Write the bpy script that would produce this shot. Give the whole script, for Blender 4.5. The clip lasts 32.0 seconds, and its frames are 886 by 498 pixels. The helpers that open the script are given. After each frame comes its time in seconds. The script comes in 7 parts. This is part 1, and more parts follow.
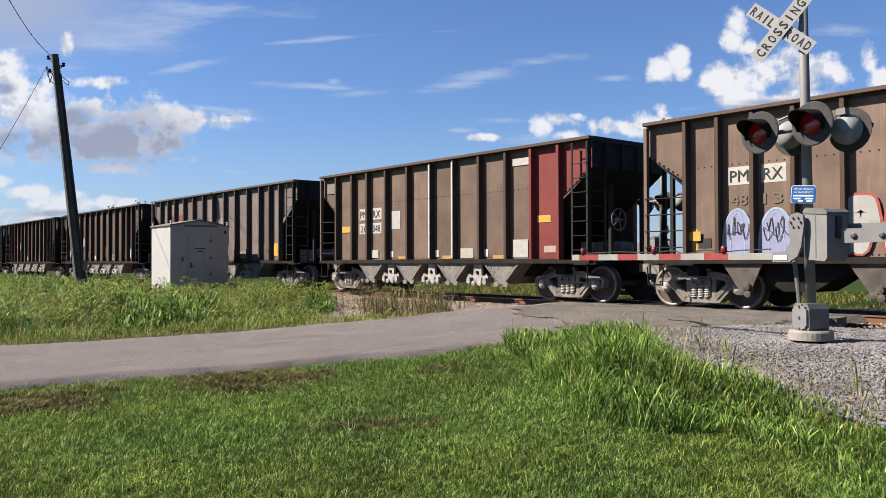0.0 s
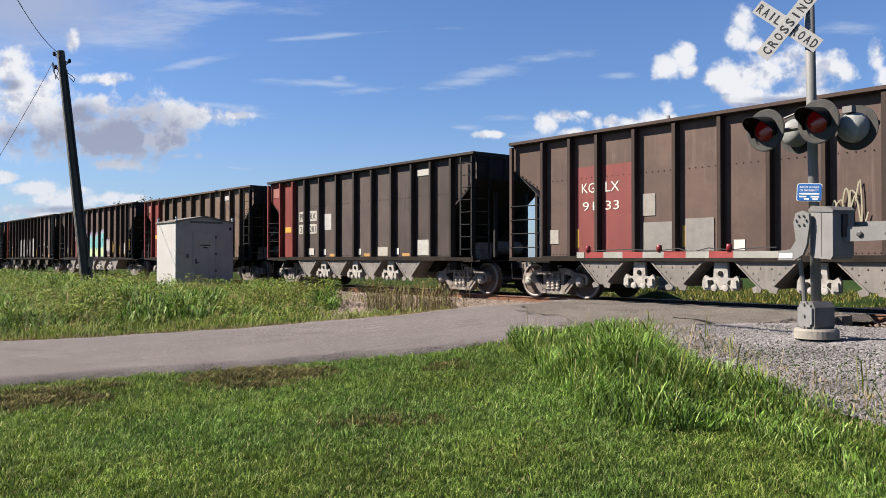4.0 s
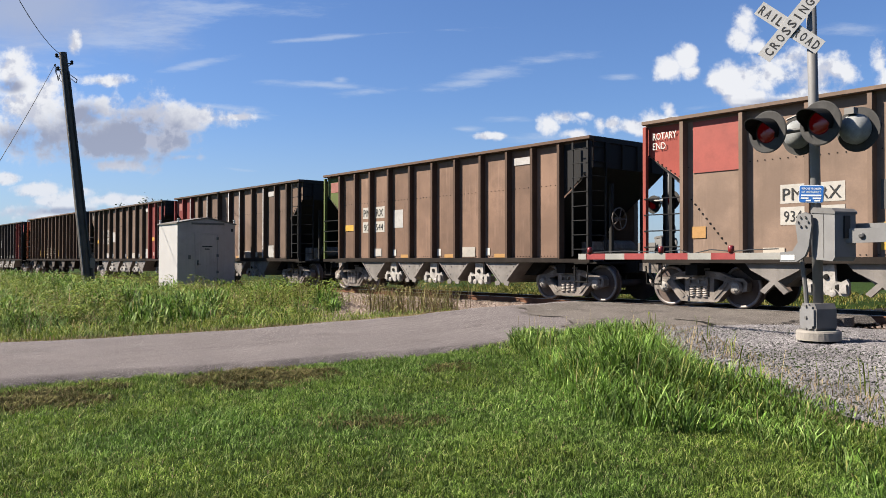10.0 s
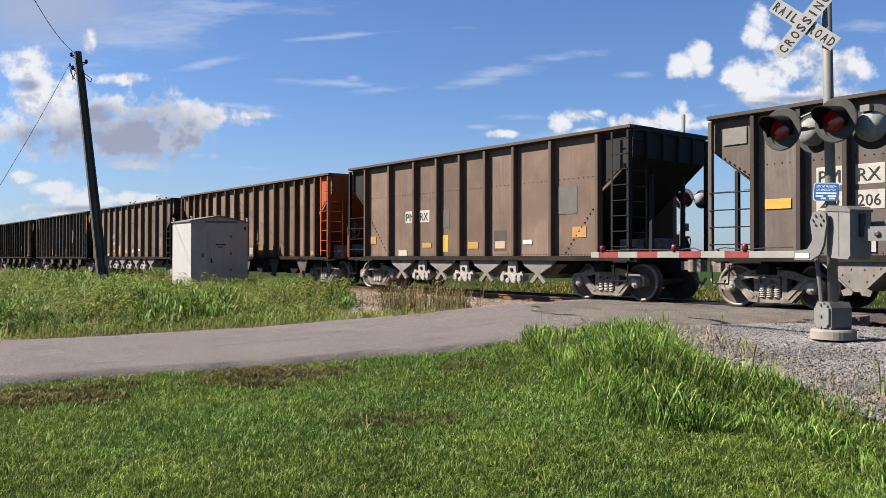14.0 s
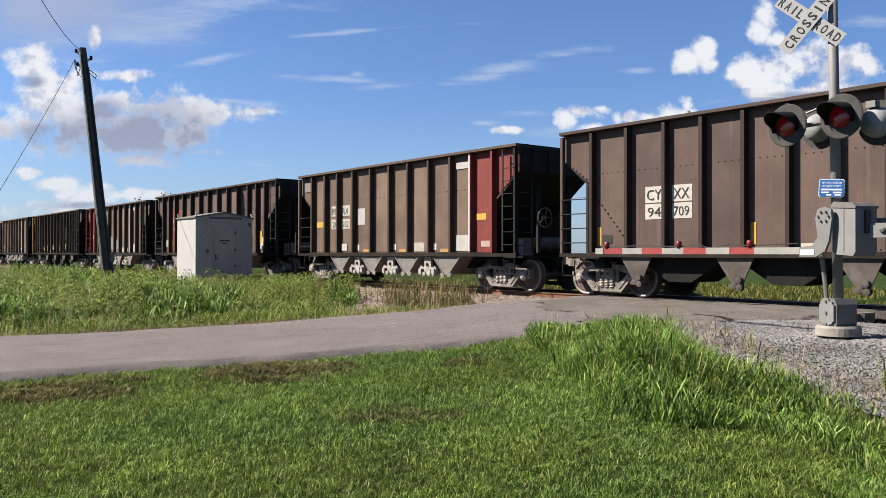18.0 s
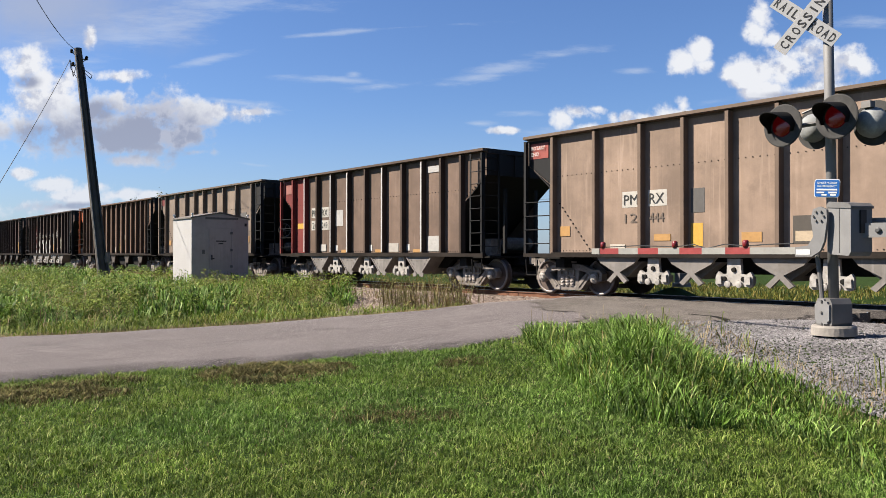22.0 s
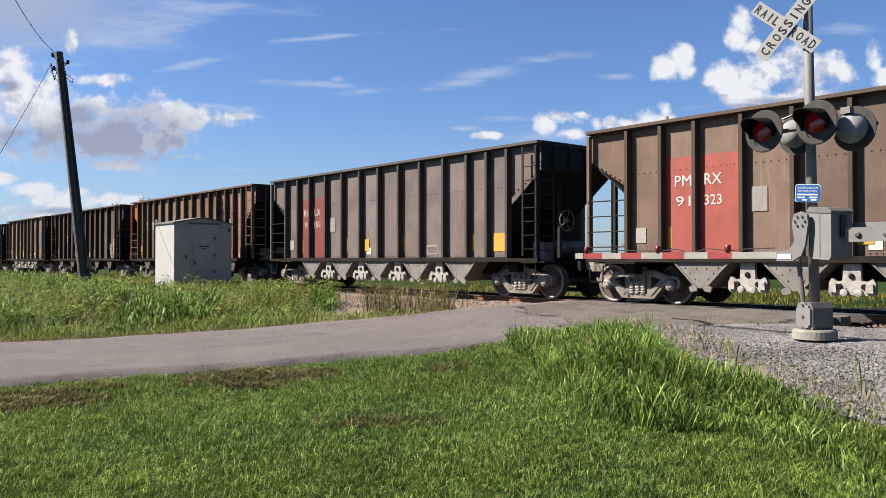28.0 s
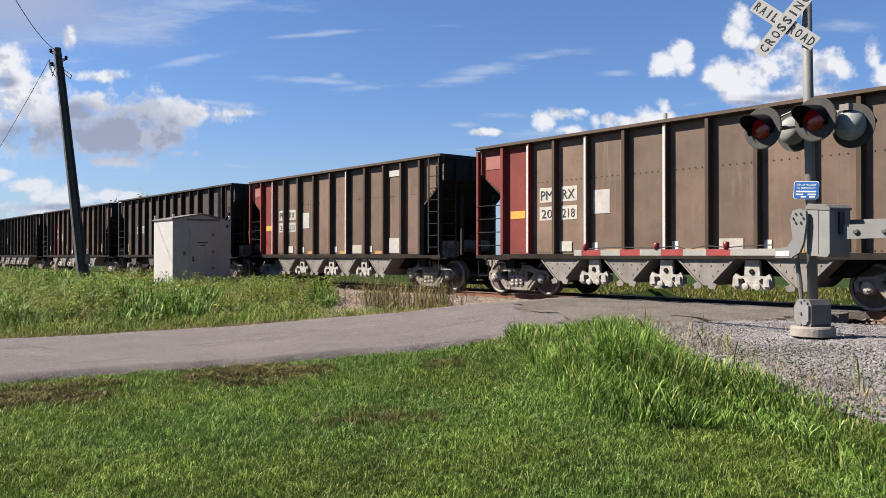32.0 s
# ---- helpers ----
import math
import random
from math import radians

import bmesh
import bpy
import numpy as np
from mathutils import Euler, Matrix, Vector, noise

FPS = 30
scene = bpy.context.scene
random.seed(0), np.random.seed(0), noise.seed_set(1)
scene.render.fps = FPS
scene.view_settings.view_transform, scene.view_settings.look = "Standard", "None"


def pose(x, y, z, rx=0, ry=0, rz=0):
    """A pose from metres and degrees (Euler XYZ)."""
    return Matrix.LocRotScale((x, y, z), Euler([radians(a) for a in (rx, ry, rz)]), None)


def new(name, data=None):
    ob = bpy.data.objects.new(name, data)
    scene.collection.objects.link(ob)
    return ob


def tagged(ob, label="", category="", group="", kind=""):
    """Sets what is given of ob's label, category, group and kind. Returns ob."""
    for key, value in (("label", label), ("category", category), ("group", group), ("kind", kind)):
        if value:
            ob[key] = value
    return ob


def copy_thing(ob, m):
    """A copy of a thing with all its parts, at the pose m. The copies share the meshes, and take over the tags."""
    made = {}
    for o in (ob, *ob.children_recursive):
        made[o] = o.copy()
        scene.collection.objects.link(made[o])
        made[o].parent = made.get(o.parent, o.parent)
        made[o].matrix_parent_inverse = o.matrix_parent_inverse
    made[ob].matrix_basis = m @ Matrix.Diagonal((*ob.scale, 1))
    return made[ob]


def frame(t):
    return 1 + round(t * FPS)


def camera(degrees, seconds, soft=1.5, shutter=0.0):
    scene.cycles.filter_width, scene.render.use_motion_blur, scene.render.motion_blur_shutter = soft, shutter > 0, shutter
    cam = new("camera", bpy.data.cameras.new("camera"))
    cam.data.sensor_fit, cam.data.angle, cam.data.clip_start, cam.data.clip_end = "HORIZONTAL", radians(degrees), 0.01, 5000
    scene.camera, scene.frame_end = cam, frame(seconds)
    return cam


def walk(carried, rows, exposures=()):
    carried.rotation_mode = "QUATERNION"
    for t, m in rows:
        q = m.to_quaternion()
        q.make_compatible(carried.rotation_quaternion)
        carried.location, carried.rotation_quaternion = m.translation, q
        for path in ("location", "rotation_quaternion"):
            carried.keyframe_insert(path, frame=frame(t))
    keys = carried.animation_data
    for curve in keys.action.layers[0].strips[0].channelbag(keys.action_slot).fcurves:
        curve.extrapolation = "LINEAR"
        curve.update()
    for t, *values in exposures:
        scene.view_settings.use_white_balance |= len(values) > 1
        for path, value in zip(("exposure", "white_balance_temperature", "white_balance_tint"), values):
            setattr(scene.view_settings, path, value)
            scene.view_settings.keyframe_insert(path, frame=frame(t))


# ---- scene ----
LENS = 1450
from functools import lru_cache

cam = camera(2 * math.degrees(math.atan(784 / LENS)), 32.0, soft=0.6)
EYE = (0.0, 0.0, 1.03)
# seconds, tilt, lean and heading in degrees of a phone held by hand at one spot
PATH = [
    (0, 90.866, 0.154, 50.275),
    (0.5, 90.830, 0.044, 50.351),
    (1, 90.790, -0.040, 50.426),
    (1.5, 90.752, -0.057, 50.503),
    (2, 90.730, -0.057, 50.551),
    (2.5, 90.720, -0.047, 50.594),
    (3, 90.678, -0.028, 50.610),
    (3.5, 90.679, -0.002, 50.579),
    (5.5, 90.570, -0.085, 50.749),
    (6, 90.535, -0.036, 50.763),
    (6.5, 90.481, -0.030, 50.738),
    (7, 90.440, 0.004, 50.688),
    (7.5, 90.429, -0.010, 50.648),
    (8, 90.429, -0.025, 50.670),
    (8.5, 90.554, 0.007, 50.773),
    (9, 90.670, 0.004, 50.773),
    (9.5, 90.728, 0.011, 50.723),
    (10, 90.768, -0.048, 50.719),
    (10.5, 90.768, -0.047, 50.665),
    (11, 90.768, -0.049, 50.611),
    (11.5, 90.737, -0.028, 50.664),
    (12, 90.745, 0.017, 50.773),
    (12.5, 90.734, -0.003, 51.096),
    (13, 90.700, -0.053, 51.320),
    (13.5, 90.664, -0.041, 51.493),
    (14, 90.634, -0.078, 51.578),
    (14.5, 90.600, -0.057, 51.761),
    (16.5, 90.424, -0.067, 51.883),
    (17, 90.419, -0.061, 51.879),
    (17.5, 90.391, -0.084, 51.879),
    (18, 90.373, -0.112, 51.874),
    (18.5, 90.392, -0.062, 51.843),
    (19, 90.381, 0.004, 51.838),
    (19.5, 90.336, -0.024, 51.843),
    (20, 90.286, -0.053, 51.864),
    (20.5, 90.263, -0.067, 51.923),
    (21, 90.272, -0.029, 51.914),
    (21.5, 90.283, -0.032, 51.888),
    (22, 90.391, -0.062, 51.617),
    (22.5, 90.595, -0.017, 51.398),
    (23, 90.709, 0.019, 51.174),
    (23.5, 90.674, -0.032, 51.081),
    (24, 90.678, -0.044, 50.977),
    (24.5, 90.721, -0.022, 50.768),
    (25, 90.667, -0.041, 50.620),
    (25.5, 90.652, -0.025, 50.605),
    (27.5, 90.776, 0.055, 50.572),
    (28, 90.734, 0.014, 50.508),
    (28.5, 90.716, 0.043, 50.399),
    (29, 90.667, -0.020, 50.486),
    (29.5, 90.661, -0.025, 50.605),
    (30, 90.604, -0.016, 50.665),
    (30.5, 90.586, -0.051, 50.665),
    (31, 90.547, -0.014, 50.611),
    (31.5, 90.522, 0.006, 50.502),
    (32, 90.497, -0.035, 50.415),
]
walk(cam, [(t, pose(*EYE, rx, ry, rz)) for t, rx, ry, rz in PATH], exposures=[(0, 1.64), (32, 1.64)])

# ---------------------------------------------------------------- sky and sun
SUN_AZ, SUN_EL = radians(229), radians(42)          # azimuth of the sun, from +x turning to +y
TO_SUN = Vector((math.cos(SUN_AZ) * math.cos(SUN_EL), math.sin(SUN_AZ) * math.cos(SUN_EL), math.sin(SUN_EL)))


def node(tree, kind, **values):
    n = tree.nodes.new(kind)
    for k, v in values.items():
        n.inputs[k.replace("_", " ")].default_value = v
    return n


def math_node(tree, op, a, b=None, c=None):
    n = tree.nodes.new("ShaderNodeMath")
    n.operation = op
    for i, v in enumerate((a, b, c)):
        if v is None:
            continue
        if isinstance(v, (int, float)):
            n.inputs[i].default_value = v
        else:
            tree.links.new(v, n.inputs[i])
    return n.outputs[0]


def mix_node(tree, fac, a, b, blend="MIX"):
    n = tree.nodes.new("ShaderNodeMix")
    n.data_type, n.blend_type = "RGBA", blend
    for i, v in ((0, fac), (6, a), (7, b)):
        if isinstance(v, (int, float)):
            n.inputs[i].default_value = v
        elif isinstance(v, tuple):
            n.inputs[i].default_value = (*v[:3], 1)
        else:
            tree.links.new(v, n.inputs[i])
    return n.outputs[2]


def ramp(tree, x, lo, hi):
    n = tree.nodes.new("ShaderNodeMapRange")
    n.interpolation_type = "SMOOTHSTEP"
    n.inputs["From Min"].default_value, n.inputs["From Max"].default_value = lo, hi
    tree.links.new(x, n.inputs["Value"])
    return n.outputs["Result"]


def make_world():
    world = bpy.data.worlds.new("sky")
    scene.world = world
    world.use_nodes = True
    t = world.node_tree
    out = t.nodes["Background"]
    sky = t.nodes.new("ShaderNodeTexSky")
    sky.sky_type, sky.sun_disc = "NISHITA", False
    sky.sun_elevation, sky.sun_rotation = SUN_EL, math.pi / 2 - SUN_AZ
    sky.air_density, sky.dust_density, sky.ozone_density = 1.0, 0.6, 2.0
    coord = t.nodes.new("ShaderNodeTexCoord").outputs["Generated"]
    # a tangent plane on the camera's heading; clouds are placed by view pixels
    bear = radians(140.8)
    axes = [(math.cos(bear), math.sin(bear), 0), (math.sin(bear), -math.cos(bear), 0), (0, 0, 1)]
    dots = []
    for a in axes:
        n = t.nodes.new("ShaderNodeVectorMath")
        n.operation = "DOT_PRODUCT"
        n.inputs[1].default_value = a
        t.links.new(coord, n.inputs[0])
        dots.append(n.outputs["Value"])
    ahead = math_node(t, "MAXIMUM", dots[0], 0.05)
    u = math_node(t, "DIVIDE", dots[1], ahead)
    v = math_node(t, "DIVIDE", dots[2], ahead)
    comb = t.nodes.new("ShaderNodeCombineXYZ")
    t.links.new(u, comb.inputs[0])
    t.links.new(v, comb.inputs[1])

    def noise_of(scale, detail, rough, stretch=1.0, seed=0.0):
        m = t.nodes.new("ShaderNodeMapping")
        m.inputs["Scale"].default_value = (1, stretch, 1)
        m.inputs["Location"].default_value = (seed, seed, seed)
        t.links.new(comb.outputs[0], m.inputs[0])
        n = node(t, "ShaderNodeTexNoise", Scale=scale, Detail=detail, Roughness=rough)
        t.links.new(m.outputs[0], n.inputs["Vector"])
        return n.outputs["Fac"]

    def blob(cu, cv, ru, rv, lean=0.0):
        du = math_node(t, "SUBTRACT", u, cu)
        dv = math_node(t, "SUBTRACT", math_node(t, "SUBTRACT", v, cv), math_node(t, "MULTIPLY", du, lean))
        a = math_node(t, "DIVIDE", du, ru)
        b = math_node(t, "DIVIDE", dv, rv)
        r2 = math_node(t, "ADD", math_node(t, "MULTIPLY", a, a), math_node(t, "MULTIPLY", b, b))
        return math_node(t, "SUBTRACT", 1.0, math_node(t, "SQRT", r2))

    def union(items):
        x = items[0]
        for y in items[1:]:
            x = math_node(t, "MAXIMUM", x, y)
        return x

    px = 1 / LENS

    def at(x, y, w, h, lean=0.0):
        return blob((x - 784) * px, (458 - y) * px, w * px, h * px, lean)

    fluff = noise_of(13.0, 10.0, 0.56)
    lit = noise_of(13.0, 10.0, 0.56, seed=0.012)
    lit_fine = noise_of(30.0, 10.0, 0.60, seed=3.106)
    fine = noise_of(30.0, 10.0, 0.60, seed=3.1)
    streak = noise_of(7.0, 8.0, 0.65, stretch=5.0, seed=1.7)
    puffs = union([at(*row) for row in (
        # the big grey-based cumulus by the pole and its lobes
        (235, 222, 120, 74), (170, 228, 180, 72), (60, 195, 140, 84), (130, 236, 130, 44), (300, 250, 84, 52), (245, 242, 130, 50), (190, 195, 80, 44), (268, 205, 78, 40), (55, 150, 70, 44), (15, 125, 55, 46), (60, 190, 90, 40), (20, 225, 100, 40),
        (132, 72, 18, 34), (180, 141, 64, 17), (360, 207, 96, 30), (335, 218, 60, 20), (420, 205, 45, 10),
        (205, 291, 60, 16), (325, 276, 48, 12), (15, 315, 26, 11), (75, 335, 46, 18), (120, 357, 82, 27), (150, 337, 42, 20), (60, 378, 110, 24), (190, 352, 78, 16), (240, 352, 48, 12),
        # the bright towers beyond the crossing signal
        (1325, 38, 30, 30), (1310, 64, 32, 28), (1345, 78, 28, 18), (1188, 122, 36, 26), (1218, 100, 24, 34), (1226, 126, 28, 18),
        (1400, 98, 66, 44), (1370, 128, 90, 46), (1300, 138, 58, 40), (1272, 138, 34, 20), (1440, 132, 76, 44), (1490, 118, 44, 30), (1330, 172, 60, 30), (1420, 168, 110, 34),
        (1562, 92, 24, 44), (1585, 130, 40, 28), (975, 216, 26, 22), (1002, 206, 44, 18), (1036, 200, 32, 12), (1022, 236, 32, 14), (1065, 216, 14, 24), (1085, 216, 24, 15),
        (1122, 222, 60, 18), (1182, 214, 54, 22), (1187, 192, 16, 22), (1215, 222, 70, 14), (872, 238, 46, 9), (-160, 220, 150, 80), (1850, 170, 190, 90))])
    dens = math_node(t, "ADD", puffs, math_node(t, "MULTIPLY", math_node(t, "SUBTRACT", fluff, 0.53), 2.7))
    dens = math_node(t, "ADD", dens, math_node(t, "MULTIPLY", math_node(t, "SUBTRACT", fine, 0.5), 2.1))
    cover = ramp(t, dens, -0.05, 0.65)
    wisps = union([at(*row) for row in (
        (600, 62, 130, 5, 0.08), (690, 55, 130, 6, 0.05), (790, 49, 90, 5, 0.03), (560, 148, 110, 8, -0.05), (650, 160, 75, 9, 0.08), (605, 138, 16, 8), (875, 126, 100, 16, 0.16), (965, 104, 90, 14, 0.10), (815, 146, 80, 12, 0.1),
        (800, 50, 60, 4), (345, 112, 100, 9, 0.2), (415, 297, 34, 4, -0.1), (190, 60, 240, 60, 0.1), (905, 207, 50, 6), (830, 226, 26, 5), (840, 269, 44, 4), (380, 186, 90, 7, -0.12), (440, 200, 40, 6, -0.2),
        (1240, 188, 60, 10, 0.2), (1110, 132, 40, 8), (1500, 45, 90, 20, -0.1), (420, 10, 200, 22), (1000, 240, 120, 16))])
    wdens = math_node(t, "ADD", wisps, math_node(t, "MULTIPLY", math_node(t, "SUBTRACT", streak, 0.52), 4.4))
    wcover = math_node(t, "MULTIPLY", ramp(t, wdens, 0.0, 1.4), 0.42)
    # grey bases of the cumulus
    shade = union([at(*row) for row in ((195, 250, 210, 66), (290, 252, 90, 62), (240, 232, 130, 48), (60, 245, 120, 34), (150, 205, 60, 26), (20, 150, 30, 14), (1420, 178, 110, 10), (1330, 186, 50, 8), (110, 372, 90, 8))])
    grey = ramp(t, math_node(t, "ADD", shade, math_node(t, "MULTIPLY", math_node(t, "SUBTRACT", fine, 0.5), 1.3)), -0.25, 0.75)
    white = mix_node(t, grey, (5.5, 5.6, 5.9), (2.15, 2.4, 3.25))
    white = mix_node(t, math_node(t, "MULTIPLY", ramp(t, math_node(t, "ADD", math_node(t, "SUBTRACT", lit, fluff), math_node(t, "MULTIPLY", math_node(t, "SUBTRACT", lit_fine, fine), 0.6)), -0.03, 0.09), 0.75), white, (3.35, 3.55, 4.3))
    base = mix_node(t, 1.0, sky.outputs[0], (0.515, 0.65, 0.90), "MULTIPLY")
    c = mix_node(t, wcover, base, (4.3, 4.7, 5.4))
    veil = ramp(t, math_node(t, "ADD", at(40, 10, 360, 130), math_node(t, "MULTIPLY", math_node(t, "SUBTRACT", fluff, 0.5), 1.0)), 0.0, 1.0)
    c = mix_node(t, math_node(t, "MULTIPLY", veil, 0.8), c, (2.75, 3.1, 4.1))
    c = mix_node(t, cover, c, white)
    haze = math_node(t, "MULTIPLY", ramp(t, v, 0.20, 0.0), 0.35)
    c = mix_node(t, haze, c, (3.1, 3.8, 4.85))
    t.links.new(c, out.inputs["Color"])
    out.inputs["Strength"].default_value = 0.050


make_world()
sun = new("sun", bpy.data.lights.new("sun", "SUN"))
sun.data.energy, sun.data.angle, sun.data.color = 5.0, radians(0.53), (1.0, 0.895, 0.76)
sun.matrix_world = Matrix.Translation((0, 0, 60)) @ TO_SUN.to_track_quat("Z", "Y").to_matrix().to_4x4()

# ---------------------------------------------------------------- materials


ALBEDO_SCALE = 0.68          # all base colours scaled down against the exposure, so shade comes out darker


def toned(colour):
    return tuple(c * ALBEDO_SCALE for c in colour)


def material(name, colour, rough=0.6, metal=0.0, vary=0.25, scale=3.0, fine=40.0, bump=0.15, dirt=None, dirt_amount=0.4, streaks=0.0, per_object=0.0, spec=0.5, vary_colour=None, speck=0.0, lanes=0.0):
    """A surface with two scales of grain, stains or run-down streaks, and a fine relief."""
    colour = toned(colour)
    dirt = toned(dirt) if dirt else None
    m = bpy.data.materials.new(name)
    m.use_nodes = True
    t = m.node_tree
    b = t.nodes["Principled BSDF"]
    coord = t.nodes.new("ShaderNodeTexCoord").outputs["Object"]
    info = t.nodes.new("ShaderNodeObjectInfo").outputs["Random"]
    shift = t.nodes.new("ShaderNodeVectorMath")
    shift.operation = "MULTIPLY_ADD"
    shift.inputs[1].default_value = (1, 1, 1)
    t.links.new(coord, shift.inputs[0])
    spread = t.nodes.new("ShaderNodeCombineXYZ")
    r20 = math_node(t, "MULTIPLY", info, 37.0)
    for i in range(3):
        t.links.new(r20, spread.inputs[i])
    t.links.new(spread.outputs[0], shift.inputs[2])
    where = shift.outputs[0]

    def noise_of(s, detail=4.0, rough_n=0.6, squash=None):
        src = where
        if squash:
            mp = t.nodes.new("ShaderNodeMapping")
            mp.inputs["Scale"].default_value = squash
            t.links.new(where, mp.inputs[0])
            src = mp.outputs[0]
        n = node(t, "ShaderNodeTexNoise", Scale=s, Detail=detail, Roughness=rough_n)
        t.links.new(src, n.inputs["Vector"])
        return n.outputs["Fac"]

    big, small = noise_of(scale), noise_of(fine, 3.0)
    dark = tuple(c * (1 - vary) for c in colour)
    light = tuple(min(1, c * (1 + vary)) for c in colour) if vary_colour is None else vary_colour
    c = mix_node(t, ramp(t, big, 0.3, 0.7), dark, light)
    c = mix_node(t, math_node(t, "MULTIPLY", small, 0.5), c, tuple(x * 0.6 for x in colour))
    if dirt:
        mask = ramp(t, noise_of(scale * 1.7, 6.0, 0.7), 0.48, 0.72)
        c = mix_node(t, math_node(t, "MULTIPLY", mask, dirt_amount), c, dirt)
    if lanes:
        c = mix_node(t, math_node(t, "MULTIPLY", ramp(t, noise_of(2.6, 6.0, 0.7, (2.0, 0.16, 1.0)), 0.48, 0.66), lanes), c, tuple(x * 0.5 for x in colour))
        c = mix_node(t, math_node(t, "MULTIPLY", ramp(t, noise_of(2.2, 6.0, 0.7, (2.4, 0.2, 1.0)), 0.55, 0.75), lanes * 0.6), c, tuple(min(1, x * 1.35) for x in colour))
    if speck:
        c = mix_node(t, math_node(t, "MULTIPLY", ramp(t, noise_of(75.0, 2.0), 0.52, 0.66), speck), c, tuple(min(1, x * 2.3) for x in colour))
        c = mix_node(t, math_node(t, "MULTIPLY", ramp(t, noise_of(48.0, 2.0), 0.42, 0.30), speck), c, tuple(x * 0.32 for x in colour))
    if streaks:
        runs = ramp(t, noise_of(4.0, 5.0, 0.65, (1.6, 1.6, 0.10)), 0.45, 0.75)
        c = mix_node(t, math_node(t, "MULTIPLY", runs, streaks), c, tuple(x * 0.45 for x in colour))
        pale = ramp(t, noise_of(5.0, 5.0, 0.65, (2.2, 2.2, 0.11)), 0.50, 0.72)
        zone = ramp(t, noise_of(0.55, 3.0, 0.5), 0.46, 0.60)
        c = mix_node(t, math_node(t, "MULTIPLY", math_node(t, "MULTIPLY", pale, zone), min(1.0, streaks * 1.5)), c, tuple(min(1, x * 1.6 + 0.03) for x in colour))
    if per_object:
        k = math_node(t, "MULTIPLY_ADD", info, per_object * 2, 1 - per_object)
        tone = t.nodes.new("ShaderNodeCombineXYZ")
        for i in range(3):
            t.links.new(k, tone.inputs[i])
        c = mix_node(t, 1.0, c, tone.outputs[0], "MULTIPLY")
    t.links.new(c, b.inputs["Base Color"])
    b.inputs["Metallic"].default_value = metal
    b.inputs["Specular IOR Level"].default_value = spec
    t.links.new(math_node(t, "MULTIPLY_ADD", big, 0.25, rough - 0.12), b.inputs["Roughness"])
    bn = node(t, "ShaderNodeBump", Strength=bump, Distance=0.02)
    t.links.new(small, bn.inputs["Height"])
    t.links.new(bn.outputs[0], b.inputs["Normal"])
    return m


@lru_cache(None)
def paint(colour):
    return material("weathered car paint", colour, rough=0.66, vary=0.14, scale=0.9, fine=30, bump=0.05, dirt=tuple(x * 0.6 for x in colour), dirt_amount=0.35, streaks=0.14, spec=0.15)


@lru_cache(None)
def panel_paint(colour):
    return material("weathered panel paint", colour, rough=0.64, vary=0.24, scale=0.9, fine=30, bump=0.05, dirt=tuple(x * 0.6 for x in colour), dirt_amount=0.5, streaks=0.22, per_object=0.18, spec=0.2)


@lru_cache(None)
def decal(colour):
    return material("painted marking", colour, rough=0.6, vary=0.10, scale=2.5, fine=25, bump=0.03, dirt=tuple(x * 0.5 for x in colour), dirt_amount=0.35, spec=0.3)


M_BLACK = material("near-black surface", (0.012, 0.0115, 0.011), rough=0.8, vary=0.4, scale=2, fine=30, dirt=(0.035, 0.028, 0.022), dirt_amount=0.4, spec=0.12)
M_TRUCK = material("dusty cast steel", (0.20, 0.175, 0.155), rough=0.75, vary=0.4, scale=3, fine=40, dirt=(0.40, 0.365, 0.335), dirt_amount=0.6, spec=0.2)
M_SPRING = material("pale dusty springs", (0.40, 0.36, 0.33), rough=0.6, vary=0.3, scale=6)
M_WHEEL = material("rusty wheel", (0.12, 0.088, 0.075), rough=0.65, vary=0.3, scale=2, fine=30, dirt=(0.06, 0.046, 0.038), dirt_amount=0.6, spec=0.2)
M_CHUTE = material("sooty chute plate", (0.105, 0.092, 0.083), rough=0.8, vary=0.35, scale=3, dirt=(0.05, 0.044, 0.04), dirt_amount=0.6, spec=0.1)
M_TREAD = material("pale dusty wheel rim", (0.24, 0.21, 0.195), rough=0.5, metal=0.3, vary=0.3, scale=4)
M_HOPPER = material("coal-dusted grey hopper", (0.185, 0.168, 0.155), rough=0.7, vary=0.25, scale=2, dirt=(0.10, 0.085, 0.07), dirt_amount=0.6, streaks=0.3)
M_GATE = material("pale chalky gate castings", (0.36, 0.34, 0.315), rough=0.65, vary=0.25, scale=6, dirt=(0.10, 0.085, 0.07), dirt_amount=0.7)
M_SILL = material("near-black side sill", (0.030, 0.025, 0.022), rough=0.85, vary=0.3, scale=2, spec=0.05)
M_RAIL = material("rusty rail", (0.20, 0.10, 0.062), rough=0.8, vary=0.25, scale=4, spec=0.1)
M_RAILTOP = material("polished rail head", (0.45, 0.43, 0.41), rough=0.4, metal=1.0, vary=0.15, scale=3)
M_TIE = material("creosoted timber", (0.075, 0.055, 0.042), rough=0.9, vary=0.35, scale=3, fine=25, bump=0.4, spec=0.05)
M_ASPHALT = material("old grey asphalt", (0.165, 0.148, 0.148), rough=0.9, vary=0.18, scale=0.9, fine=60, bump=0.9, dirt=(0.10, 0.092, 0.09), dirt_amount=0.5, spec=0.04, speck=1.0, lanes=0.75)
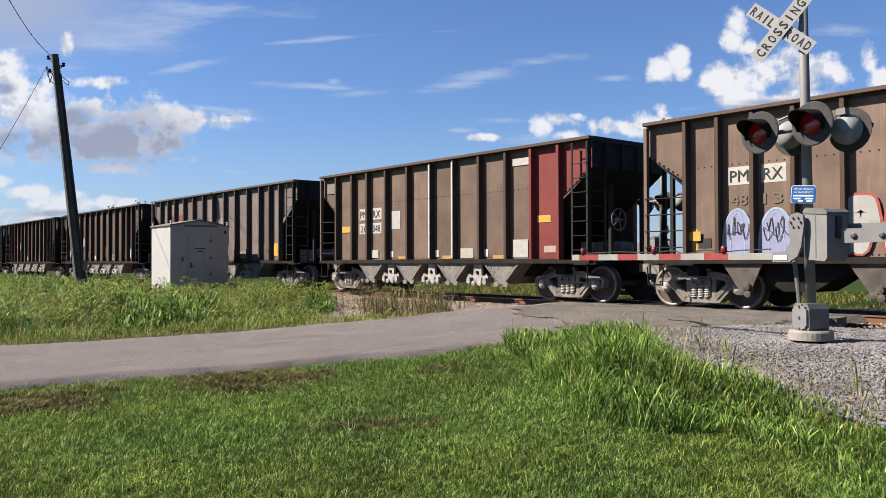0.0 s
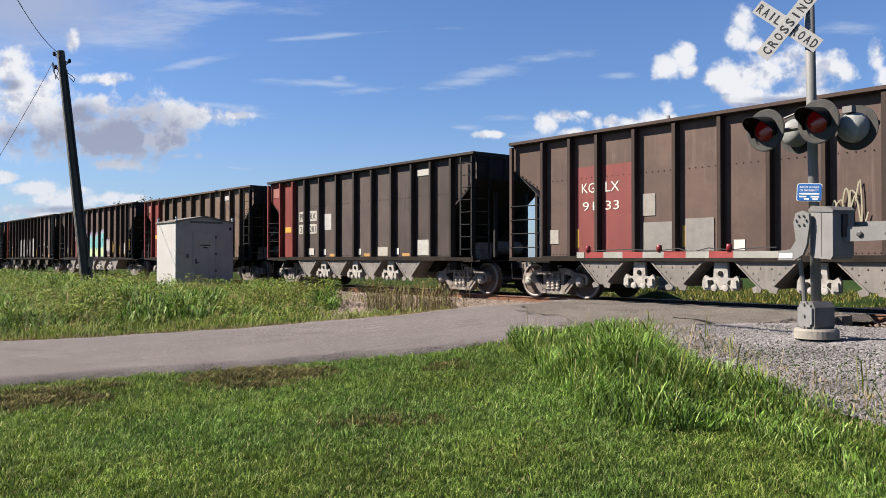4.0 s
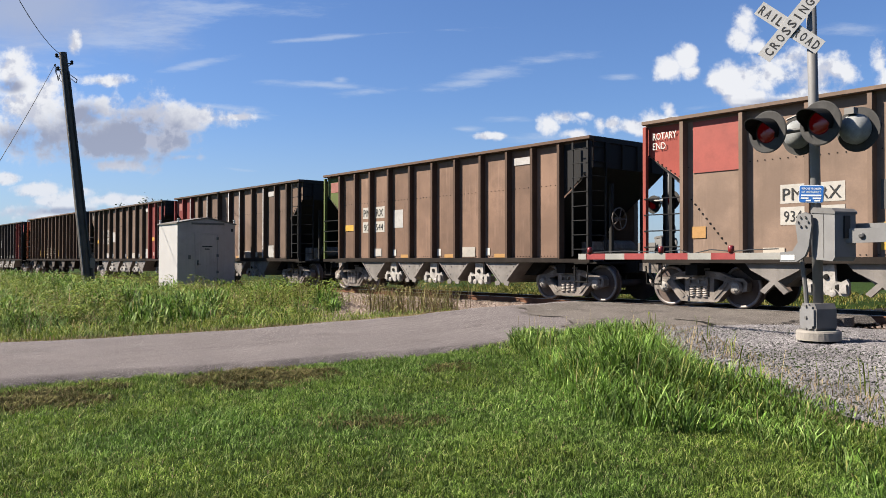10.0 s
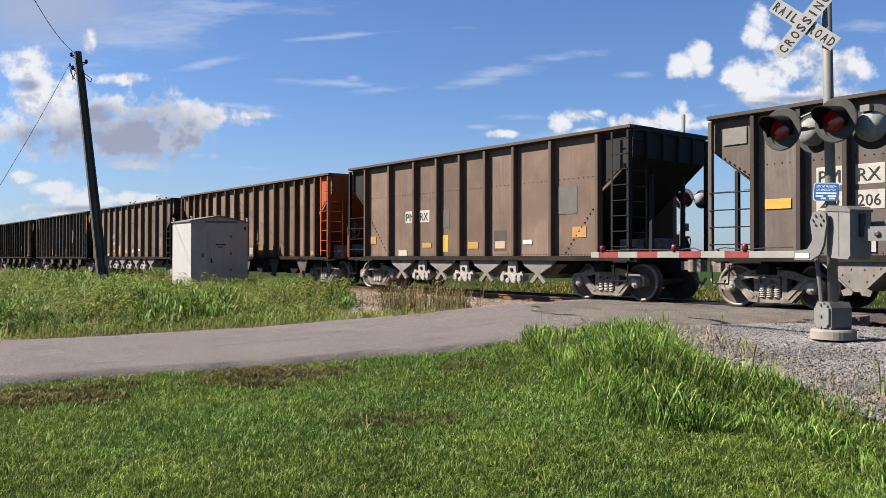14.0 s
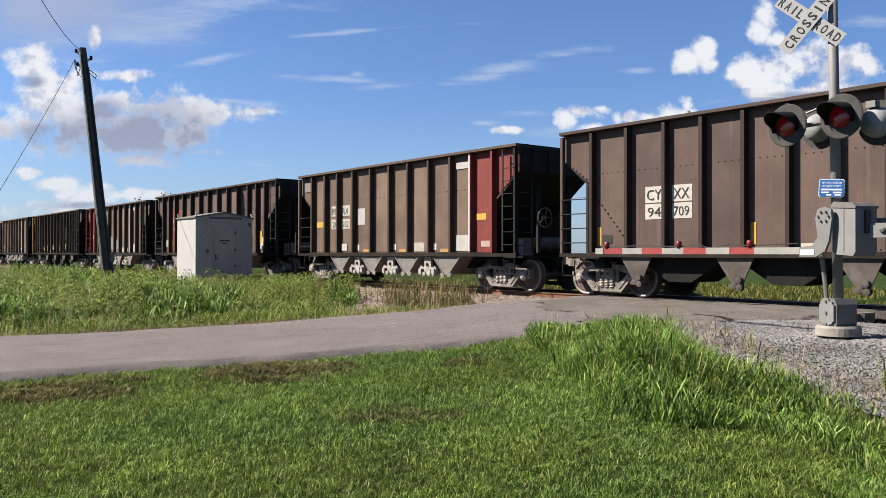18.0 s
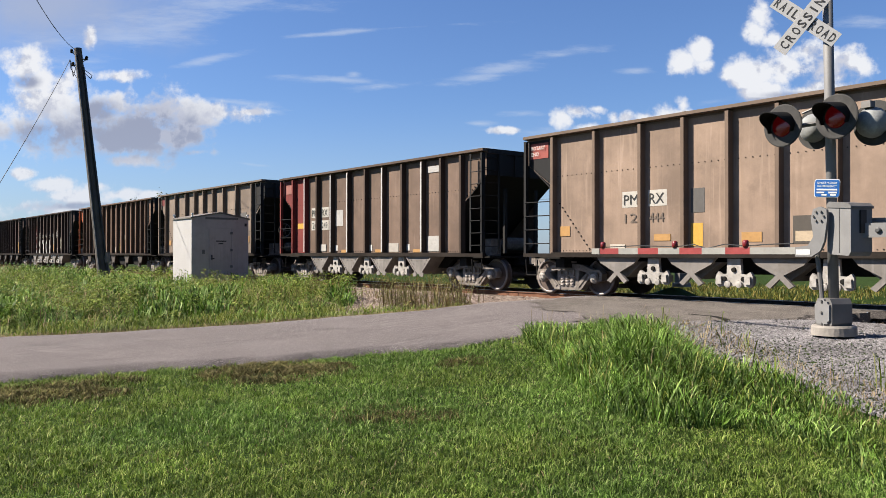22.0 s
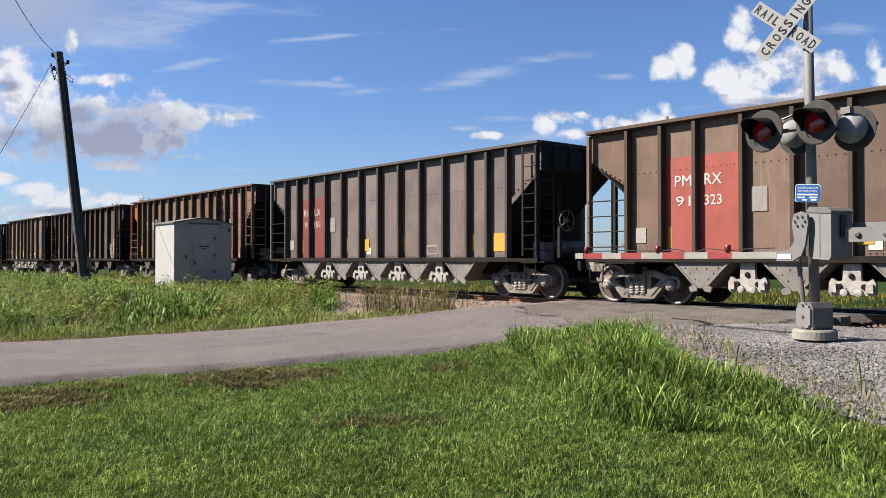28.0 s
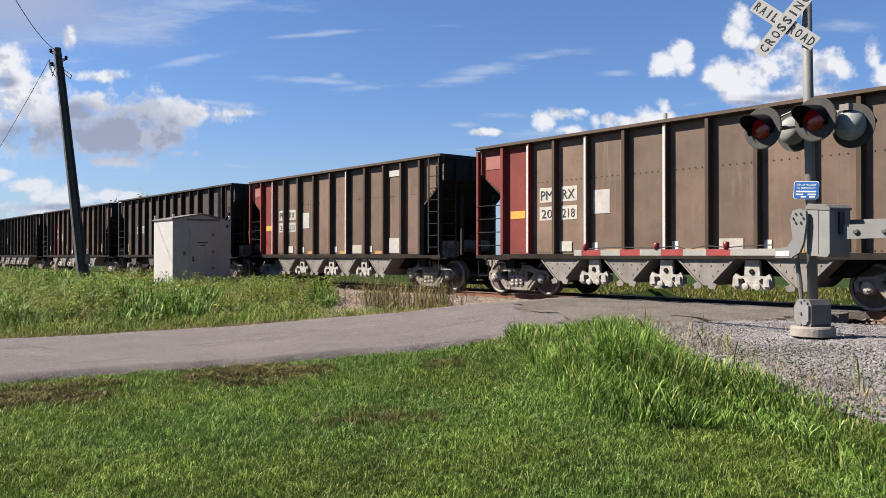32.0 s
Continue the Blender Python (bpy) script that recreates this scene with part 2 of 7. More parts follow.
M_PATCH = material("rough crossing asphalt", (0.135, 0.122, 0.112), rough=0.88, vary=0.25, scale=1.2, fine=45, bump=1.0, dirt=(0.19, 0.172, 0.155), dirt_amount=0.45, spec=0.03, speck=0.7)
# near black for dirt and for the train's shadow on the crossing
M_TRACKSHADE = material("crossing surface blackened for train shade and dirt", (0.030, 0.026, 0.023), rough=0.95, vary=0.4, scale=3, fine=30, bump=0.6, spec=0.02)
M_STONE = material("grey crushed stone", (0.135, 0.128, 0.132), rough=0.85, vary=0.25, scale=5, per_object=0.0)
M_BALLAST = material("brown dusty ballast", (0.135, 0.095, 0.076), rough=0.9, vary=0.35, scale=4)
M_GALV = material("galvanised steel", (0.19, 0.19, 0.193), rough=0.68, metal=0.0, vary=0.10, scale=4, bump=0.02, dirt=(0.17, 0.165, 0.16), dirt_amount=0.4)
M_GALVDARK = material("dull grey casting", (0.165, 0.161, 0.157), rough=0.55, metal=0.2, vary=0.15, scale=5, bump=0.03, dirt=(0.15, 0.14, 0.13), dirt_amount=0.4)
M_CONC = material("weathered concrete", (0.30, 0.275, 0.245), rough=0.9, vary=0.2, scale=5, bump=0.4)
M_WHITE = material("white enamel", (0.82, 0.82, 0.80), rough=0.45, vary=0.05, scale=3, dirt=(0.5, 0.48, 0.44), dirt_amount=0.15)
M_ARM = material("dulled white arm paint", (0.31, 0.305, 0.28), rough=0.5, vary=0.12, scale=4, dirt=(0.19, 0.175, 0.15), dirt_amount=0.4)
M_RED = material("red reflective sheeting", (0.27, 0.026, 0.024), rough=0.5, vary=0.12, scale=6, dirt=(0.35, 0.06, 0.05), dirt_amount=0.3)
M_INK = material("black lettering", (0.012, 0.012, 0.013), rough=0.5, vary=0.2)
M_DISC = material("sun-faded lamp background", (0.066, 0.065, 0.064), rough=0.8, vary=0.2, scale=5, bump=0.02, dirt=(0.10, 0.098, 0.095), dirt_amount=0.4, spec=0.1)
M_LAMPCASE = material("chalky aluminium lamp case", (0.30, 0.315, 0.32), rough=0.75, vary=0.2, scale=9, bump=0.05, dirt=(0.17, 0.17, 0.165), dirt_amount=0.6, spec=0.2)
M_LAMPBLACK = material("faded black lamp paint", (0.010, 0.010, 0.010), rough=0.8, vary=0.3, scale=5, bump=0.02, dirt=(0.04, 0.04, 0.038), dirt_amount=0.4, spec=0.12)
M_BOARD = material("chalky white sign board", (0.50, 0.50, 0.50), rough=0.6, vary=0.05, scale=3, bump=0.02, dirt=(0.36, 0.35, 0.34), dirt_amount=0.2)
M_DARKSTEEL = material("dark grey painted steel", (0.07, 0.07, 0.072), rough=0.5, vary=0.2, scale=5, bump=0.03, dirt=(0.11, 0.105, 0.10), dirt_amount=0.4)
# house end paint, lightened and warmed to offset the shade on that side
M_HOUSE_END = material("warm grey end sheet, lightened for its shaded side", (0.52, 0.455, 0.43), rough=0.6, vary=0.08, scale=1.5, dirt=(0.36, 0.30, 0.27), dirt_amount=0.5, streaks=0.16)
M_HOUSE_ROOF = material("dull stained roof sheet", (0.16, 0.14, 0.125), rough=0.7, vary=0.2, scale=2, dirt=(0.09, 0.08, 0.07), dirt_amount=0.5)
# lens base is near black to stand in for the hood's shade
M_LENS = material("dark red lens", (0.014, 0.001, 0.001), rough=0.15, vary=0.2)
glow = M_LENS.node_tree.nodes["Principled BSDF"].inputs
glow["Emission Color"].default_value, glow["Emission Strength"].default_value = (0.6, 0.01, 0.02, 1), 0.016
M_BLUE = material("blue sign face", (0.012, 0.13, 0.46), rough=0.4, vary=0.06)
M_HOUSE = material("white painted sheet metal", (0.44, 0.43, 0.425), rough=0.6, vary=0.05, scale=1.5, dirt=(0.42, 0.40, 0.37), dirt_amount=0.3, streaks=0.08)
M_WOODPOLE = material("grey weathered pole", (0.075, 0.066, 0.058), rough=0.85, vary=0.3, scale=2, fine=25, bump=0.4, streaks=0.4)
M_CABLE = material("black cable", (0.02, 0.02, 0.02), rough=0.6)
M_REDLAMP = material("red marker lamp", (0.17, 0.010, 0.012), rough=0.3)
M_RUBBER = material("black hose rubber", (0.02, 0.02, 0.02), rough=0.6)

# ---------------------------------------------------------------- mesh helpers


def box(bm, x0, x1, y0, y1, z0, z1):
    v = [bm.verts.new((x, y, z)) for x in (x0, x1) for y in (y0, y1) for z in (z0, z1)]
    for f in ((0, 1, 3, 2), (4, 6, 7, 5), (0, 4, 5, 1), (2, 3, 7, 6), (0, 2, 6, 4), (1, 5, 7, 3)):
        bm.faces.new([v[i] for i in f])


def prism(bm, pts, a0, a1, axis="y"):
    """Extrudes a closed outline. axis y: outline in x, z; axis x: in y, z; axis z: in x, y."""
    put = {"y": lambda p, a: (p[0], a, p[1]), "x": lambda p, a: (a, p[0], p[1]), "z": lambda p, a: (p[0], p[1], a)}[axis]
    lo = [bm.verts.new(put(p, a0)) for p in pts]
    hi = [bm.verts.new(put(p, a1)) for p in pts]
    bm.faces.new(lo)
    bm.faces.new(hi[::-1])
    for i in range(len(pts)):
        j = (i + 1) % len(pts)
        bm.faces.new((lo[j], lo[i], hi[i], hi[j]))


def tube(bm, a, b, r0, r1=None, seg=8, caps=True):
    a, b = Vector(a), Vector(b)
    r1 = r0 if r1 is None else r1
    q = (b - a).to_track_quat("Z", "Y")
    rings = []
    for p, r in ((a, r0), (b, r1)):
        rings.append([bm.verts.new(p + q @ Vector((r * math.cos(2 * math.pi * i / seg), r * math.sin(2 * math.pi * i / seg), 0))) for i in range(seg)])
    for i in range(seg):
        j = (i + 1) % seg
        bm.faces.new((rings[0][i], rings[0][j], rings[1][j], rings[1][i]))
    if caps:
        bm.faces.new(rings[0][::-1])
        bm.faces.new(rings[1])


def lathe(bm, profile, centre, axis, seg=24):
    """Turns a profile of (along, radius) about an axis through centre."""
    q = Vector(axis).to_track_quat("Z", "Y")
    c = Vector(centre)
    rings = []
    for along, r in profile:
        rings.append([bm.verts.new(c + q @ Vector((r * math.cos(2 * math.pi * i / seg), r * math.sin(2 * math.pi * i / seg), along))) for i in range(seg)])
    for a, b in zip(rings, rings[1:]):
        for i in range(seg):
            j = (i + 1) % seg
            bm.faces.new((a[i], a[j], b[j], b[i]))
    bm.faces.new(rings[0][::-1])
    bm.faces.new(rings[-1])


def path_tube(bm, pts, r, seg=6):
    for a, b in zip(pts, pts[1:]):
        tube(bm, a, b, r, seg=seg)


MESHES = {}


def mesh_of(key, build, mat, smooth=False):
    """One mesh for each key, so that alike parts share it."""
    if key not in MESHES:
        bm = bmesh.new()
        build(bm)
        bmesh.ops.recalc_face_normals(bm, faces=bm.faces)
        me = bpy.data.meshes.new(str(key[0]) if isinstance(key, tuple) else key)
        bm.to_mesh(me)
        bm.free()
        me.materials.append(mat)
        if smooth:
            for p in me.polygons:
                p.use_smooth = True
        MESHES[key] = me
    return MESHES[key]


def place(name, me, parent, mat=None, at=(0, 0, 0), turn=None, label=""):
    ob = new(name, me)
    ob.parent = parent
    ob.location = at
    if turn:
        ob.rotation_euler = turn
    if mat is not None:
        ob.material_slots[0].link = "OBJECT"
        ob.material_slots[0].material = mat
    if label:
        ob["label"] = label
    return ob


def part(name, build, mat, parent, label="", smooth=False, at=(0, 0, 0), turn=None):
    bm = bmesh.new()
    build(bm)
    bmesh.ops.recalc_face_normals(bm, faces=bm.faces)
    me = bpy.data.meshes.new(name)
    bm.to_mesh(me)
    bm.free()
    me.materials.append(mat)
    if smooth:
        for p in me.polygons:
            p.use_smooth = True
    return place(name, me, parent, at=at, turn=turn, label=label)


TEXTS = {}


def glyphs(text, bold=False):
    """The mesh of a line of lettering, one unit high, lying in x and z, its left foot at the origin."""
    if (text, bold) not in TEXTS:
        cu = bpy.data.curves.new("lettering", "FONT")
        cu.body, cu.size, cu.resolution_u = text, 1.38, 2
        cu.offset = 0.075 if bold else 0.012 if len(text) >= 4 else 0.028 if len(text) == 1 else 0.0
        ob = new("lettering", cu)
        bpy.context.view_layer.update()
        me = bpy.data.meshes.new_from_object(ob.evaluated_get(bpy.context.evaluated_depsgraph_get()))
        bpy.data.objects.remove(ob)
        co = np.empty(len(me.vertices) * 3, np.float32)
        me.vertices.foreach_get("co", co)
        co = co.reshape(-1, 3)
        co = np.stack([co[:, 0], np.zeros(len(co)), co[:, 1]], 1)
        me.vertices.foreach_set("co", co.astype(np.float32).ravel())
        me.materials.clear()
        me.materials.append(M_INK)
        TEXTS[text, bold] = (me, float(co[:, 0].min()), float(co[:, 0].max()))
    return TEXTS[text, bold]


def lettering(text, parent, x, y, z, height, mat, width=None, name="lettering", bold=False):
    """Text whose left foot is at x, z, facing -y."""
    me, lo, hi = glyphs(text, bold)
    ob = place(name, me, parent, mat, (x, y, z))
    sx = height if width is None else width / (hi - lo)
    ob.scale = (sx, 1, height)
    ob.location.x = x - lo * sx
    return ob


WORDS = ("PM", "RX", "KG", "LX", "CY", "S", "T", "O", "H", "WARNING", "XX", "R", "A", "I", "L", "D", "C", "N", "G", "REPORT PROBLEM", "OR EMERGENCY")
for w in WORDS:
    glyphs(w)

# ---------------------------------------------------------------- lie of the land
TRACK_Y = 16.75


def smooth_step(a, b, x):
    s = min(1.0, max(0.0, (x - a) / (b - a)))
    return s * s * (3 - 2 * s)


def ground_z(x, y):
    """Height of the soil: rail top is zero."""
    z = -0.56 + 0.10 * smooth_step(1.0, 8.0, y)
    pad = smooth_step(-16.5, -12.0, x) * smooth_step(5.6, 11.0, y)
    z += 0.46 * pad
    side = 1 - smooth_step(-17.5, -14.5, x)
    z += 0.12 * side * smooth_step(7.0, 12.0, y)
    bed = smooth_step(12.6, 14.6, y) * (1 - smooth_step(19.0, 21.5, y))
    z = z * (1 - bed) + (-0.32) * bed
    far = smooth_step(20.0, 30.0, y)
    z = z * (1 - far) + (-0.75) * far
    z += (0.11 - z) * math.exp(-((x + 14.7) ** 2 + (y - 20.7) ** 2) / 1.2)      # mound added to hold the far signal, whose height fits the camera's view
    z += 0.012 * math.sin(x * 1.7 + y * 0.6) + 0.010 * math.sin(y * 2.3 - x * 0.9)
    return z


ROAD_L = [(-14, -19.5), (-4, -18.4), (0, -17.4), (3.2, -16.5), (7, -15.4), (10.1, -14.5), (13.6, -13.9), (20, -13.9), (34, -14.2), (60, -15.0)]
ROAD_R = [(-14, -13.6), (-4, -12.6), (0, -12.0), (2.2, -11.6), (6.2, -10.5), (8.8, -9.6), (10.6, -8.6), (11.2, -8.0), (12.05, -7.52), (12.6, -7.3), (12.9, -6.95), (14.6, -6.7), (20, -6.7), (26, -9.2), (34, -9.6), (60, -10.4)]


def along(table, y):
    for (a, p), (b, q) in zip(table, table[1:]):
        if y <= b:
            return p + (q - p) * (y - a) / (b - a)
    return table[-1][1]


def road_z(y):
    table = [(-14, -0.52), (2, -0.49), (6, -0.42), (9.5, -0.26), (12.5, -0.07), (14.2, 0.0), (18.0, 0.0), (19.6, -0.28), (21.5, -0.62), (26, -0.85), (60, -0.9)]
    return sum(along(table, y + d) for d in (-0.9, -0.45, 0.0, 0.45, 0.9)) / 5


def on_road(x, y, slack=0.0):
    return along(ROAD_L, y) - slack < x < along(ROAD_R, y) + slack and -14 < y < 60

# ---------------------------------------------------------------- ground, road and track


def sheet(name, xs, ys, height, mat, keep=None, label="", category="", kind="structure"):
    """One sheet over the lines xs and ys."""
    ids, verts, faces = {}, [], []
    for i, x in enumerate(xs):
        for j, y in enumerate(ys):
            ids[i, j] = len(verts)
            verts.append((x, y, height(x, y)))
    for i in range(len(xs) - 1):
        for j in range(len(ys) - 1):
            if keep is None or keep((xs[i] + xs[i + 1]) / 2, (ys[j] + ys[j + 1]) / 2):
                faces.append((ids[i, j], ids[i + 1, j], ids[i + 1, j + 1], ids[i, j + 1]))
    me = bpy.data.meshes.new(name)
    me.from_pydata(verts, [], faces)
    me.materials.append(mat)
    for p in me.polygons:
        p.use_smooth = True
    ob = new(name, me)
    tagged(ob, label, category, kind=kind)
    return ob


def lines(*spans):
    out = []
    for a, b, n in spans:
        out += [a + (b - a) * i / n for i in range(n)]
    return out + [spans[-1][1]]


def soil_z(x, y):
    z = ground_z(x, y)
    if on_road(x, y, 0.9):
        z = min(z, road_z(y) - 0.10)
    return z


def lawn_material():
    m = bpy.data.materials.new("lawn soil and short turf")
    m.use_nodes = True
    t = m.node_tree
    b = t.nodes["Principled BSDF"]
    coord = t.nodes.new("ShaderNodeTexCoord").outputs["Object"]

    def n_of(s, d=5.0):
        n = node(t, "ShaderNodeTexNoise", Scale=s, Detail=d, Roughness=0.65)
        t.links.new(coord, n.inputs["Vector"])
        return n.outputs["Fac"]

    green = mix_node(t, ramp(t, n_of(0.9), 0.35, 0.65), (0.014, 0.026, 0.005), (0.026, 0.046, 0.008))
    dry = mix_node(t, n_of(9.0), (0.055, 0.045, 0.020), (0.11, 0.092, 0.042))
    c = mix_node(t, ramp(t, n_of(0.75, 7.0), 0.66, 0.82), green, dry)
    c = mix_node(t, math_node(t, "MULTIPLY", n_of(60.0, 3.0), 0.7), c, (0.014, 0.024, 0.006))
    t.links.new(c, b.inputs["Base Color"])
    b.inputs["Roughness"].default_value = 0.9
    b.inputs["Specular IOR Level"].default_value = 0.05
    bn = node(t, "ShaderNodeBump", Strength=0.5, Distance=0.03)
    t.links.new(n_of(35.0), bn.inputs["Height"])
    t.links.new(bn.outputs[0], b.inputs["Normal"])
    return m


M_LAWN = lawn_material()
GX = lines((-4000, -400, 6), (-400, -90, 10), (-90, -40, 25), (-40, 12, 104), (12, 80, 14), (80, 600, 8), (600, 4000, 5))
GY = lines((-3000, -200, 6), (-200, -20, 9), (-20, -4, 16), (-4, 24, 56), (24, 60, 12), (60, 400, 10), (400, 5000, 8))
sheet("ground", GX, GY, soil_z, M_LAWN, label="mown green lawn running into flat farmland", category="ground")


def road_point(s, y):
    wob = 0.10 * math.sin(y * 1.9) + 0.05 * math.sin(y * 5.3 + 1)
    l, r = along(ROAD_L, y) + wob, along(ROAD_R, y) + 0.10 * math.sin(y * 2.3 + 2) + 0.05 * math.sin(y * 6.1)
    crown = 0.05 * (1 - (2 * s - 1) ** 2)
    edge = -0.12 if s in (0.0, 1.0) else 0.0
    return (l + (r - l) * s + (0.08 * (2 * s - 1) if edge else 0), y, road_z(y) + crown * (1 - smooth_step(10.5, 14.5, y) * (1 - smooth_step(19, 22, y))) + edge)


def build_road():
    ss = [0.0, 0.004, 0.06, 0.15, 0.3, 0.45, 0.6, 0.75, 0.88, 0.95, 0.996, 1.0]
    near = lines((-14, 4, 20), (4, 15.6, 58))
    far = lines((17.9, 22, 16), (22, 60, 16))
    gauge = [16.08, 16.5, 17.0, 17.42]
    verts, faces = [], []
    for run in (near, far, gauge):
        base = len(verts)
        for y in run:
            verts += [road_point(s, y) for s in ss]
        for j in range(len(run) - 1):
            for i in range(len(ss) - 1):
                a = base + j * len(ss) + i
                faces.append((a, a + 1, a + 1 + len(ss), a + len(ss)))
    me = bpy.data.meshes.new("road")
    me.from_pydata(verts, [], faces)
    me.materials.append(M_ASPHALT)
    me.materials.append(M_TRACKSHADE)
    for p in me.polygons:
        p.use_smooth = True
        # past the near rail the train's shadow is put into the colour
        p.material_index = 1 if p.center.y > 16.0 else 0
    tagged(new("road", me), "narrow cracked grey asphalt lane crossing the tracks", "road", kind="structure")


build_road()


def build_track():
    x0, x1 = -420.0, 60.0

    def bed(bm):
        prof = [(13.3, -0.62), (14.5, -0.30), (15.25, -0.19), (15.9, -0.17), (17.6, -0.17), (18.25, -0.19), (19.0, -0.30), (20.2, -0.75)]
        n = 240
        rows = []
        for i in range(n + 1):
            x = x0 + (x1 - x0) * i / n
            rows.append([bm.verts.new((x, y + (0.12 * math.sin(x * 0.7 + y) if abs(y - TRACK_Y) > 1.6 else 0), z - (0.16 if -14.6 < x < -6.6 else 0.0))) for y, z in prof])
        for a, b in zip(rows, rows[1:]):
            for k in range(len(prof) - 1):
                bm.faces.new((a[k], a[k + 1], b[k + 1], b[k]))

    bm = bmesh.new()
    bed(bm)
    bmesh.ops.recalc_face_normals(bm, faces=bm.faces)
    me = bpy.data.meshes.new("track_bed")
    bm.to_mesh(me)
    bm.free()
    me.materials.append(M_BALLAST)
    tagged(new("track_bed", me), "brown dusty ballast bank under the track", "track bed", kind="structure")

    track = tagged(new("railway_track"), "single rusty railway track on timber ties", "track", kind="structure")
    for y in (TRACK_Y - 0.755, TRACK_Y + 0.755):
        def rail(bm, y=y):
            prism(bm, [(y - 0.07, -0.172), (y + 0.07, -0.172), (y + 0.07, -0.158), (y + 0.012, -0.145), (y + 0.012, -0.04), (y + 0.036, -0.03), (y + 0.036, -0.006), (y - 0.036, -0.006), (y - 0.036, -0.03), (y - 0.012, -0.04), (y - 0.012, -0.145), (y - 0.07, -0.158)], x0, x1, "x")
        r = part("rail", rail, M_RAIL, track)
        part("rail_head", lambda bm, y=y: box(bm, x0, x1, y - 0.031, y + 0.031, -0.008, 0.0), M_RAILTOP, r, "shiny worn running surface")

    def tie(bm):
        box(bm, -0.115, 0.115, -1.3, 1.3, -0.34, -0.166)

    me = mesh_of("tie", tie, M_TIE)
    x = -70.0
    while x < 6.0:
        if not -14.3 < x < -7.0:
            place("tie", me, track, at=(x + random.uniform(-0.03, 0.03), TRACK_Y + random.uniform(-0.05, 0.05), random.uniform(-0.012, 0.006)), turn=(0, 0, random.uniform(-0.012, 0.012)))
        x += 0.51

    # the timber and rubber edges along the rails in the crossing
    for y in (TRACK_Y - 0.93, TRACK_Y + 0.93):
        part("crossing_plank", lambda bm, y=y: box(bm, -14.0, -7.2, y - 0.09, y + 0.09, -0.10, -0.004), M_TIE, track)


build_track()


# ---------------------------------------------------------------- crossing signal
MAST = Vector((-5.10, 10.40, 0.0))


def build_signal():
    base_z = 0.03
    s = tagged(new("crossing_signal"), "galvanised railroad crossing signal mast with flashing lamps and lowered gate", "crossing signal")
    s.location = (MAST.x, MAST.y, base_z)
    part("foundation", lambda bm: lathe(bm, [(0, 0.27), (0.10, 0.27), (0.125, 0.255)], (0, 0, -0.02), (0, 0, 1), 28), M_CONC, s, "round concrete foundation")
    jb = part("base_casting", lambda bm: prism(bm, [(-0.13, 0.10), (0.13, 0.10), (0.15, 0.14), (0.15, 0.38), (0.11, 0.45), (-0.11, 0.45), (-0.15, 0.38), (-0.15, 0.14)], -0.15, 0.15), M_GALVDARK, s, "cast junction base")

    def cover(bm):
        q = [(0.13, -0.10), (0.13, 0.10), (0.10, 0.11), (0.095, 0.14), (0.045, 0.145), (0.03, 0.175), (-0.03, 0.175), (-0.045, 0.145), (-0.095, 0.14), (-0.10, 0.11), (-0.13, 0.10), (-0.13, -0.10), (-0.10, -0.11), (-0.095, -0.14), (-0.045, -0.145), (-0.03, -0.175), (0.03, -0.175), (0.045, -0.145), (0.095, -0.14), (0.10, -0.11)]
        prism(bm, [(u, 0.27 + v) for u, v in q], -0.180, -0.15)
    jb.rotation_euler = (0, 0, radians(-24))
    part("cover_plate", cover, M_GALV, jb)
    for dx, dz in ((0.0, 0.125), (0.0, 0.27), (0.0, 0.415)):
        part("bolt", lambda bm, dx=dx, dz=dz: tube(bm, (dx, -0.180, dz), (dx, -0.20, dz), 0.018), M_GALVDARK, jb)

    lean = -0.09
    part("mast", lambda bm: tube(bm, (0, 0, 0.40), (lean, 0, 5.2), 0.064, 0.062, 20), M_GALV, s, "galvanised tubular mast", smooth=True)
    part("conduit", lambda bm: path_tube(bm, [(-0.11, -0.08, 0.42), (-0.12, -0.09, 0.62), (-0.17, -0.10, 1.05)], 0.030, 8), M_GALVDARK, s)
    # gate mechanism on the mast, its arm lowered across the lane
    gz = 1.25
    mech = part("gate_mechanism", lambda bm: prism(bm, [(0.08, gz - 0.20), (0.12, gz - 0.24), (0.42, gz - 0.26), (0.46, gz - 0.21), (0.46, gz + 0.33), (0.42, gz + 0.37), (0.11, gz + 0.40), (0.08, gz + 0.36)], -0.16, 0.16), M_GALV, s, "grey steel gate mechanism case")
    mech.rotation_euler = (0, 0, radians(-22))
    part("lid", lambda bm: prism(bm, [(0.065, gz + 0.35), (0.475, gz + 0.32), (0.475, gz + 0.35), (0.42, gz + 0.39), (0.11, gz + 0.42), (0.065, gz + 0.38)], -0.172, 0.172), M_GALVDARK, mech)
    part("seam", lambda bm: box(bm, 0.27, 0.28, -0.166, -0.158, gz - 0.22, gz + 0.36), M_GALVDARK, mech)
    part("latch", lambda bm: box(bm, 0.445, 0.49, -0.03, 0.05, gz + 0.02, gz + 0.30), M_INK, mech)

    def crank(bm):
        prism(bm, [(-0.36, gz - 0.27), (-0.14, gz - 0.27), (-0.03, gz - 0.20), (0.02, gz - 0.08), (0.06, gz + 0.20), (0.05, gz + 0.32), (-0.03, gz + 0.36), (-0.12, gz + 0.33), (-0.15, gz + 0.22), (-0.12, gz - 0.02), (-0.19, gz - 0.13), (-0.36, gz - 0.15)], -0.29, -0.235)
    cr = part("crank_arm", crank, M_GALV, s, "curved cast gate arm bracket")
    for k in range(6):
        a = k * math.pi / 3
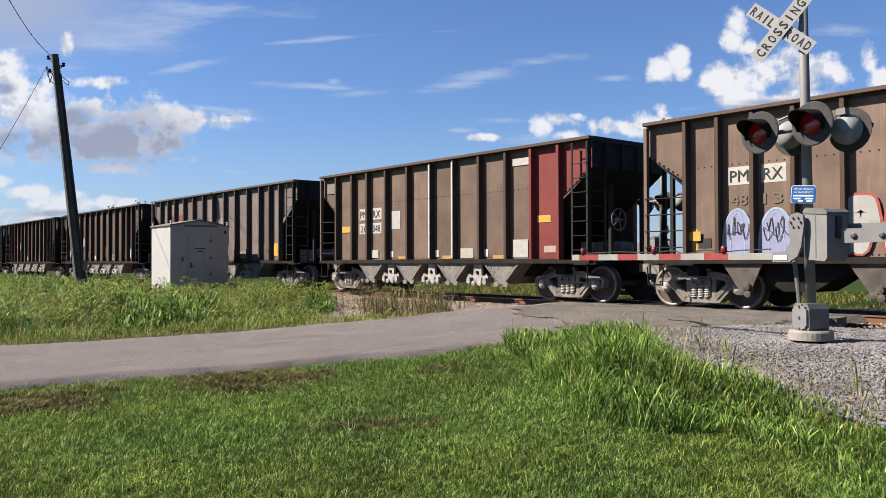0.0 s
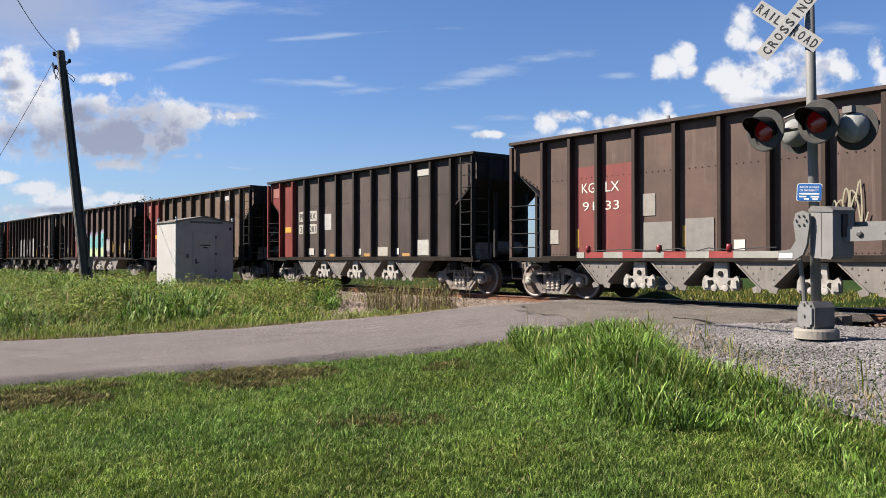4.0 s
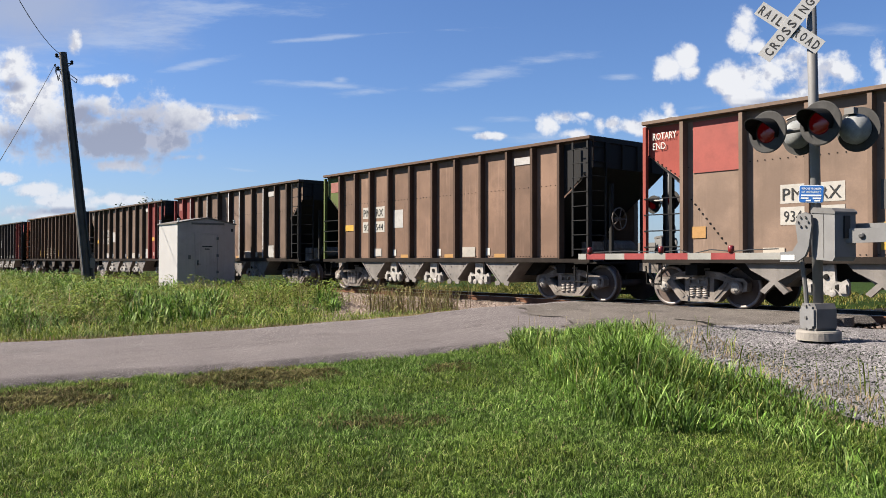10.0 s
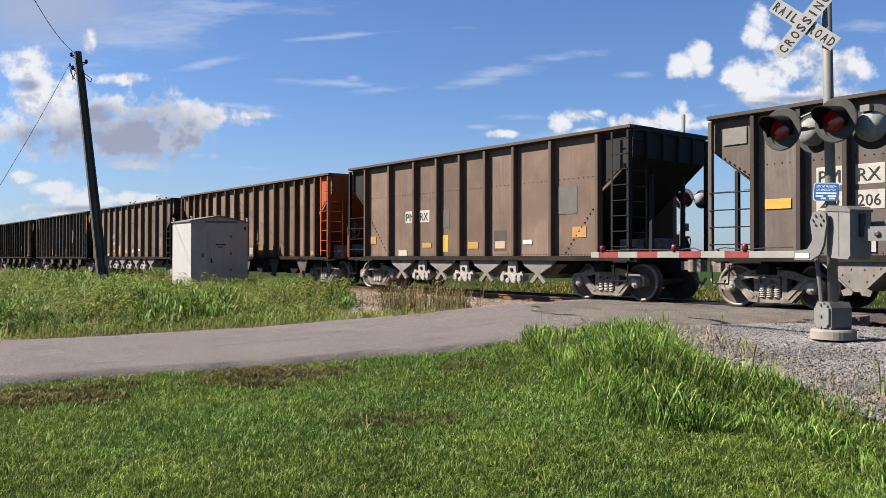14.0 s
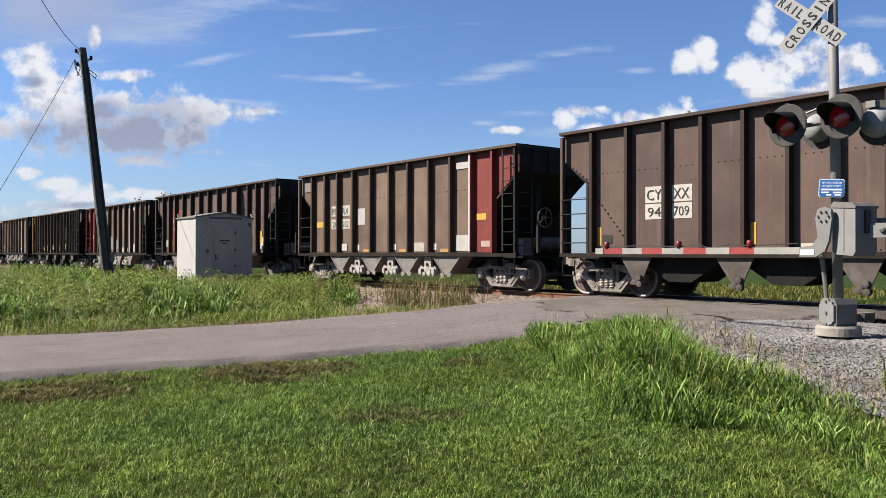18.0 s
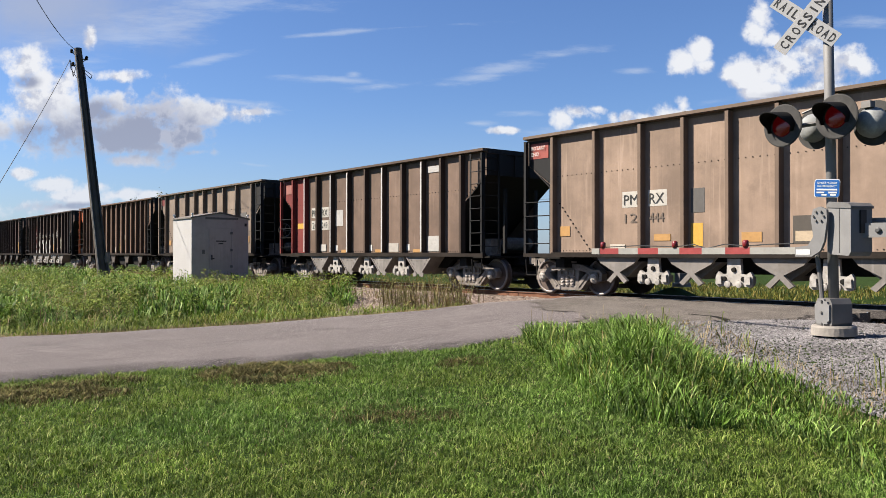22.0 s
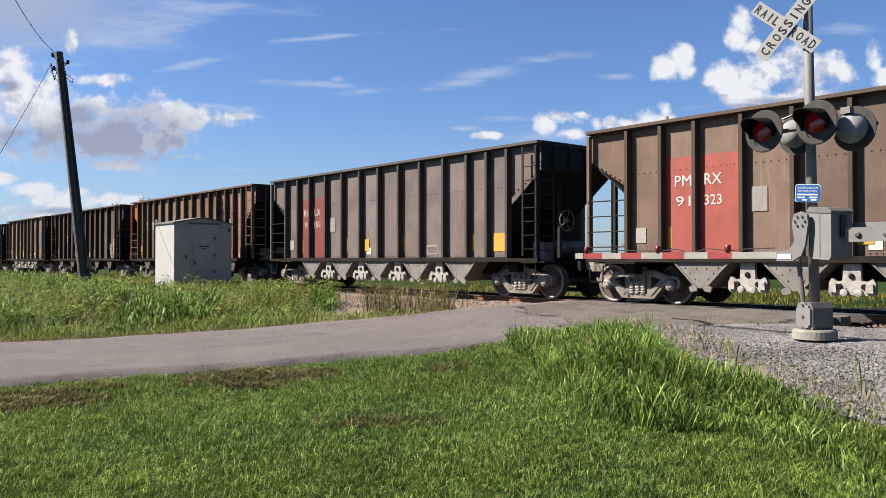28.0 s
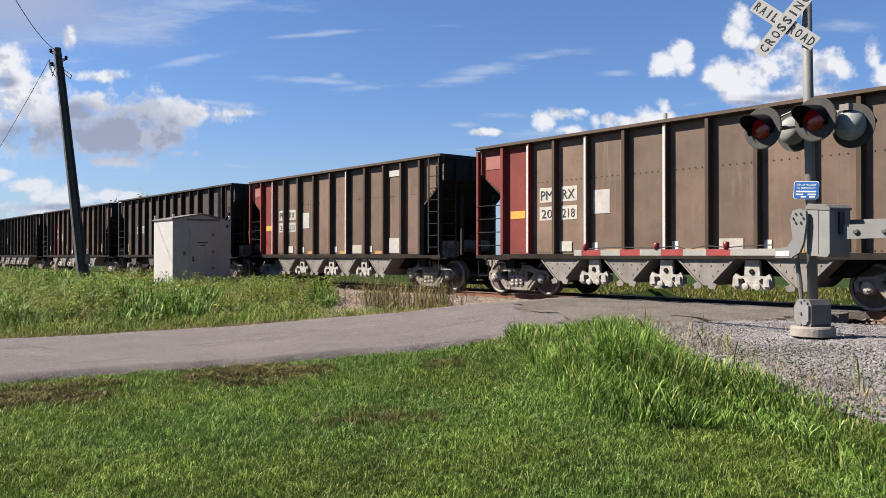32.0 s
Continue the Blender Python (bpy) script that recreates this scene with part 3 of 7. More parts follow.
        part("bolt", lambda bm, a=a: tube(bm, (-0.05 + 0.065 * math.cos(a), -0.29, gz + 0.24 + 0.065 * math.sin(a)), (-0.05 + 0.065 * math.cos(a), -0.312, gz + 0.24 + 0.065 * math.sin(a)), 0.014, seg=6), M_GALVDARK, cr)
    part("plate", lambda bm: box(bm, -0.345, -0.16, -0.296, -0.29, gz - 0.245, gz - 0.18), M_WHITE, cr)

    # gate arm of stripes, their width fitted to the camera's view
    arm = part("gate_arm", lambda bm: box(bm, -1.0, -0.30, -0.285, -0.255, gz - 0.240, gz - 0.150), M_ARM, s, "white fibreglass gate arm with red stripes")
    x, red = -1.0, True
    k = 0
    while x > -3.5:
        w = 0.375
        part("stripe", lambda bm, x=x, w=w: box(bm, max(x - w, -3.64), x, -0.282, -0.258, gz - 0.240, gz - 0.148), M_RED if red else M_ARM, arm, "red band" if red else "")
        x, red, k = x - w, not red, k + 1
    part("tip", lambda bm: box(bm, -3.80, -3.64, -0.282, -0.258, gz - 0.240, gz - 0.148), M_ARM, arm)
    for lx in (-3.57, -2.21, -1.07):
        part("gate_lamp", lambda bm, lx=lx: lathe(bm, [(0, 0.03), (0.02, 0.042), (0.085, 0.042), (0.10, 0.028)], (lx, -0.27, gz - 0.148), (0, 0, 1), 12), M_REDLAMP, arm, "small red gate lamp", smooth=True)
    part("lamp_wire", lambda bm: path_tube(bm, [(lx, -0.25, gz - 0.13 + dz) for lx, dz in ((-3.57, 0.0), (-2.9, 0.02), (-2.21, 0.0), (-1.9, 0.03), (-1.7, -0.03), (-1.4, 0.03), (-1.07, 0.0), (-0.8, 0.02), (-0.4, 0.03))], 0.008, 5), M_CABLE, arm)
    # support arms behind the mast, with their pivot bolts
    for dy, cz in ((0.10, 0.12), (-0.14, 0.05)):
        ca = part("counterweight_arm", lambda bm, dy=dy, cz=cz: prism(bm, [(0.36, gz + cz - 0.09), (1.42, gz + cz - 0.07), (1.50, gz + cz - 0.03), (1.52, gz + cz + 0.02), (1.47, gz + cz + 0.07), (1.38, gz + cz + 0.09), (0.36, gz + cz + 0.09)], dy - 0.02, dy + 0.02), M_GALV, s, "grey steel counterweight arm")
        for bx in (0.62, 0.95, 1.38):
            part("bolt", lambda bm, dy=dy, cz=cz, bx=bx: lathe(bm, [(0, 0.035), (0.02, 0.035), (0.03, 0.02)], (bx, dy - 0.02, gz + cz), (0, -1, 0), 10), M_DARKSTEEL, ca)

    # emergency notice: blue plate with white bars
    def rounded(bm, x0, x1, z0, z1, r, ya, yb):
        pts = []
        for cx, cz_, a0 in ((x1 - r, z1 - r, 0), (x0 + r, z1 - r, 90), (x0 + r, z0 + r, 180), (x1 - r, z0 + r, 270)):
            pts += [(cx + r * math.cos(radians(a0 + 22.5 * q)), cz_ + r * math.sin(radians(a0 + 22.5 * q))) for q in range(5)]
        prism(bm, pts, ya, yb)
    bl = part("notice_plate", lambda bm: rounded(bm, -0.15, 0.15, -0.115, 0.115, 0.03, 0.0, 0.008), M_WHITE, s, "blue and white emergency notice plate", at=(-0.035, -0.10, 1.85), turn=(0, radians(3), radians(18)))
    part("notice_face", lambda bm: rounded(bm, -0.142, 0.142, -0.107, 0.107, 0.026, -0.004, 0.0), M_BLUE, bl)
    for w, z in (("REPORT PROBLEM", 0.056), ("OR EMERGENCY", 0.014)):
        lettering(w, bl, -0.115, -0.0055, z, 0.026, M_WHITE, 0.23)
    for z, x0, x1 in ((-0.018, -0.12, 0.12), (-0.055, -0.12, -0.03), (-0.055, 0.02, 0.12), (-0.085, -0.06, 0.0), (-0.085, 0.04, 0.11)):
        part("print_bar", lambda bm, z=z, x0=x0, x1=x1: box(bm, x0, x1, -0.0065, -0.004, z - 0.010, z + 0.010), M_WHITE, bl)

    # lamps: two facing the lane this way, two the other way
    lz = 2.62

    def head(name, x, y, face, dz=0.0):
        lamp = part(name, lambda bm: lathe(bm, [(0, 0.278), (0.012, 0.278), (0.02, 0.265), (0.02, 0.10)], (0, 0, 0), (0, -1, 0), 40), M_DISC, s, "round black lamp background with hooded red lens", smooth=False, at=(x, y, lz + dz), turn=(0, 0, face))
        part("lamp_case", lambda bm: lathe(bm, [(0, 0.175), (0.03, 0.19), (0.10, 0.185), (0.17, 0.15), (0.215, 0.09), (0.225, 0.02)], (0, 0.0, 0), (0, 1, 0), 24), M_LAMPCASE, lamp, "bulged grey lamp case", smooth=True)
        part("lens", lambda bm: lathe(bm, [(0.0, 0.145), (0.015, 0.13), (0.028, 0.08), (0.034, 0.02)], (0, -0.02, 0), (0, -1, 0), 28), M_LENS, lamp, "dark red lens", smooth=True)

        def hood(bm):
            n = 22
            inner, outer = [], []
            for i in range(n + 1):
                a = math.radians(-28 + 236 * i / n)
                depth = 0.10 + 0.28 * max(0.0, math.sin(a)) ** 0.7
                for r, store in ((0.180, outer), (0.170, inner)):
                    store.append((bm.verts.new((r * math.cos(a), -0.018, r * math.sin(a))), bm.verts.new((r * math.cos(a), -depth, r * math.sin(a) - 0.10 * depth))))
            for st in (outer, inner):
                for p, q in zip(st, st[1:]):
                    bm.faces.new((p[0], q[0], q[1], p[1]))
            for p, q, r, u in zip(outer, outer[1:], inner, inner[1:]):
                bm.faces.new((p[1], q[1], u[1], r[1]))
        part("hood", hood, M_LAMPBLACK, lamp, "black visor")
        return lamp

    a1 = radians(-6)
    head("signal_lamp", -0.50, -0.32, a1, 0.06)
    head("signal_lamp", 0.22, -0.36, a1, 0.08)
    head("signal_lamp", -0.38, 0.30, a1 + math.pi, 0.07)
    back = head("signal_lamp", 0.52, -0.02, a1 + math.pi, 0.00)
    part("terminal_box", lambda bm: box(bm, -0.06, 0.06, 0.10, 0.20, 0.17, 0.25), M_GALVDARK, back)
    part("crossarm", lambda bm: path_tube(bm, [(-0.47, -0.16, lz + 0.05), (-0.06, 0.0, lz + 0.10), (0.55, 0.12, lz + 0.10)], 0.030, 8), M_GALVDARK, s)
    part("clamp", lambda bm: lathe(bm, [(0, 0.09), (0.12, 0.09)], (-0.05, 0, lz + 0.02), (0, 0, 1), 16), M_GALVDARK, s)
    part("conduit_loop", lambda bm: path_tube(bm, [(-0.35, -0.12, lz + 0.22), (-0.2, -0.10, lz + 0.27), (-0.06, -0.06, lz + 0.26), (0.25, -0.06, lz + 0.25)], 0.015, 6), M_GALVDARK, s)

    # crossed boards with their lettering
    cz, yaw = 4.03, radians(22)
    cross = part("crossbuck", lambda bm: box(bm, -0.06, 0.06, -0.02, 0.02, -0.1, 0.1), M_GALV, s, "bracket of the crossed boards", at=(-0.28, -0.17, cz), turn=(0, 0, yaw))
    cross.scale = (0.84, 1, 0.84)
    tilt = radians(50)
    for sign, y, words in ((-1, -0.024, (("RAIL", -0.55, 0.44), ("ROAD", 0.10, 0.46))), (1, -0.036, (("CROSSING", -0.52, 1.04),))):
        bd = part("board", lambda bm: box(bm, -0.575, 0.575, -0.004, 0.004, -0.112, 0.112), M_BOARD, cross, "white board lettered in black", at=(0, y, 0), turn=(0, sign * -tilt, 0))
        if sign == -1:
            bd.rotation_euler = (0, radians(40), 0)
        for w, x, width in words:
            pitch = width / len(w)
            for i, c in enumerate(w):
                lettering(c, bd, x + pitch * (i + (0.36 if c == "I" else 0.12)), -0.0055, -0.070, 0.140, M_INK, pitch * (0.22 if c == "I" else 0.70))


build_signal()
copy_thing(bpy.data.objects["crossing_signal"], pose(-14.7, 20.7, 0.10, 0, 0, 180))

# ---------------------------------------------------------------- signal house, pole and wires


def build_house():
    h = tagged(new("signal_house"), "white sheet-metal railway signal house with a low gabled roof", "equipment shed")
    h.location = (-30.75, 12.0, -0.25)
    # local: +x is the door end, -y the bright long side
    w, d, e, ridge = 2.35, 1.95, 2.75, 2.95
    part("wall", lambda bm: prism(bm, [(0, 0), (w, 0), (w, e - 0.06), (w / 2, ridge - 0.06), (0, e - 0.06)], -d, 0, "x"), M_HOUSE, h)

    def roof(bm):
        for y0, y1, z0, z1 in ((-0.05, w / 2, e - 0.03, ridge), (w / 2, w + 0.05, ridge, e - 0.03)):
            prism(bm, [(y0, z0 - 0.05), (y1, z1 - 0.05), (y1, z1), (y0, z0)], -d - 0.05, 0.05, "x")
    part("roof", roof, M_HOUSE_ROOF, h, "dull grey-brown metal roof")

    def door_frame(bm):
        for y0, y1, z0, z1 in ((0.66, 0.71, 0.45, 2.28), (1.62, 1.67, 0.45, 2.28), (0.66, 1.67, 2.28, 2.33)):
            box(bm, 0.0, 0.03, y0, y1, z0, z1)
    # added sheet that carries the colour lightened against the shade
    part("end_sheet", lambda bm: prism(bm, [(0.02, 0.08), (w - 0.02, 0.08), (w - 0.02, e - 0.10), (w / 2, ridge - 0.12), (0.02, e - 0.10)], 0.0, 0.006, "x"), M_HOUSE_END, h, "warm grey end sheet, lightened for its shaded side")
    part("door_frame", door_frame, M_HOUSE_END, h)
    door = part("door", lambda bm: box(bm, 0.0, 0.022, 0.72, 1.61, 0.45, 2.27), M_HOUSE_END, h, "plain white steel door")
    part("handle", lambda bm: (box(bm, 0.02, 0.06, 0.78, 0.82, 1.06, 1.26), box(bm, 0.05, 0.065, 0.78, 0.90, 1.10, 1.13)), M_INK, door)
    for z in (2.12, 1.45, 0.8):
        part("hinge", lambda bm, z=z: box(bm, 0.012, 0.05, 1.57, 1.66, z - 0.05, z + 0.05), M_GALVDARK, door)
    for z, y0, y1 in ((1.80, 0.98, 1.40), (1.70, 1.08, 1.28)):
        part("print_bar", lambda bm, z=z, y0=y0, y1=y1: box(bm, 0.022, 0.0255, y0, y1, z - 0.022, z + 0.022), M_INK, door)
    part("vent", lambda bm: box(bm, 0.0, 0.03, 0.42, 0.52, 1.30, 1.46), M_GALVDARK, h)
    part("vent_slot", lambda bm: box(bm, 0.0, 0.02, 0.55, 1.9, e - 0.10, e - 0.02), M_GALVDARK, h)
    part("lock", lambda bm: box(bm, 0.0, 0.035, 2.18, 2.26, 2.40, 2.52), M_INK, h)
    for x, y in ((0.0, 0.03), (-d + 0.05, 0.03), (0.0, w - 0.03)):
        part("lifting_eye", lambda bm, x=x, y=y: (tube(bm, (x, y, e - 0.03), (x, y, e + 0.09), 0.035, 0.03, 8), lathe(bm, [(0, 0.05), (0.05, 0.05)], (x, y, e + 0.08), (0, 0, 1), 10)), M_WHITE, h)
    part("plinth", lambda bm: box(bm, -d - 0.08, 0.08, -0.08, w + 0.08, -0.1, 0.06), M_CONC, h)


build_house()

POLE = Vector((-37.7, 10.77, -0.5))


def build_pole():
    p = tagged(new("utility_pole"), "leaning weathered wooden utility pole with insulators", "utility pole")
    p.location = POLE
    top = Vector((-0.99, -0.90, 10.7))
    part("trunk", lambda bm: [tube(bm, top * a, top * b, 0.235 - 0.075 * a, 0.235 - 0.075 * b, 14, caps=True) for a, b in ((0, 0.35), (0.35, 0.7), (0.7, 1.0))], M_WOODPOLE, p, smooth=False)
    side = Vector((0.62, 0.78, 0))
    for k, (z, out, sg) in enumerate(((0.985, 0.3, -1), (0.955, 0.34, 1), (0.93, 0.30, -1))):
        c = top * z
        arm = part("insulator_bracket", lambda bm, c=c, out=out, sg=sg: (tube(bm, c, c + side * sg * out, 0.03, seg=6), tube(bm, c + Vector((0, 0, -0.25)), c + side * sg * out, 0.022, seg=6)), M_GALVDARK, p)
        e = c + side * sg * out
        part("insulator", lambda bm, e=e: lathe(bm, [(-0.05, 0.03), (0, 0.07), (0.05, 0.05), (0.09, 0.075), (0.14, 0.03)], e, (0, 0, 1), 10), M_LAMPBLACK, arm)
    part("ground_wire", lambda bm: path_tube(bm, [top * a + Vector((0.14, -0.14, 0)) + Vector((0.06, -0.06, 0)) * (1 - a) for a in (0.02, 0.3, 0.6, 0.97)], 0.03, 5), M_GALVDARK, p)
    # slack tails of wire and a bent bracket near the top
    for pts in ([(-0.22, -0.25, -0.5), (-0.12, -0.16, -1.25), (-0.02, -0.05, -0.75)], [(-0.24, -0.28, -0.5), (-0.20, -0.24, -0.9), (0.0, -0.05, -1.3)], [(0.10, 0.12, -0.95), (0.36, 0.46, -1.35), (0.40, 0.50, -1.2), (0.14, 0.18, -0.9)], [(0.08, 0.10, -1.0), (0.22, 0.28, -1.75)]):
        part("slack_wire", lambda bm, pts=pts: path_tube(bm, [top + Vector(q) for q in pts], 0.016, 5), M_CABLE, p, "slack tail of black wire")
    part("cable_riser", lambda bm: path_tube(bm, [top * a + Vector((0.17, 0.10, 0)) + Vector((0.09, 0.05, 0)) * (1 - a) for a in (0.02, 0.3, 0.6, 0.92)], 0.045, 6), M_CABLE, p, "black cable running down the pole")
    box_at = top * 0.13 + Vector((0.22, 0.2, 0))
    part("meter_box", lambda bm: box(bm, box_at.x - 0.1, box_at.x + 0.1, box_at.y - 0.1, box_at.y + 0.1, box_at.z - 0.22, box_at.z + 0.22), M_GALVDARK, p)
    part("riser_pipe", lambda bm: tube(bm, top * 0.0 + Vector((0.26, 0.2, 0)), top * 0.12 + Vector((0.22, 0.2, 0)), 0.05, seg=8), M_GALVDARK, p)

    tip = POLE + top

    def wire(name, a, b, sag, label):
        pts = []
        for i in range(25):
            s = i / 24
            q = Vector(a).lerp(Vector(b), s)
            q.z -= sag * 4 * s * (1 - s)
            pts.append(q)
        cu = bpy.data.curves.new(name, "CURVE")
        cu.dimensions, cu.bevel_depth, cu.bevel_resolution = "3D", 0.013, 1
        sp = cu.splines.new("POLY")
        sp.points.add(len(pts) - 1)
        for q, v in zip(sp.points, pts):
            q.co = (*v, 1)
        cu.materials.append(M_CABLE)
        tagged(new(name, cu), label, "cable")
    wire("overhead_wire", tip + Vector((-0.05, -0.12, -0.05)), Vector((-22.39, 4.04, 8.69)), 0.35, "black overhead wire hanging from the pole")
    wire("guy_wire", tip + Vector((-0.25, -0.28, -0.55)), Vector((-29.70, 4.71, 2.39)), 0.12, "thin black wire slanting down from the pole")


build_pole()


def far_line():
    cu = bpy.data.curves.new("power_line", "CURVE")
    cu.dimensions, cu.bevel_depth, cu.bevel_resolution = "3D", 0.016, 1
    sp = cu.splines.new("POLY")
    sp.points.add(60)
    for i, q in enumerate(sp.points):
        x = -170 + i * 4.0
        q.co = (x, 40.0, 5.0 + 0.35 * math.cos(x * 2 * math.pi / 60.0), 1)
    cu.materials.append(M_CABLE)
    tagged(new("power_line", cu), "thin black power line beyond the track", "cable")


far_line()

# ---------------------------------------------------------------- coal train
LONG, SHORT, ODD = 16.06, 13.90, 15.45
# posts, from the trailing end, and the height of the top edge above the rail
KINDS = {
    "quad": dict(length=LONG, posts=[1.15, 2.07, 2.93, 4.02, 5.1, 6.2, 7.28, 8.38, 9.46, 10.57, 11.62, 12.45, 13.25], top=4.10, bays=5, mark=2, low="vee"),
    "short": dict(length=SHORT, posts=[1.0, 1.97, 2.86, 3.9, 5.03, 6.15, 7.2, 8.3, 9.36, 10.3, 11.24], top=4.04, bays=4, mark=2, low="vee"),
    "wide": dict(length=SHORT, posts=[1.0, 2.4, 3.77, 4.93, 6.02, 7.13, 8.3, 9.68, 11.24], top=4.15, bays=4, mark=2, low="fork"),
    "slope": dict(length=LONG, posts=[1.0, 2.08, 3.14, 4.1, 5.1, 6.07, 7.0, 7.95, 8.93, 9.92, 10.9, 12.1, 13.4], top=4.12, bays=4, mark=2, low="tub"),
    "ribs": dict(length=LONG, posts=[1.03, 1.8, 2.58, 3.43, 4.37, 5.35, 6.34, 7.3, 8.25, 9.2, 10.1, 10.97, 11.82, 12.6, 13.37], top=4.12, bays=4, mark=2, low="tub"),
    "odd": dict(length=ODD, posts=[1.1 + 1.15 * i for i in range(11)], top=4.12, bays=4, mark=2, low="fork"),
}
SHEET_Y, POST_Y, SILL = 1.40, 1.575, 1.07
# The last one puts the shade on the cars' ends into their colour.
BROWN, DARK, GREYB, TAN, ORANGE_TAN, END_SHADE = (0.101, 0.067, 0.057), (0.070, 0.053, 0.049), (0.155, 0.128, 0.120), (0.285, 0.200, 0.150), (0.195, 0.122, 0.086), (0.026, 0.025, 0.0245)
OLIVE, MIDTAN, RED, BRIGHTRED, ORANGE, YELLOW, GREEN, BLACKISH = (0.150, 0.103, 0.078), (0.170, 0.116, 0.089), (0.19, 0.042, 0.038), (0.32, 0.072, 0.056), (0.40, 0.105, 0.04), (0.36, 0.19, 0.04), (0.11, 0.14, 0.045), (0.018, 0.018, 0.019)
C_WHITE, C_YEL, C_ORG, C_GREY, C_INK, C_PINK = (0.60, 0.59, 0.56), (0.56, 0.33, 0.05), (0.42, 0.235, 0.08), (0.30, 0.29, 0.29), (0.02, 0.02, 0.02), (0.50, 0.20, 0.17)
C_PLATE = (0.46, 0.44, 0.40)
BOGIES = []


def wheelset(bm):
    for sgn in (-1, 1):
        y = sgn * 0.755
        lathe(bm, [(-0.055, 0.36), (-0.06, 0.457), (0.055, 0.450), (0.06, 0.485) if sgn < 0 else (0.06, 0.445), (0.085, 0.485) if sgn < 0 else (0.085, 0.44), (0.085, 0.40), (0.03, 0.34), (0.02, 0.16), (0.07, 0.12)][:6] + [(0.03, 0.34), (0.02, 0.16), (0.07, 0.12)], (0, y, 0), (0, 1, 0), 28)
        lathe(bm, [(0, 0.15), (0.02, 0.13), (0.02, 0.02)], (0, y + sgn * 0.06, 0), (0, sgn, 0), 14)
        for k in range(4):       # cast marks that show the turning
            a = k * math.pi / 2 + 0.4
            lathe(bm, [(0, 0.04), (0.012, 0.03)], (0.24 * math.cos(a), y + sgn * 0.025, 0.24 * math.sin(a)), (0, sgn, 0), 8)
    tube(bm, (0, -1.02, 0), (0, 1.02, 0), 0.085, seg=12)


def bogie_frame(bm):
    for sgn in (-1, 1):
        y0, y1 = sorted((sgn * 1.07, sgn * 0.88))
        # arched top member with its pedestal jaws over the axle boxes
        top_edge = [(-1.13, 0.38), (-1.15, 0.55), (-1.06, 0.645), (-0.80, 0.66), (-0.50, 0.77), (-0.20, 0.80), (0.20, 0.80), (0.50, 0.77), (0.80, 0.66), (1.06, 0.645), (1.15, 0.55), (1.13, 0.38)]
        prism(bm, top_edge + [(1.03, 0.36), (1.00, 0.50), (0.80, 0.53), (0.46, 0.62), (0.20, 0.655), (-0.20, 0.655), (-0.46, 0.62), (-0.80, 0.53), (-1.00, 0.50), (-1.03, 0.36)], y0, y1)
        # tension member: broad diagonals down to the spring seat
        for d in (-1, 1):
            prism(bm, [(d * 0.86, 0.56), (d * 0.68, 0.60), (d * 0.30, 0.27), (d * 0.32, 0.125), (d * 0.46, 0.135)], y0 - 0.015, y1 + 0.015)
            prism(bm, [(d * 0.72, 0.52), (d * 0.66, 0.56), (d * 0.34, 0.25), (d * 0.40, 0.20)], y0 - 0.035, y1 + 0.035)
            box(bm, d * 0.31 - 0.055, d * 0.31 + 0.055, y0 + 0.005, y1 - 0.005, 0.20, 0.70)
            lathe(bm, [(0, 0.15), (0.10, 0.15), (0.13, 0.115), (0.13, 0.02)], (d * 0.889, sgn * 0.98, 0.457), (0, sgn, 0), 16)
            box(bm, d * 0.889 - 0.17, d * 0.889 + 0.17, y0, y1, 0.42, 0.57)
            for bz in (0.71, 0.66):
                lathe(bm, [(0, 0.025), (0.02, 0.022)], (d * (0.40 if bz > 0.7 else 0.62), sgn * 1.07, bz), (0, sgn, 0), 6)
        prism(bm, [(-0.40, 0.125), (0.40, 0.125), (0.36, 0.235), (-0.36, 0.235)], y0 - 0.02, y1 + 0.02)
        # the bolster's end plates over the springs
        box(bm, -0.24, 0.24, y0 - 0.045, y1, 0.475, 0.52)
        box(bm, -0.24, 0.24, y0 - 0.045, y1, 0.60, 0.635)
        for bx in (-0.22, 0.0, 0.22):
            box(bm, bx - 0.022, bx + 0.022, y0 - 0.04, y1, 0.52, 0.60)
    box(bm, -0.19, 0.19, -1.06, 1.06, 0.48, 0.66)
    # brake beams and rods between the wheels
    for bx in (-0.36, 0.36):
        box(bm, bx - 0.04, bx + 0.04, -0.80, 0.80, 0.30, 0.40)
    tube(bm, (-0.36, -0.28, 0.36), (0.36, -0.28, 0.36), 0.03, seg=6)


def wheel_rim(bm):
    """The polished ring that shows round the outer face of a wheel."""
    ring = [(0.0, 0.392), (0.0, 0.452), (-0.030, 0.458), (-0.030, 0.386), (0.0, 0.392)]
    for sgn in (-1,):
        y = sgn * 0.845
        rows = [[bm.verts.new((r * math.cos(2 * math.pi * i / 32), y + sgn * a, r * math.sin(2 * math.pi * i / 32))) for i in range(32)] for a, r in ring[:-1]]
        for p, q in zip(rows, rows[1:] + rows[:1]):
            for i in range(32):
                bm.faces.new((p[i], p[(i + 1) % 32], q[(i + 1) % 32], q[i]))


def axle_cap(bm):
    lathe(bm, [(0, 0.095), (0.03, 0.095), (0.045, 0.07), (0.05, 0.02)], (0, 0, 0), (0, -1, 0), 14)
    for k in range(3):
        a = k * 2 * math.pi / 3 + 0.5
        tube(bm, (0.055 * math.cos(a), -0.04, 0.055 * math.sin(a)), (0.055 * math.cos(a), -0.065, 0.055 * math.sin(a)), 0.016, seg=6)


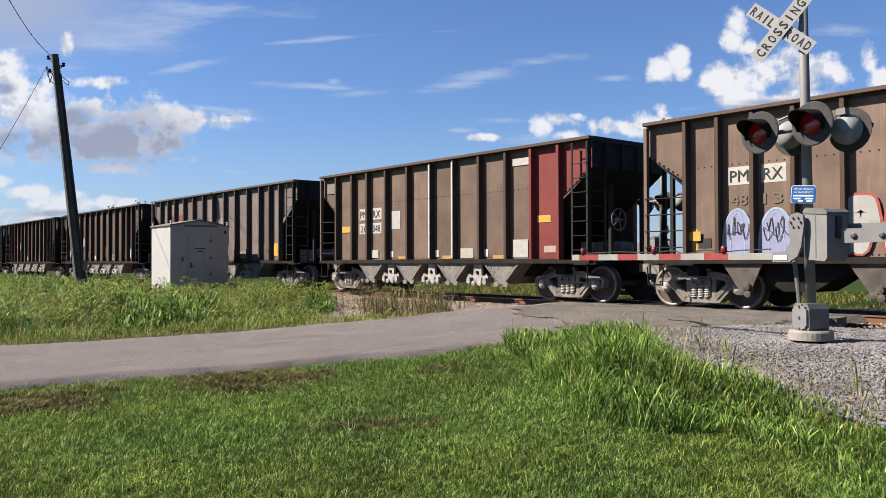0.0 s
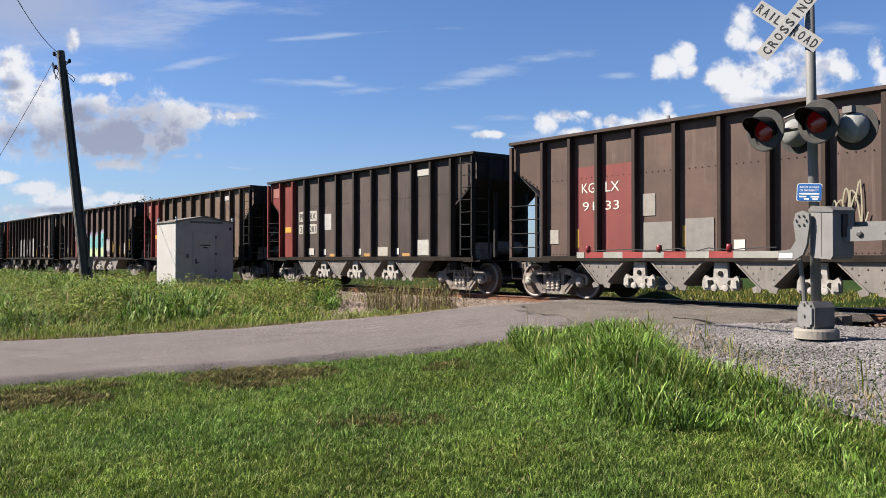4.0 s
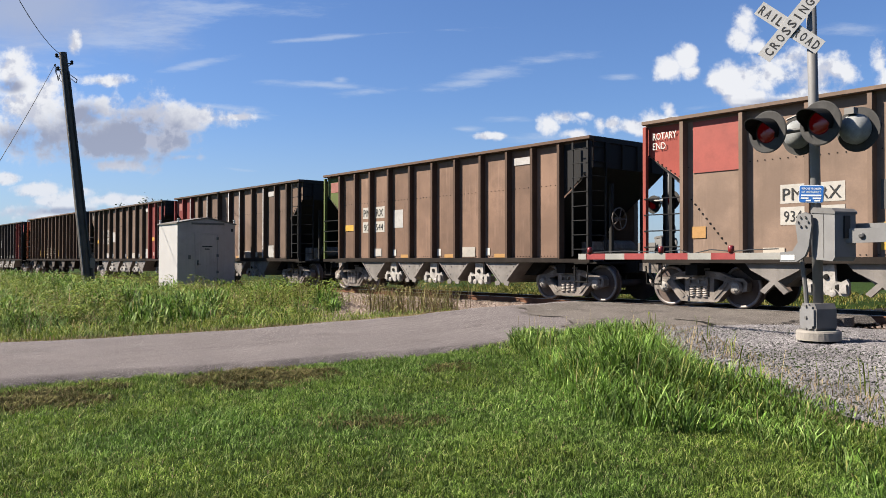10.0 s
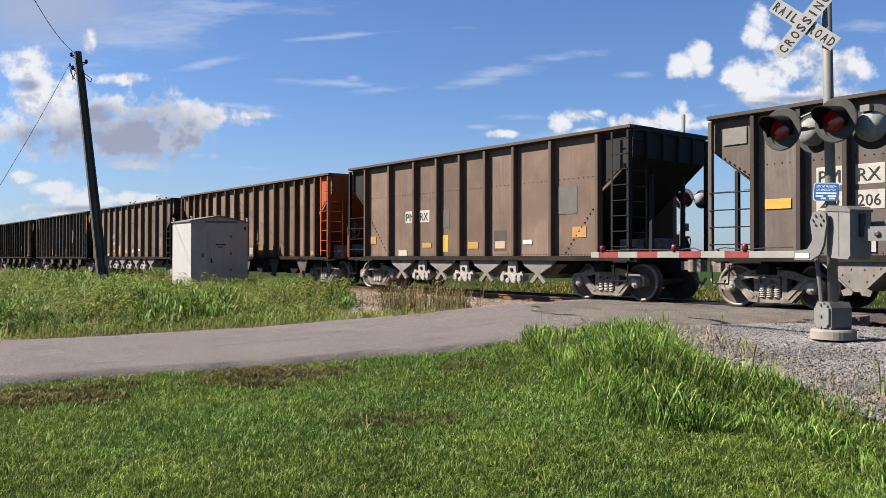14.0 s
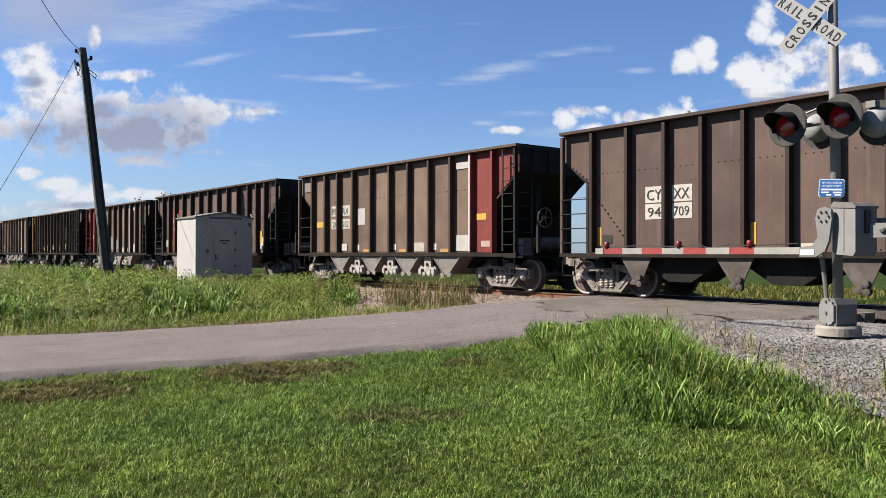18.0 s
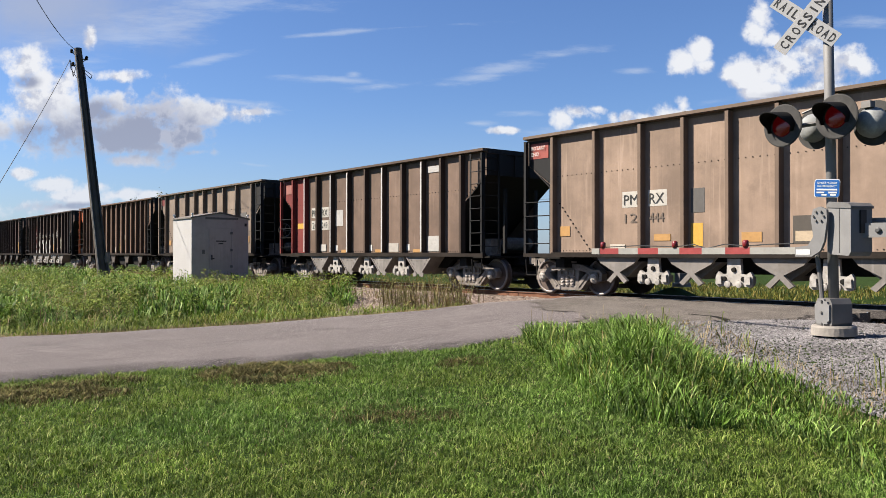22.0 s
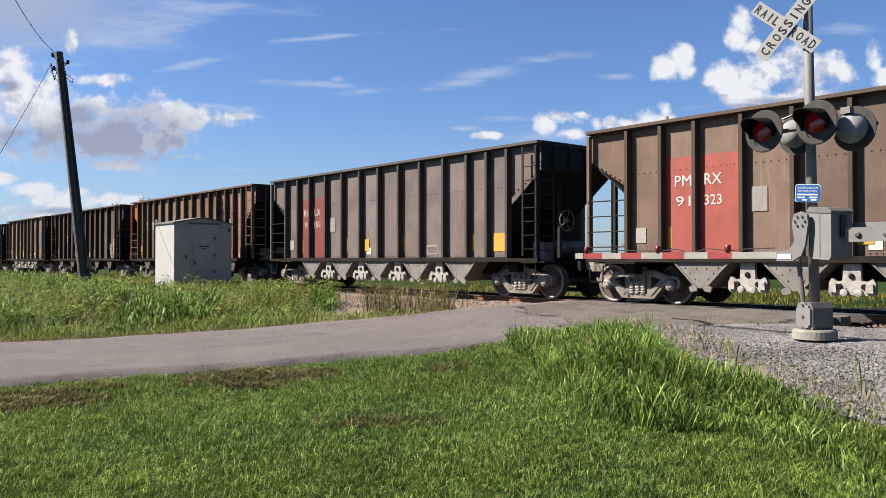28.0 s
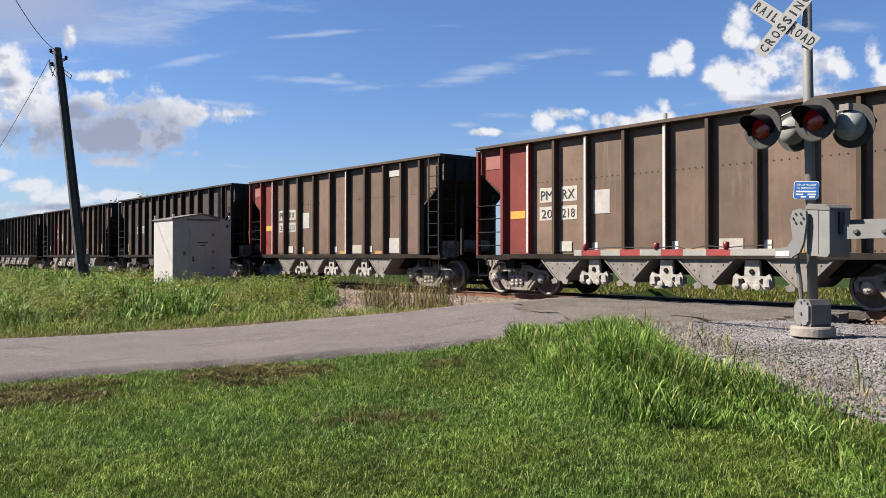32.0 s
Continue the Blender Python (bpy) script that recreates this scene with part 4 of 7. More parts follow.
def spring(bm):
    lathe(bm, [(0.230 * i / 24, 0.068 + 0.012 * math.cos(2 * math.pi * i / 4)) for i in range(25)], (0, 0, 0), (0, 0, 1), 12)


def bogie(parent, x):
    b = place("bogie", mesh_of("bogie", bogie_frame, M_TRUCK), parent, at=(x, 0, 0), label="dusty cast-steel bogie frame")
    for ax in (-0.889, 0.889):
        w = place("wheelset", mesh_of("wheelset", wheelset, M_WHEEL), b, at=(ax, 0, 0.457), label="rusty steel wheels on their axle")
        BOGIES.append((w, ax))
        place("wheel_rim", mesh_of("wheel_rim", wheel_rim, M_TREAD, True), b, at=(ax, 0, 0.457), label="bright worn wheel rim")
        place("axle_cap", mesh_of("axle_cap", axle_cap, M_GATE if random.random() < 0.35 else M_TRUCK), b, at=(ax, -1.09, 0.457))
    for sx in (-0.16, 0.0, 0.16):
        place("spring", mesh_of("spring", spring, M_SPRING), b, at=(sx, -1.06, 0.245))
    place("side_bearing", mesh_of("side_bearing", lambda bm: box(bm, -0.16, 0.16, -1.10, -0.9, 0.81, 0.86), M_SPRING), b)
    return b


def ladder(bm, x0, x1, y, z0, z1, n):
    for x in (x0, x1):
        box(bm, x - 0.028, x + 0.028, y - 0.012, y + 0.012, z0, z1)
    for i in range(n):
        z = z0 + (z1 - z0) * (i + 0.5) / n
        tube(bm, (x0, y - 0.02, z), (x1, y - 0.02, z), 0.013, seg=5)


def scribble(parent, x, z, w, h, colour, seed, turns=5, r=0.013):
    """A loose spray-paint tag: one running stroke of loops, not lettering."""
    rnd = random.Random(seed)
    pts = []
    for i in range(turns * 6 + 1):
        s = i / (turns * 6)
        a = i * 2 * math.pi / 6 + rnd.uniform(-0.9, 0.9)
        amp = h * (0.10 + 0.40 * rnd.random())
        pts.append((x + w * (0.08 + 0.84 * s) + 0.12 * w * math.cos(a), z + h / 2 + 0.12 * h * (s - 0.5) + amp * math.sin(a)))

    def strokes(bm):
        fine = []
        for i in range(len(pts) - 1):
            p0, p1, p2, p3 = (Vector(pts[max(0, min(len(pts) - 1, i + k))]) for k in (-1, 0, 1, 2))
            for q in (0.0, 0.33, 0.67):
                fine.append(0.5 * (2 * p1 + (p2 - p0) * q + (2 * p0 - 5 * p1 + 4 * p2 - p3) * q * q + (3 * p1 - p0 - 3 * p2 + p3) * q ** 3))
        pairs = []
        for i, c in enumerate(fine):
            d = fine[min(i + 1, len(fine) - 1)] - fine[max(i - 1, 0)]
            nrm = Vector((-d.y, d.x)).normalized() * r if d.length > 1e-6 else Vector((r, 0))
            pairs.append([bm.verts.new((v.x, -0.00002 * i, v.y)) for v in (c + nrm, c - nrm)])
        for a, b in zip(pairs, pairs[1:]):
            bm.faces.new((a[0], a[1], b[1], b[0]))
    return part("graffiti_tag", strokes, decal(tuple(round(c * 0.72, 3) for c in colour)), parent, "loose spray-painted tag", at=(0, -SHEET_Y - 0.060, 0))


def dome(parent, x, z, w, h, fill=(0.27, 0.20, 0.14), edge=(0.40, 0.38, 0.36)):
    """A round-topped spray-painted shape with pale lines."""
    arc = [(x + w / 2 + w / 2 * math.cos(math.pi * i / 18), z + h * math.sin(math.pi * i / 18) ** 0.7) for i in range(19)]

    def area(bm):
        bm.faces.new([bm.verts.new((u, 0, v)) for u, v in arc])

    def rim(bm, pts, r):
        for (u0, v0), (u1, v1) in zip(pts, pts[1:]):
            d = Vector((u1 - u0, v1 - v0))
            if d.length < 1e-5:
                continue
            nn = Vector((-d.y, d.x)).normalized() * r
            bm.faces.new([bm.verts.new((a, 0, b)) for a, b in ((u0 + nn.x, v0 + nn.y), (u0 - nn.x, v0 - nn.y), (u1 - nn.x, v1 - nn.y), (u1 + nn.x, v1 + nn.y))])
    part("graffiti_fill", area, decal(fill), parent, "round-topped spray-painted patch", at=(0, -SHEET_Y - 0.046 - 0.0007 * (x % 3), 0))
    part("graffiti_edge", lambda bm: rim(bm, arc, 0.022), decal(edge), parent, "pale spray-painted line", at=(0, -SHEET_Y - 0.050, 0))
    inner = [(x + w * 0.5 + (u - x - w * 0.5) * 0.45, z + (v - z) * 0.93) for u, v in arc]
    part("graffiti_edge", lambda bm: rim(bm, inner, 0.011), decal(edge), parent, "pale spray-painted line", at=(0, -SHEET_Y - 0.052, 0))


FORMS = (  # running strokes of fat slabs in a unit square
    (((0.15, 0.0), (0.2, 0.95)), ((0.55, 0.05), (0.5, 1.0), (0.9, 0.9))),
    (((0.1, 0.0), (0.25, 1.0), (0.7, 1.0), (0.85, 0.55)), ((0.55, 0.0), (0.6, 0.45))),
    (((0.2, 1.0), (0.1, 0.15), (0.8, 0.0)), ((0.65, 0.95), (0.8, 0.4))),
    (((0.1, 0.0), (0.2, 1.0)), ((0.5, 0.0), (0.55, 1.0)), ((0.9, 0.0), (0.85, 1.0))),
    (((0.1, 0.95), (0.5, 0.1), (0.9, 0.0)), ((0.85, 1.0), (0.75, 0.5))),
)


def ribbon(bm, pts, r, y=0.0):
    """A flat stroke of half-width r with round joints, drawn along points in x and z."""
    for (u0, v0), (u1, v1) in zip(pts, pts[1:]):
        d = Vector((u1 - u0, v1 - v0))
        if d.length < 1e-5:
            continue
        nn = Vector((-d.y, d.x)).normalized() * r
        bm.faces.new([bm.verts.new((a, y, b)) for a, b in ((u0 + nn.x, v0 + nn.y), (u0 - nn.x, v0 - nn.y), (u1 - nn.x, v1 - nn.y), (u1 + nn.x, v1 + nn.y))])
    for i, (u, v) in enumerate(pts):
        bm.faces.new([bm.verts.new((u + r * math.cos(math.pi * q / 5), y - 0.0003 - 0.00004 * i, v + r * math.sin(math.pi * q / 5))) for q in range(10)])


@lru_cache(None)
def two_tone(high, low, z):
    """Spray paint that changes colour along a wavy line at height z."""
    m = decal(high).copy()
    t = m.node_tree
    b = t.nodes["Principled BSDF"]
    old = b.inputs["Base Color"].links[0].from_socket
    geo = t.nodes.new("ShaderNodeTexCoord").outputs["Object"]
    sep = t.nodes.new("ShaderNodeSeparateXYZ")
    t.links.new(geo, sep.inputs[0])
    wave = node(t, "ShaderNodeTexNoise", Scale=2.5, Detail=3.0)
    t.links.new(geo, wave.inputs["Vector"])
    level = math_node(t, "ADD", sep.outputs[2], math_node(t, "MULTIPLY", math_node(t, "SUBTRACT", wave.outputs["Fac"], 0.5), 0.35))
    t.links.new(mix_node(t, ramp(t, level, z - 0.06, z + 0.06), toned(low), old), b.inputs["Base Color"])
    return m


def bubble(parent, x, z, w, h, n, fill, edge, seed, halo=None, low=None):
    """A row of fat spray-painted letter-like shapes, each with its edge, standing on the side sheet."""
    rnd = random.Random(seed)
    last = -1
    for i in range(n):
        pick = rnd.choice([q for q in range(len(FORMS)) if q != last])
        last = pick
        cw = w / n
        r = min(cw, h) * 0.20
        x0, x1 = x + cw * i + r * 0.9, x + cw * (i + 1) - r * 0.9
        z0, z1 = max(SILL + 0.05, z) + r * 1.1, z + h - r * 1.1 + rnd.uniform(-0.05, 0.05) * h
        lean = rnd.uniform(-0.04, 0.10) * h
        strokes = [[(x0 + (x1 - x0) * u + lean * v + rnd.uniform(-0.02, 0.02), z0 + (z1 - z0) * v) for u, v in st] for st in FORMS[pick]]
        layers = [("graffiti_edge", r * 1.32, decal(edge), 0.009), ("graffiti_fill", r, two_tone(fill, low, z + h * 0.42) if low else decal(fill), 0.012)]
        if halo:
            layers.insert(0, ("graffiti_halo", r * 2.0, decal(halo), 0.005))
        for name, rr, mat, dy in layers:
            def shape(bm, rr=rr):
                for k, st in enumerate(strokes):
                    ribbon(bm, [(u, max(SILL + 0.03 + rr, v)) for u, v in st], rr, -0.0006 * k)
            part(name, shape, mat, parent, "spray-painted fat lettering shape", at=(0, -SHEET_Y - dy - 0.043 - 0.0006 * (i % 2), 0))


def rail_car(kind, colour, x, label, rear=None, lead=None, marks=None, number=None, style="plate", extras=(), posts_white=(), low=None, ends=None, ladder_paint=None, seed=0, numcol=None):
    """An open-top coal hopper, its trailing end at x = 0 in its own space; x is where that end stands at the start."""
    k = KINDS[kind]
    rnd = random.Random(seed * 7 + 3)
    body = k["length"] - 1.66
    top = k["top"]
    car = tagged(new("hopper_car"), label, "railway car", "cars of the coal train")
    car.location = (x, TRACK_Y, 0)
    pm = paint(colour)
    # end sheets default to a near black that stands in for their shade
    end_mat = paint(ends or END_SHADE)
    inset = k["posts"][0]
    chord = top - 0.13

    # side sheets: full between the end posts, cut away below the slope sheets
    a, b = inset, body - inset
    def side(bm):
        prism(bm, [(a, SILL), (b, SILL), (b, top - 1.45), (body, top - 0.75), (body, chord), (0, chord), (0, top - 0.75), (a, top - 1.45)], -0.006, 0.006)
    for sgn in (-1, 1):
        place("side_sheet", mesh_of(("side_sheet", kind), side, pm), car, pm, (0, sgn * SHEET_Y, 0))
    # the welded sheets between the posts, each weathered in its own way
    spans = k["posts"]
    for p0, p1 in zip(spans, spans[1:]):
        wide_ = round(p1 - p0, 3)
        place("side_panel", mesh_of(("side_panel", wide_, top), lambda bm: box(bm, 0.01, wide_ - 0.01, -0.0085, 0.0, SILL + 0.005, chord - 0.005), pm), car, panel_paint(colour), (p0, -SHEET_Y, 0))
    # end panels of another colour lie on the sheet
    def end_panel(bm):
        prism(bm, [(0.02, chord), (0.02, top - 0.75), (a, top - 1.43), (a, chord)], -0.004, 0.004)
    def first_panel(bm):
        x1 = k["posts"][1]
        box(bm, a, x1, -0.004, 0.004, SILL + 0.02, chord)
    me_end, me_first = mesh_of(("end_panel", kind), end_panel, pm), mesh_of(("first_panel", kind), first_panel, pm)
    if rear:
        place("end_panel", me_end, car, paint(rear), (0, -SHEET_Y - 0.0135, 0), label="repainted end panel")
        if kind == "short" and rear == RED:
            place("end_panel", me_first, car, paint(rear), (0, -SHEET_Y - 0.0135, 0), label="repainted end panel")
    if lead:
        e1 = place("end_panel", me_end, car, paint(lead), (body, -SHEET_Y - 0.0135, 0), label="repainted end panel")
        e1.scale.x = -1
        if kind == "short" and lead == RED:
            e2 = place("end_panel", me_first, car, paint(lead), (body, -SHEET_Y - 0.0135, 0), label="repainted end panel")
            e2.scale.x = -1

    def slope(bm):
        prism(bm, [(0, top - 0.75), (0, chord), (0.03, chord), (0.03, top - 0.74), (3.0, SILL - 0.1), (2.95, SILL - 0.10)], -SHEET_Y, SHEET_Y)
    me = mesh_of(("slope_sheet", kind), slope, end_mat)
    place("slope_sheet", me, car, end_mat, label="sloping end sheet of the car")
    s2 = place("slope_sheet", me, car, end_mat, (body, 0, 0), label="sloping end sheet of the car")
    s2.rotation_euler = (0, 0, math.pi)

    def ribs(bm):
        for y in (-0.9, -0.3, 0.3, 0.9):
            box(bm, -0.05, 0.0, y - 0.05, y + 0.05, top - 0.75, chord)
        for y in (-0.62, 0.62):
            box(bm, 0.05, 0.13, y - 0.05, y + 0.05, SILL, top - 1.1)
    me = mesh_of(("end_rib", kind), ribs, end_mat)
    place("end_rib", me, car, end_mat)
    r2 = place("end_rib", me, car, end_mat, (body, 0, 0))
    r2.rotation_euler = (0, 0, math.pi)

    post = mesh_of(("side_post", top), lambda bm: prism(bm, [(-0.055, 0.0), (-0.042, -0.175), (0.042, -0.175), (0.055, 0.0)], SILL - 0.005, chord + 0.01, "z"), pm)
    for i, px in enumerate(k["posts"]):
        # post paint darkened to stand in for shade on the posts' side faces
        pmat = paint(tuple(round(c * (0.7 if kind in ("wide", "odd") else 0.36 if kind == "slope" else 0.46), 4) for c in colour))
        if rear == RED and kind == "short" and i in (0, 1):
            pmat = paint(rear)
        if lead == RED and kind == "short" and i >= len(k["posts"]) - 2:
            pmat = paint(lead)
        if i in posts_white:
            stripe = mesh_of(("post_stripe", top), lambda bm: box(bm, -0.038, 0.022, -0.180, -0.1762, SILL + 0.05, chord - 0.03), M_BOARD)
            place("post_stripe", stripe, car, at=(px, -SHEET_Y, 0), label="worn white stripe")
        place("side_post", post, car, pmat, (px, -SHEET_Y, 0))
        if i % 2 == 0:
            q = place("side_post", post, car, pm, (px, SHEET_Y, 0))
            q.rotation_euler = (0, 0, math.pi)

    def chord_shape(bm):
        prism(bm, [(-POST_Y + 0.01, chord + 0.045), (-SHEET_Y - 0.012, chord + 0.045), (-SHEET_Y - 0.012, chord - 0.01), (-SHEET_Y + 0.06, chord - 0.01), (-SHEET_Y + 0.06, top), (-POST_Y - 0.015, top - 0.005), (-POST_Y - 0.015, top - 0.075), (-POST_Y + 0.01, top - 0.075)], -0.03, body + 0.03, "x")
    me = mesh_of(("top_chord", kind), chord_shape, pm)
    cm = paint(tuple(round(c * 0.66, 4) for c in colour))
    place("top_chord", me, car, cm)
    q = place("top_chord", me, car, cm, (body, 0, 0))
    q.rotation_euler = (0, 0, math.pi)
    me = mesh_of(("end_chord", kind), lambda bm: box(bm, -0.05, 0.09, -SHEET_Y, SHEET_Y, chord + 0.004, top - 0.004), end_mat)
    place("end_chord", me, car, end_mat)
    q = place("end_chord", me, car, end_mat, (body, 0, 0))
    q.rotation_euler = (0, 0, math.pi)

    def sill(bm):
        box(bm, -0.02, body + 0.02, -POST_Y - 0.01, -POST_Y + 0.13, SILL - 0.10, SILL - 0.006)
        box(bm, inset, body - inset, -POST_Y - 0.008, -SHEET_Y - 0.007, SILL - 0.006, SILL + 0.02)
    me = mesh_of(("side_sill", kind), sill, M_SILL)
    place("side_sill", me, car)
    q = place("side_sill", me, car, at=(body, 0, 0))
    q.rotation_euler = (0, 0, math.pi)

    def rivets(bm):
        n = int((body - 2 * inset) / 0.16)
        for i in range(n):
            xx = inset + 0.08 + i * 0.16
            box(bm, xx - 0.010, xx + 0.010, -0.014, 0, top - 1.125, top - 1.105)
        for i in range(int((body - 2 * inset) / 0.11)):
            xx = inset + 0.05 + i * 0.11
            box(bm, xx - 0.010, xx + 0.010, -0.014, 0, SILL + 0.05, SILL + 0.07)
        if kind in ("wide", "odd", "slope"):
            for s0, d in ((inset, 1), (body - inset, -1)):
                for i in range(12):
                    xx, zz = s0 + d * (0.15 + i * 0.09), SILL + 1.25 - i * 0.105
                    box(bm, xx - 0.016, xx + 0.016, -0.024, 0, zz, zz + 0.032)
        for s0, d in ((0.06, 1), (body - 0.06, -1)):
            for i in range(8):
                xx, zz = s0 + d * i * (inset - 0.1) / 8, top - 0.78 - i * 0.075
                box(bm, xx - 0.014, xx + 0.014, -0.024, 0, zz, zz + 0.03)
    rv = place("riveted_seam", mesh_of(("riveted_seam", kind), rivets, M_BLACK), car, at=(0, -SHEET_Y - 0.004, 0))
    rv["kind"] = "stuff"

    # end posts, ladders and grab irons at the four corners
    corner = mesh_of(("corner_post", top), lambda bm: box(bm, -0.04, 0.04, -0.05, 0.05, SILL - 0.05, chord), M_BLACK)
    lm = paint(ladder_paint) if ladder_paint else paint(BLACKISH)
    for cx in (0.03, body - 0.03):
        for cy in (-POST_Y + 0.05, POST_Y - 0.05):
            place("corner_post", corner, car, paint(rear) if (rear and cx < 1) else (pm if cy < 0 and cx < 1 else lm), (cx, cy, 0))
    lad = mesh_of(("ladder", kind), lambda bm: ladder(bm, body - 0.50, body - 0.03, -POST_Y - 0.012, SILL + 0.05, chord, 8), M_BLACK)
    place("ladder", lad, car, lm, label="steel side ladder")
    grab = mesh_of(("grab_iron", inset), lambda bm: tube(bm, (0.03, -POST_Y - 0.01, 0), (inset - 0.02, -POST_Y + 0.05, 0), 0.014, seg=5), M_BLACK)
    for i in range(4):
        place("grab_iron", grab, car, lm, (0, 0, SILL + 0.25 + i * 0.36))
    stile = mesh_of(("end_ladder", top), lambda bm: box(bm, 0.01, 0.05, -1.0, -0.96, SILL, chord), M_BLACK)
    eld = place("end_ladder", stile, car, lm, (body, 0, 0))
    rung = mesh_of("rung", lambda bm: tube(bm, (0.03, -1.5, 0), (0.03, -0.98, 0), 0.013, seg=5), M_BLACK)
    for i in range(8):
        place("rung", rung, eld, lm, (0, 0, SILL + 0.2 + i * 0.36))
    stirrup = mesh_of("stirrup", lambda bm: path_tube(bm, [(0, 0, 0.90), (0.03, 0, 0.50), (0.40, 0, 0.50), (0.42, 0, 0.90)], 0.018, 5), M_BLACK)
    place("stirrup_step", stirrup, car, at=(body - 0.48, -POST_Y + 0.03, 0))
    place("stirrup_step", stirrup, car, at=(0.05, -POST_Y + 0.03, 0))

    # platform, centre sill, coupler, brake gear
    def under(bm):
        box(bm, -0.35, body + 0.35, -0.16, 0.16, 0.72, 1.0)
        for s0, d in ((0.0, 1), (body, -1)):
            x0, x1 = sorted((s0, s0 + d * 1.5))
            box(bm, x0, x1, -1.30, 1.30, 0.93, 0.985)
            x0, x1 = sorted((s0 + d * 0.95, s0 + d * 1.25))
            box(bm, x0, x1, -1.36, 1.36, 0.70, 0.93)
    place("centre_sill", mesh_of(("centre_sill", kind), under, M_BLACK), car)

    def coupler(bm):
        box(bm, -0.83, -0.3, -0.09, 0.09, 0.76, 0.96)
        prism(bm, [(-0.90, -0.17), (-0.62, -0.17), (-0.55, -0.09), (-0.55, 0.09), (-0.66, 0.15), (-0.90, 0.10)], 0.72, 1.0, "z")
        path_tube(bm, [(-0.25, -0.35, 0.80), (-0.45, -0.36, 0.52), (-0.68, -0.30, 0.42), (-0.84, -0.2, 0.55)], 0.032, 6)
        path_tube(bm, [(-0.10, -1.25, 0.98), (-0.14, -0.6, 0.93), (-0.3, -0.15, 1.05)], 0.016, 5)
    me = mesh_of("coupler", coupler, M_TRUCK)
    place("coupler", me, car, label="knuckle coupler with its air hose")
    q = place("coupler", me, car, at=(body, 0, 0), label="knuckle coupler with its air hose")
    q.rotation_euler = (0, 0, math.pi)
    if seed % 2 == 0:
        def wheel_(bm):
            for i in range(20):
                a0, a1 = 2 * math.pi * i / 20, 2 * math.pi * (i + 1) / 20
                tube(bm, (0, 0.27 * math.cos(a0), 0.27 * math.sin(a0)), (0, 0.27 * math.cos(a1), 0.27 * math.sin(a1)), 0.018, seg=5)
            for i in range(5):
                a0 = 2 * math.pi * i / 5
                tube(bm, (0, 0, 0), (0, 0.27 * math.cos(a0), 0.27 * math.sin(a0)), 0.014, seg=5)
            tube(bm, (-0.12, 0, 0), (0.03, 0, 0), 0.05, seg=8)
        place("brake_wheel", mesh_of("brake_wheel", wheel_, M_TRUCK), car, at=(body + 0.10, -0.55, 2.05), label="round hand-brake wheel")
    def tank(bm):
        lathe(bm, [(-0.55, 0.10), (-0.50, 0.2), (0.50, 0.2), (0.55, 0.10)], (body - 0.75, 0.45, 1.35), (0, 1, 0), 14)
        box(bm, body - 0.95, body - 0.55, -0.75, -0.35, 1.0, 1.5)
        path_tube(bm, [(body - 0.7, -0.4, 1.2), (body - 0.2, -0.7, 1.1), (body - 0.15, -1.2, 1.0)], 0.02, 5)
    place("brake_gear", mesh_of(("brake_gear", kind), tank, M_TRUCK), car, label="air brake cylinder and valves")

    for bx in (1.1, body - 1.1):
        bogie(car, bx)

    # underside
    low = low or k["low"]
    n = k["bays"]
    x0, x1 = 2.35, body - 2.35
    if low in ("vee", "fork"):
        step = (x1 - x0) / (n - 0.3)
        def vee(bm):
            if low == "vee":
                prism(bm, [(-0.66, SILL - 0.10), (0.66, SILL - 0.10), (0.13, 0.46), (0.05, 0.42), (-0.05, 0.42), (-0.13, 0.46)], -POST_Y + 0.06, -0.3)
                for sg in (-1, 1):
                    prism(bm, [(sg * 0.15, 0.50), (sg * 0.28, 0.44), (sg * 0.24, 0.34), (sg * 0.09, 0.36), (sg * 0.07, 0.42)], -POST_Y + 0.02, -POST_Y + 0.055)
                    for bx, bz in ((0.40, 0.86), (0.28, 0.74), (0.16, 0.62), (0.12, 0.84)):
                        lathe(bm, [(0, 0.022), (0.015, 0.018)], (sg * bx, -POST_Y + 0.06, bz), (0, -1, 0), 6)
            else:
                prism(bm, [(-0.62, SILL - 0.10), (0.62, SILL - 0.10), (0.50, SILL - 0.24), (0.08, 0.62), (0.30, 0.42), (0.20, 0.36), (0.0, 0.55), (-0.20, 0.36), (-0.30, 0.42), (-0.08, 0.62), (-0.50, SILL - 0.24)], -POST_Y + 0.08, -POST_Y + 0.16)
                prism(bm, [(-0.6, SILL - 0.2), (0.6, SILL - 0.2), (0.1, 0.5), (-0.1, 0.5)], -POST_Y + 0.3, -0.3)
        me = mesh_of(("hopper", low), vee, M_HOPPER)
        def gate(bm):
            prism(bm, [(-0.42, 0.42), (-0.36, 0.38), (-0.22, 0.40), (-0.17, 0.50), (-0.09, 0.52), (-0.05, 0.40), (0.05, 0.40), (0.09, 0.52), (0.17, 0.50), (0.22, 0.40), (0.36, 0.38), (0.42, 0.42), (0.42, 0.62), (0.37, 0.70), (0.27, 0.64), (0.17, 0.66), (0.15, 0.97), (-0.15, 0.97), (-0.17, 0.66), (-0.27, 0.64), (-0.37, 0.70), (-0.42, 0.62)], -1.24, -1.16)
            for gx in (-0.33, 0.33):
                prism(bm, [(gx - 0.07, 0.44), (gx + 0.07, 0.44), (gx + 0.06, 0.60), (gx - 0.06, 0.60)], -1.30, -1.24)
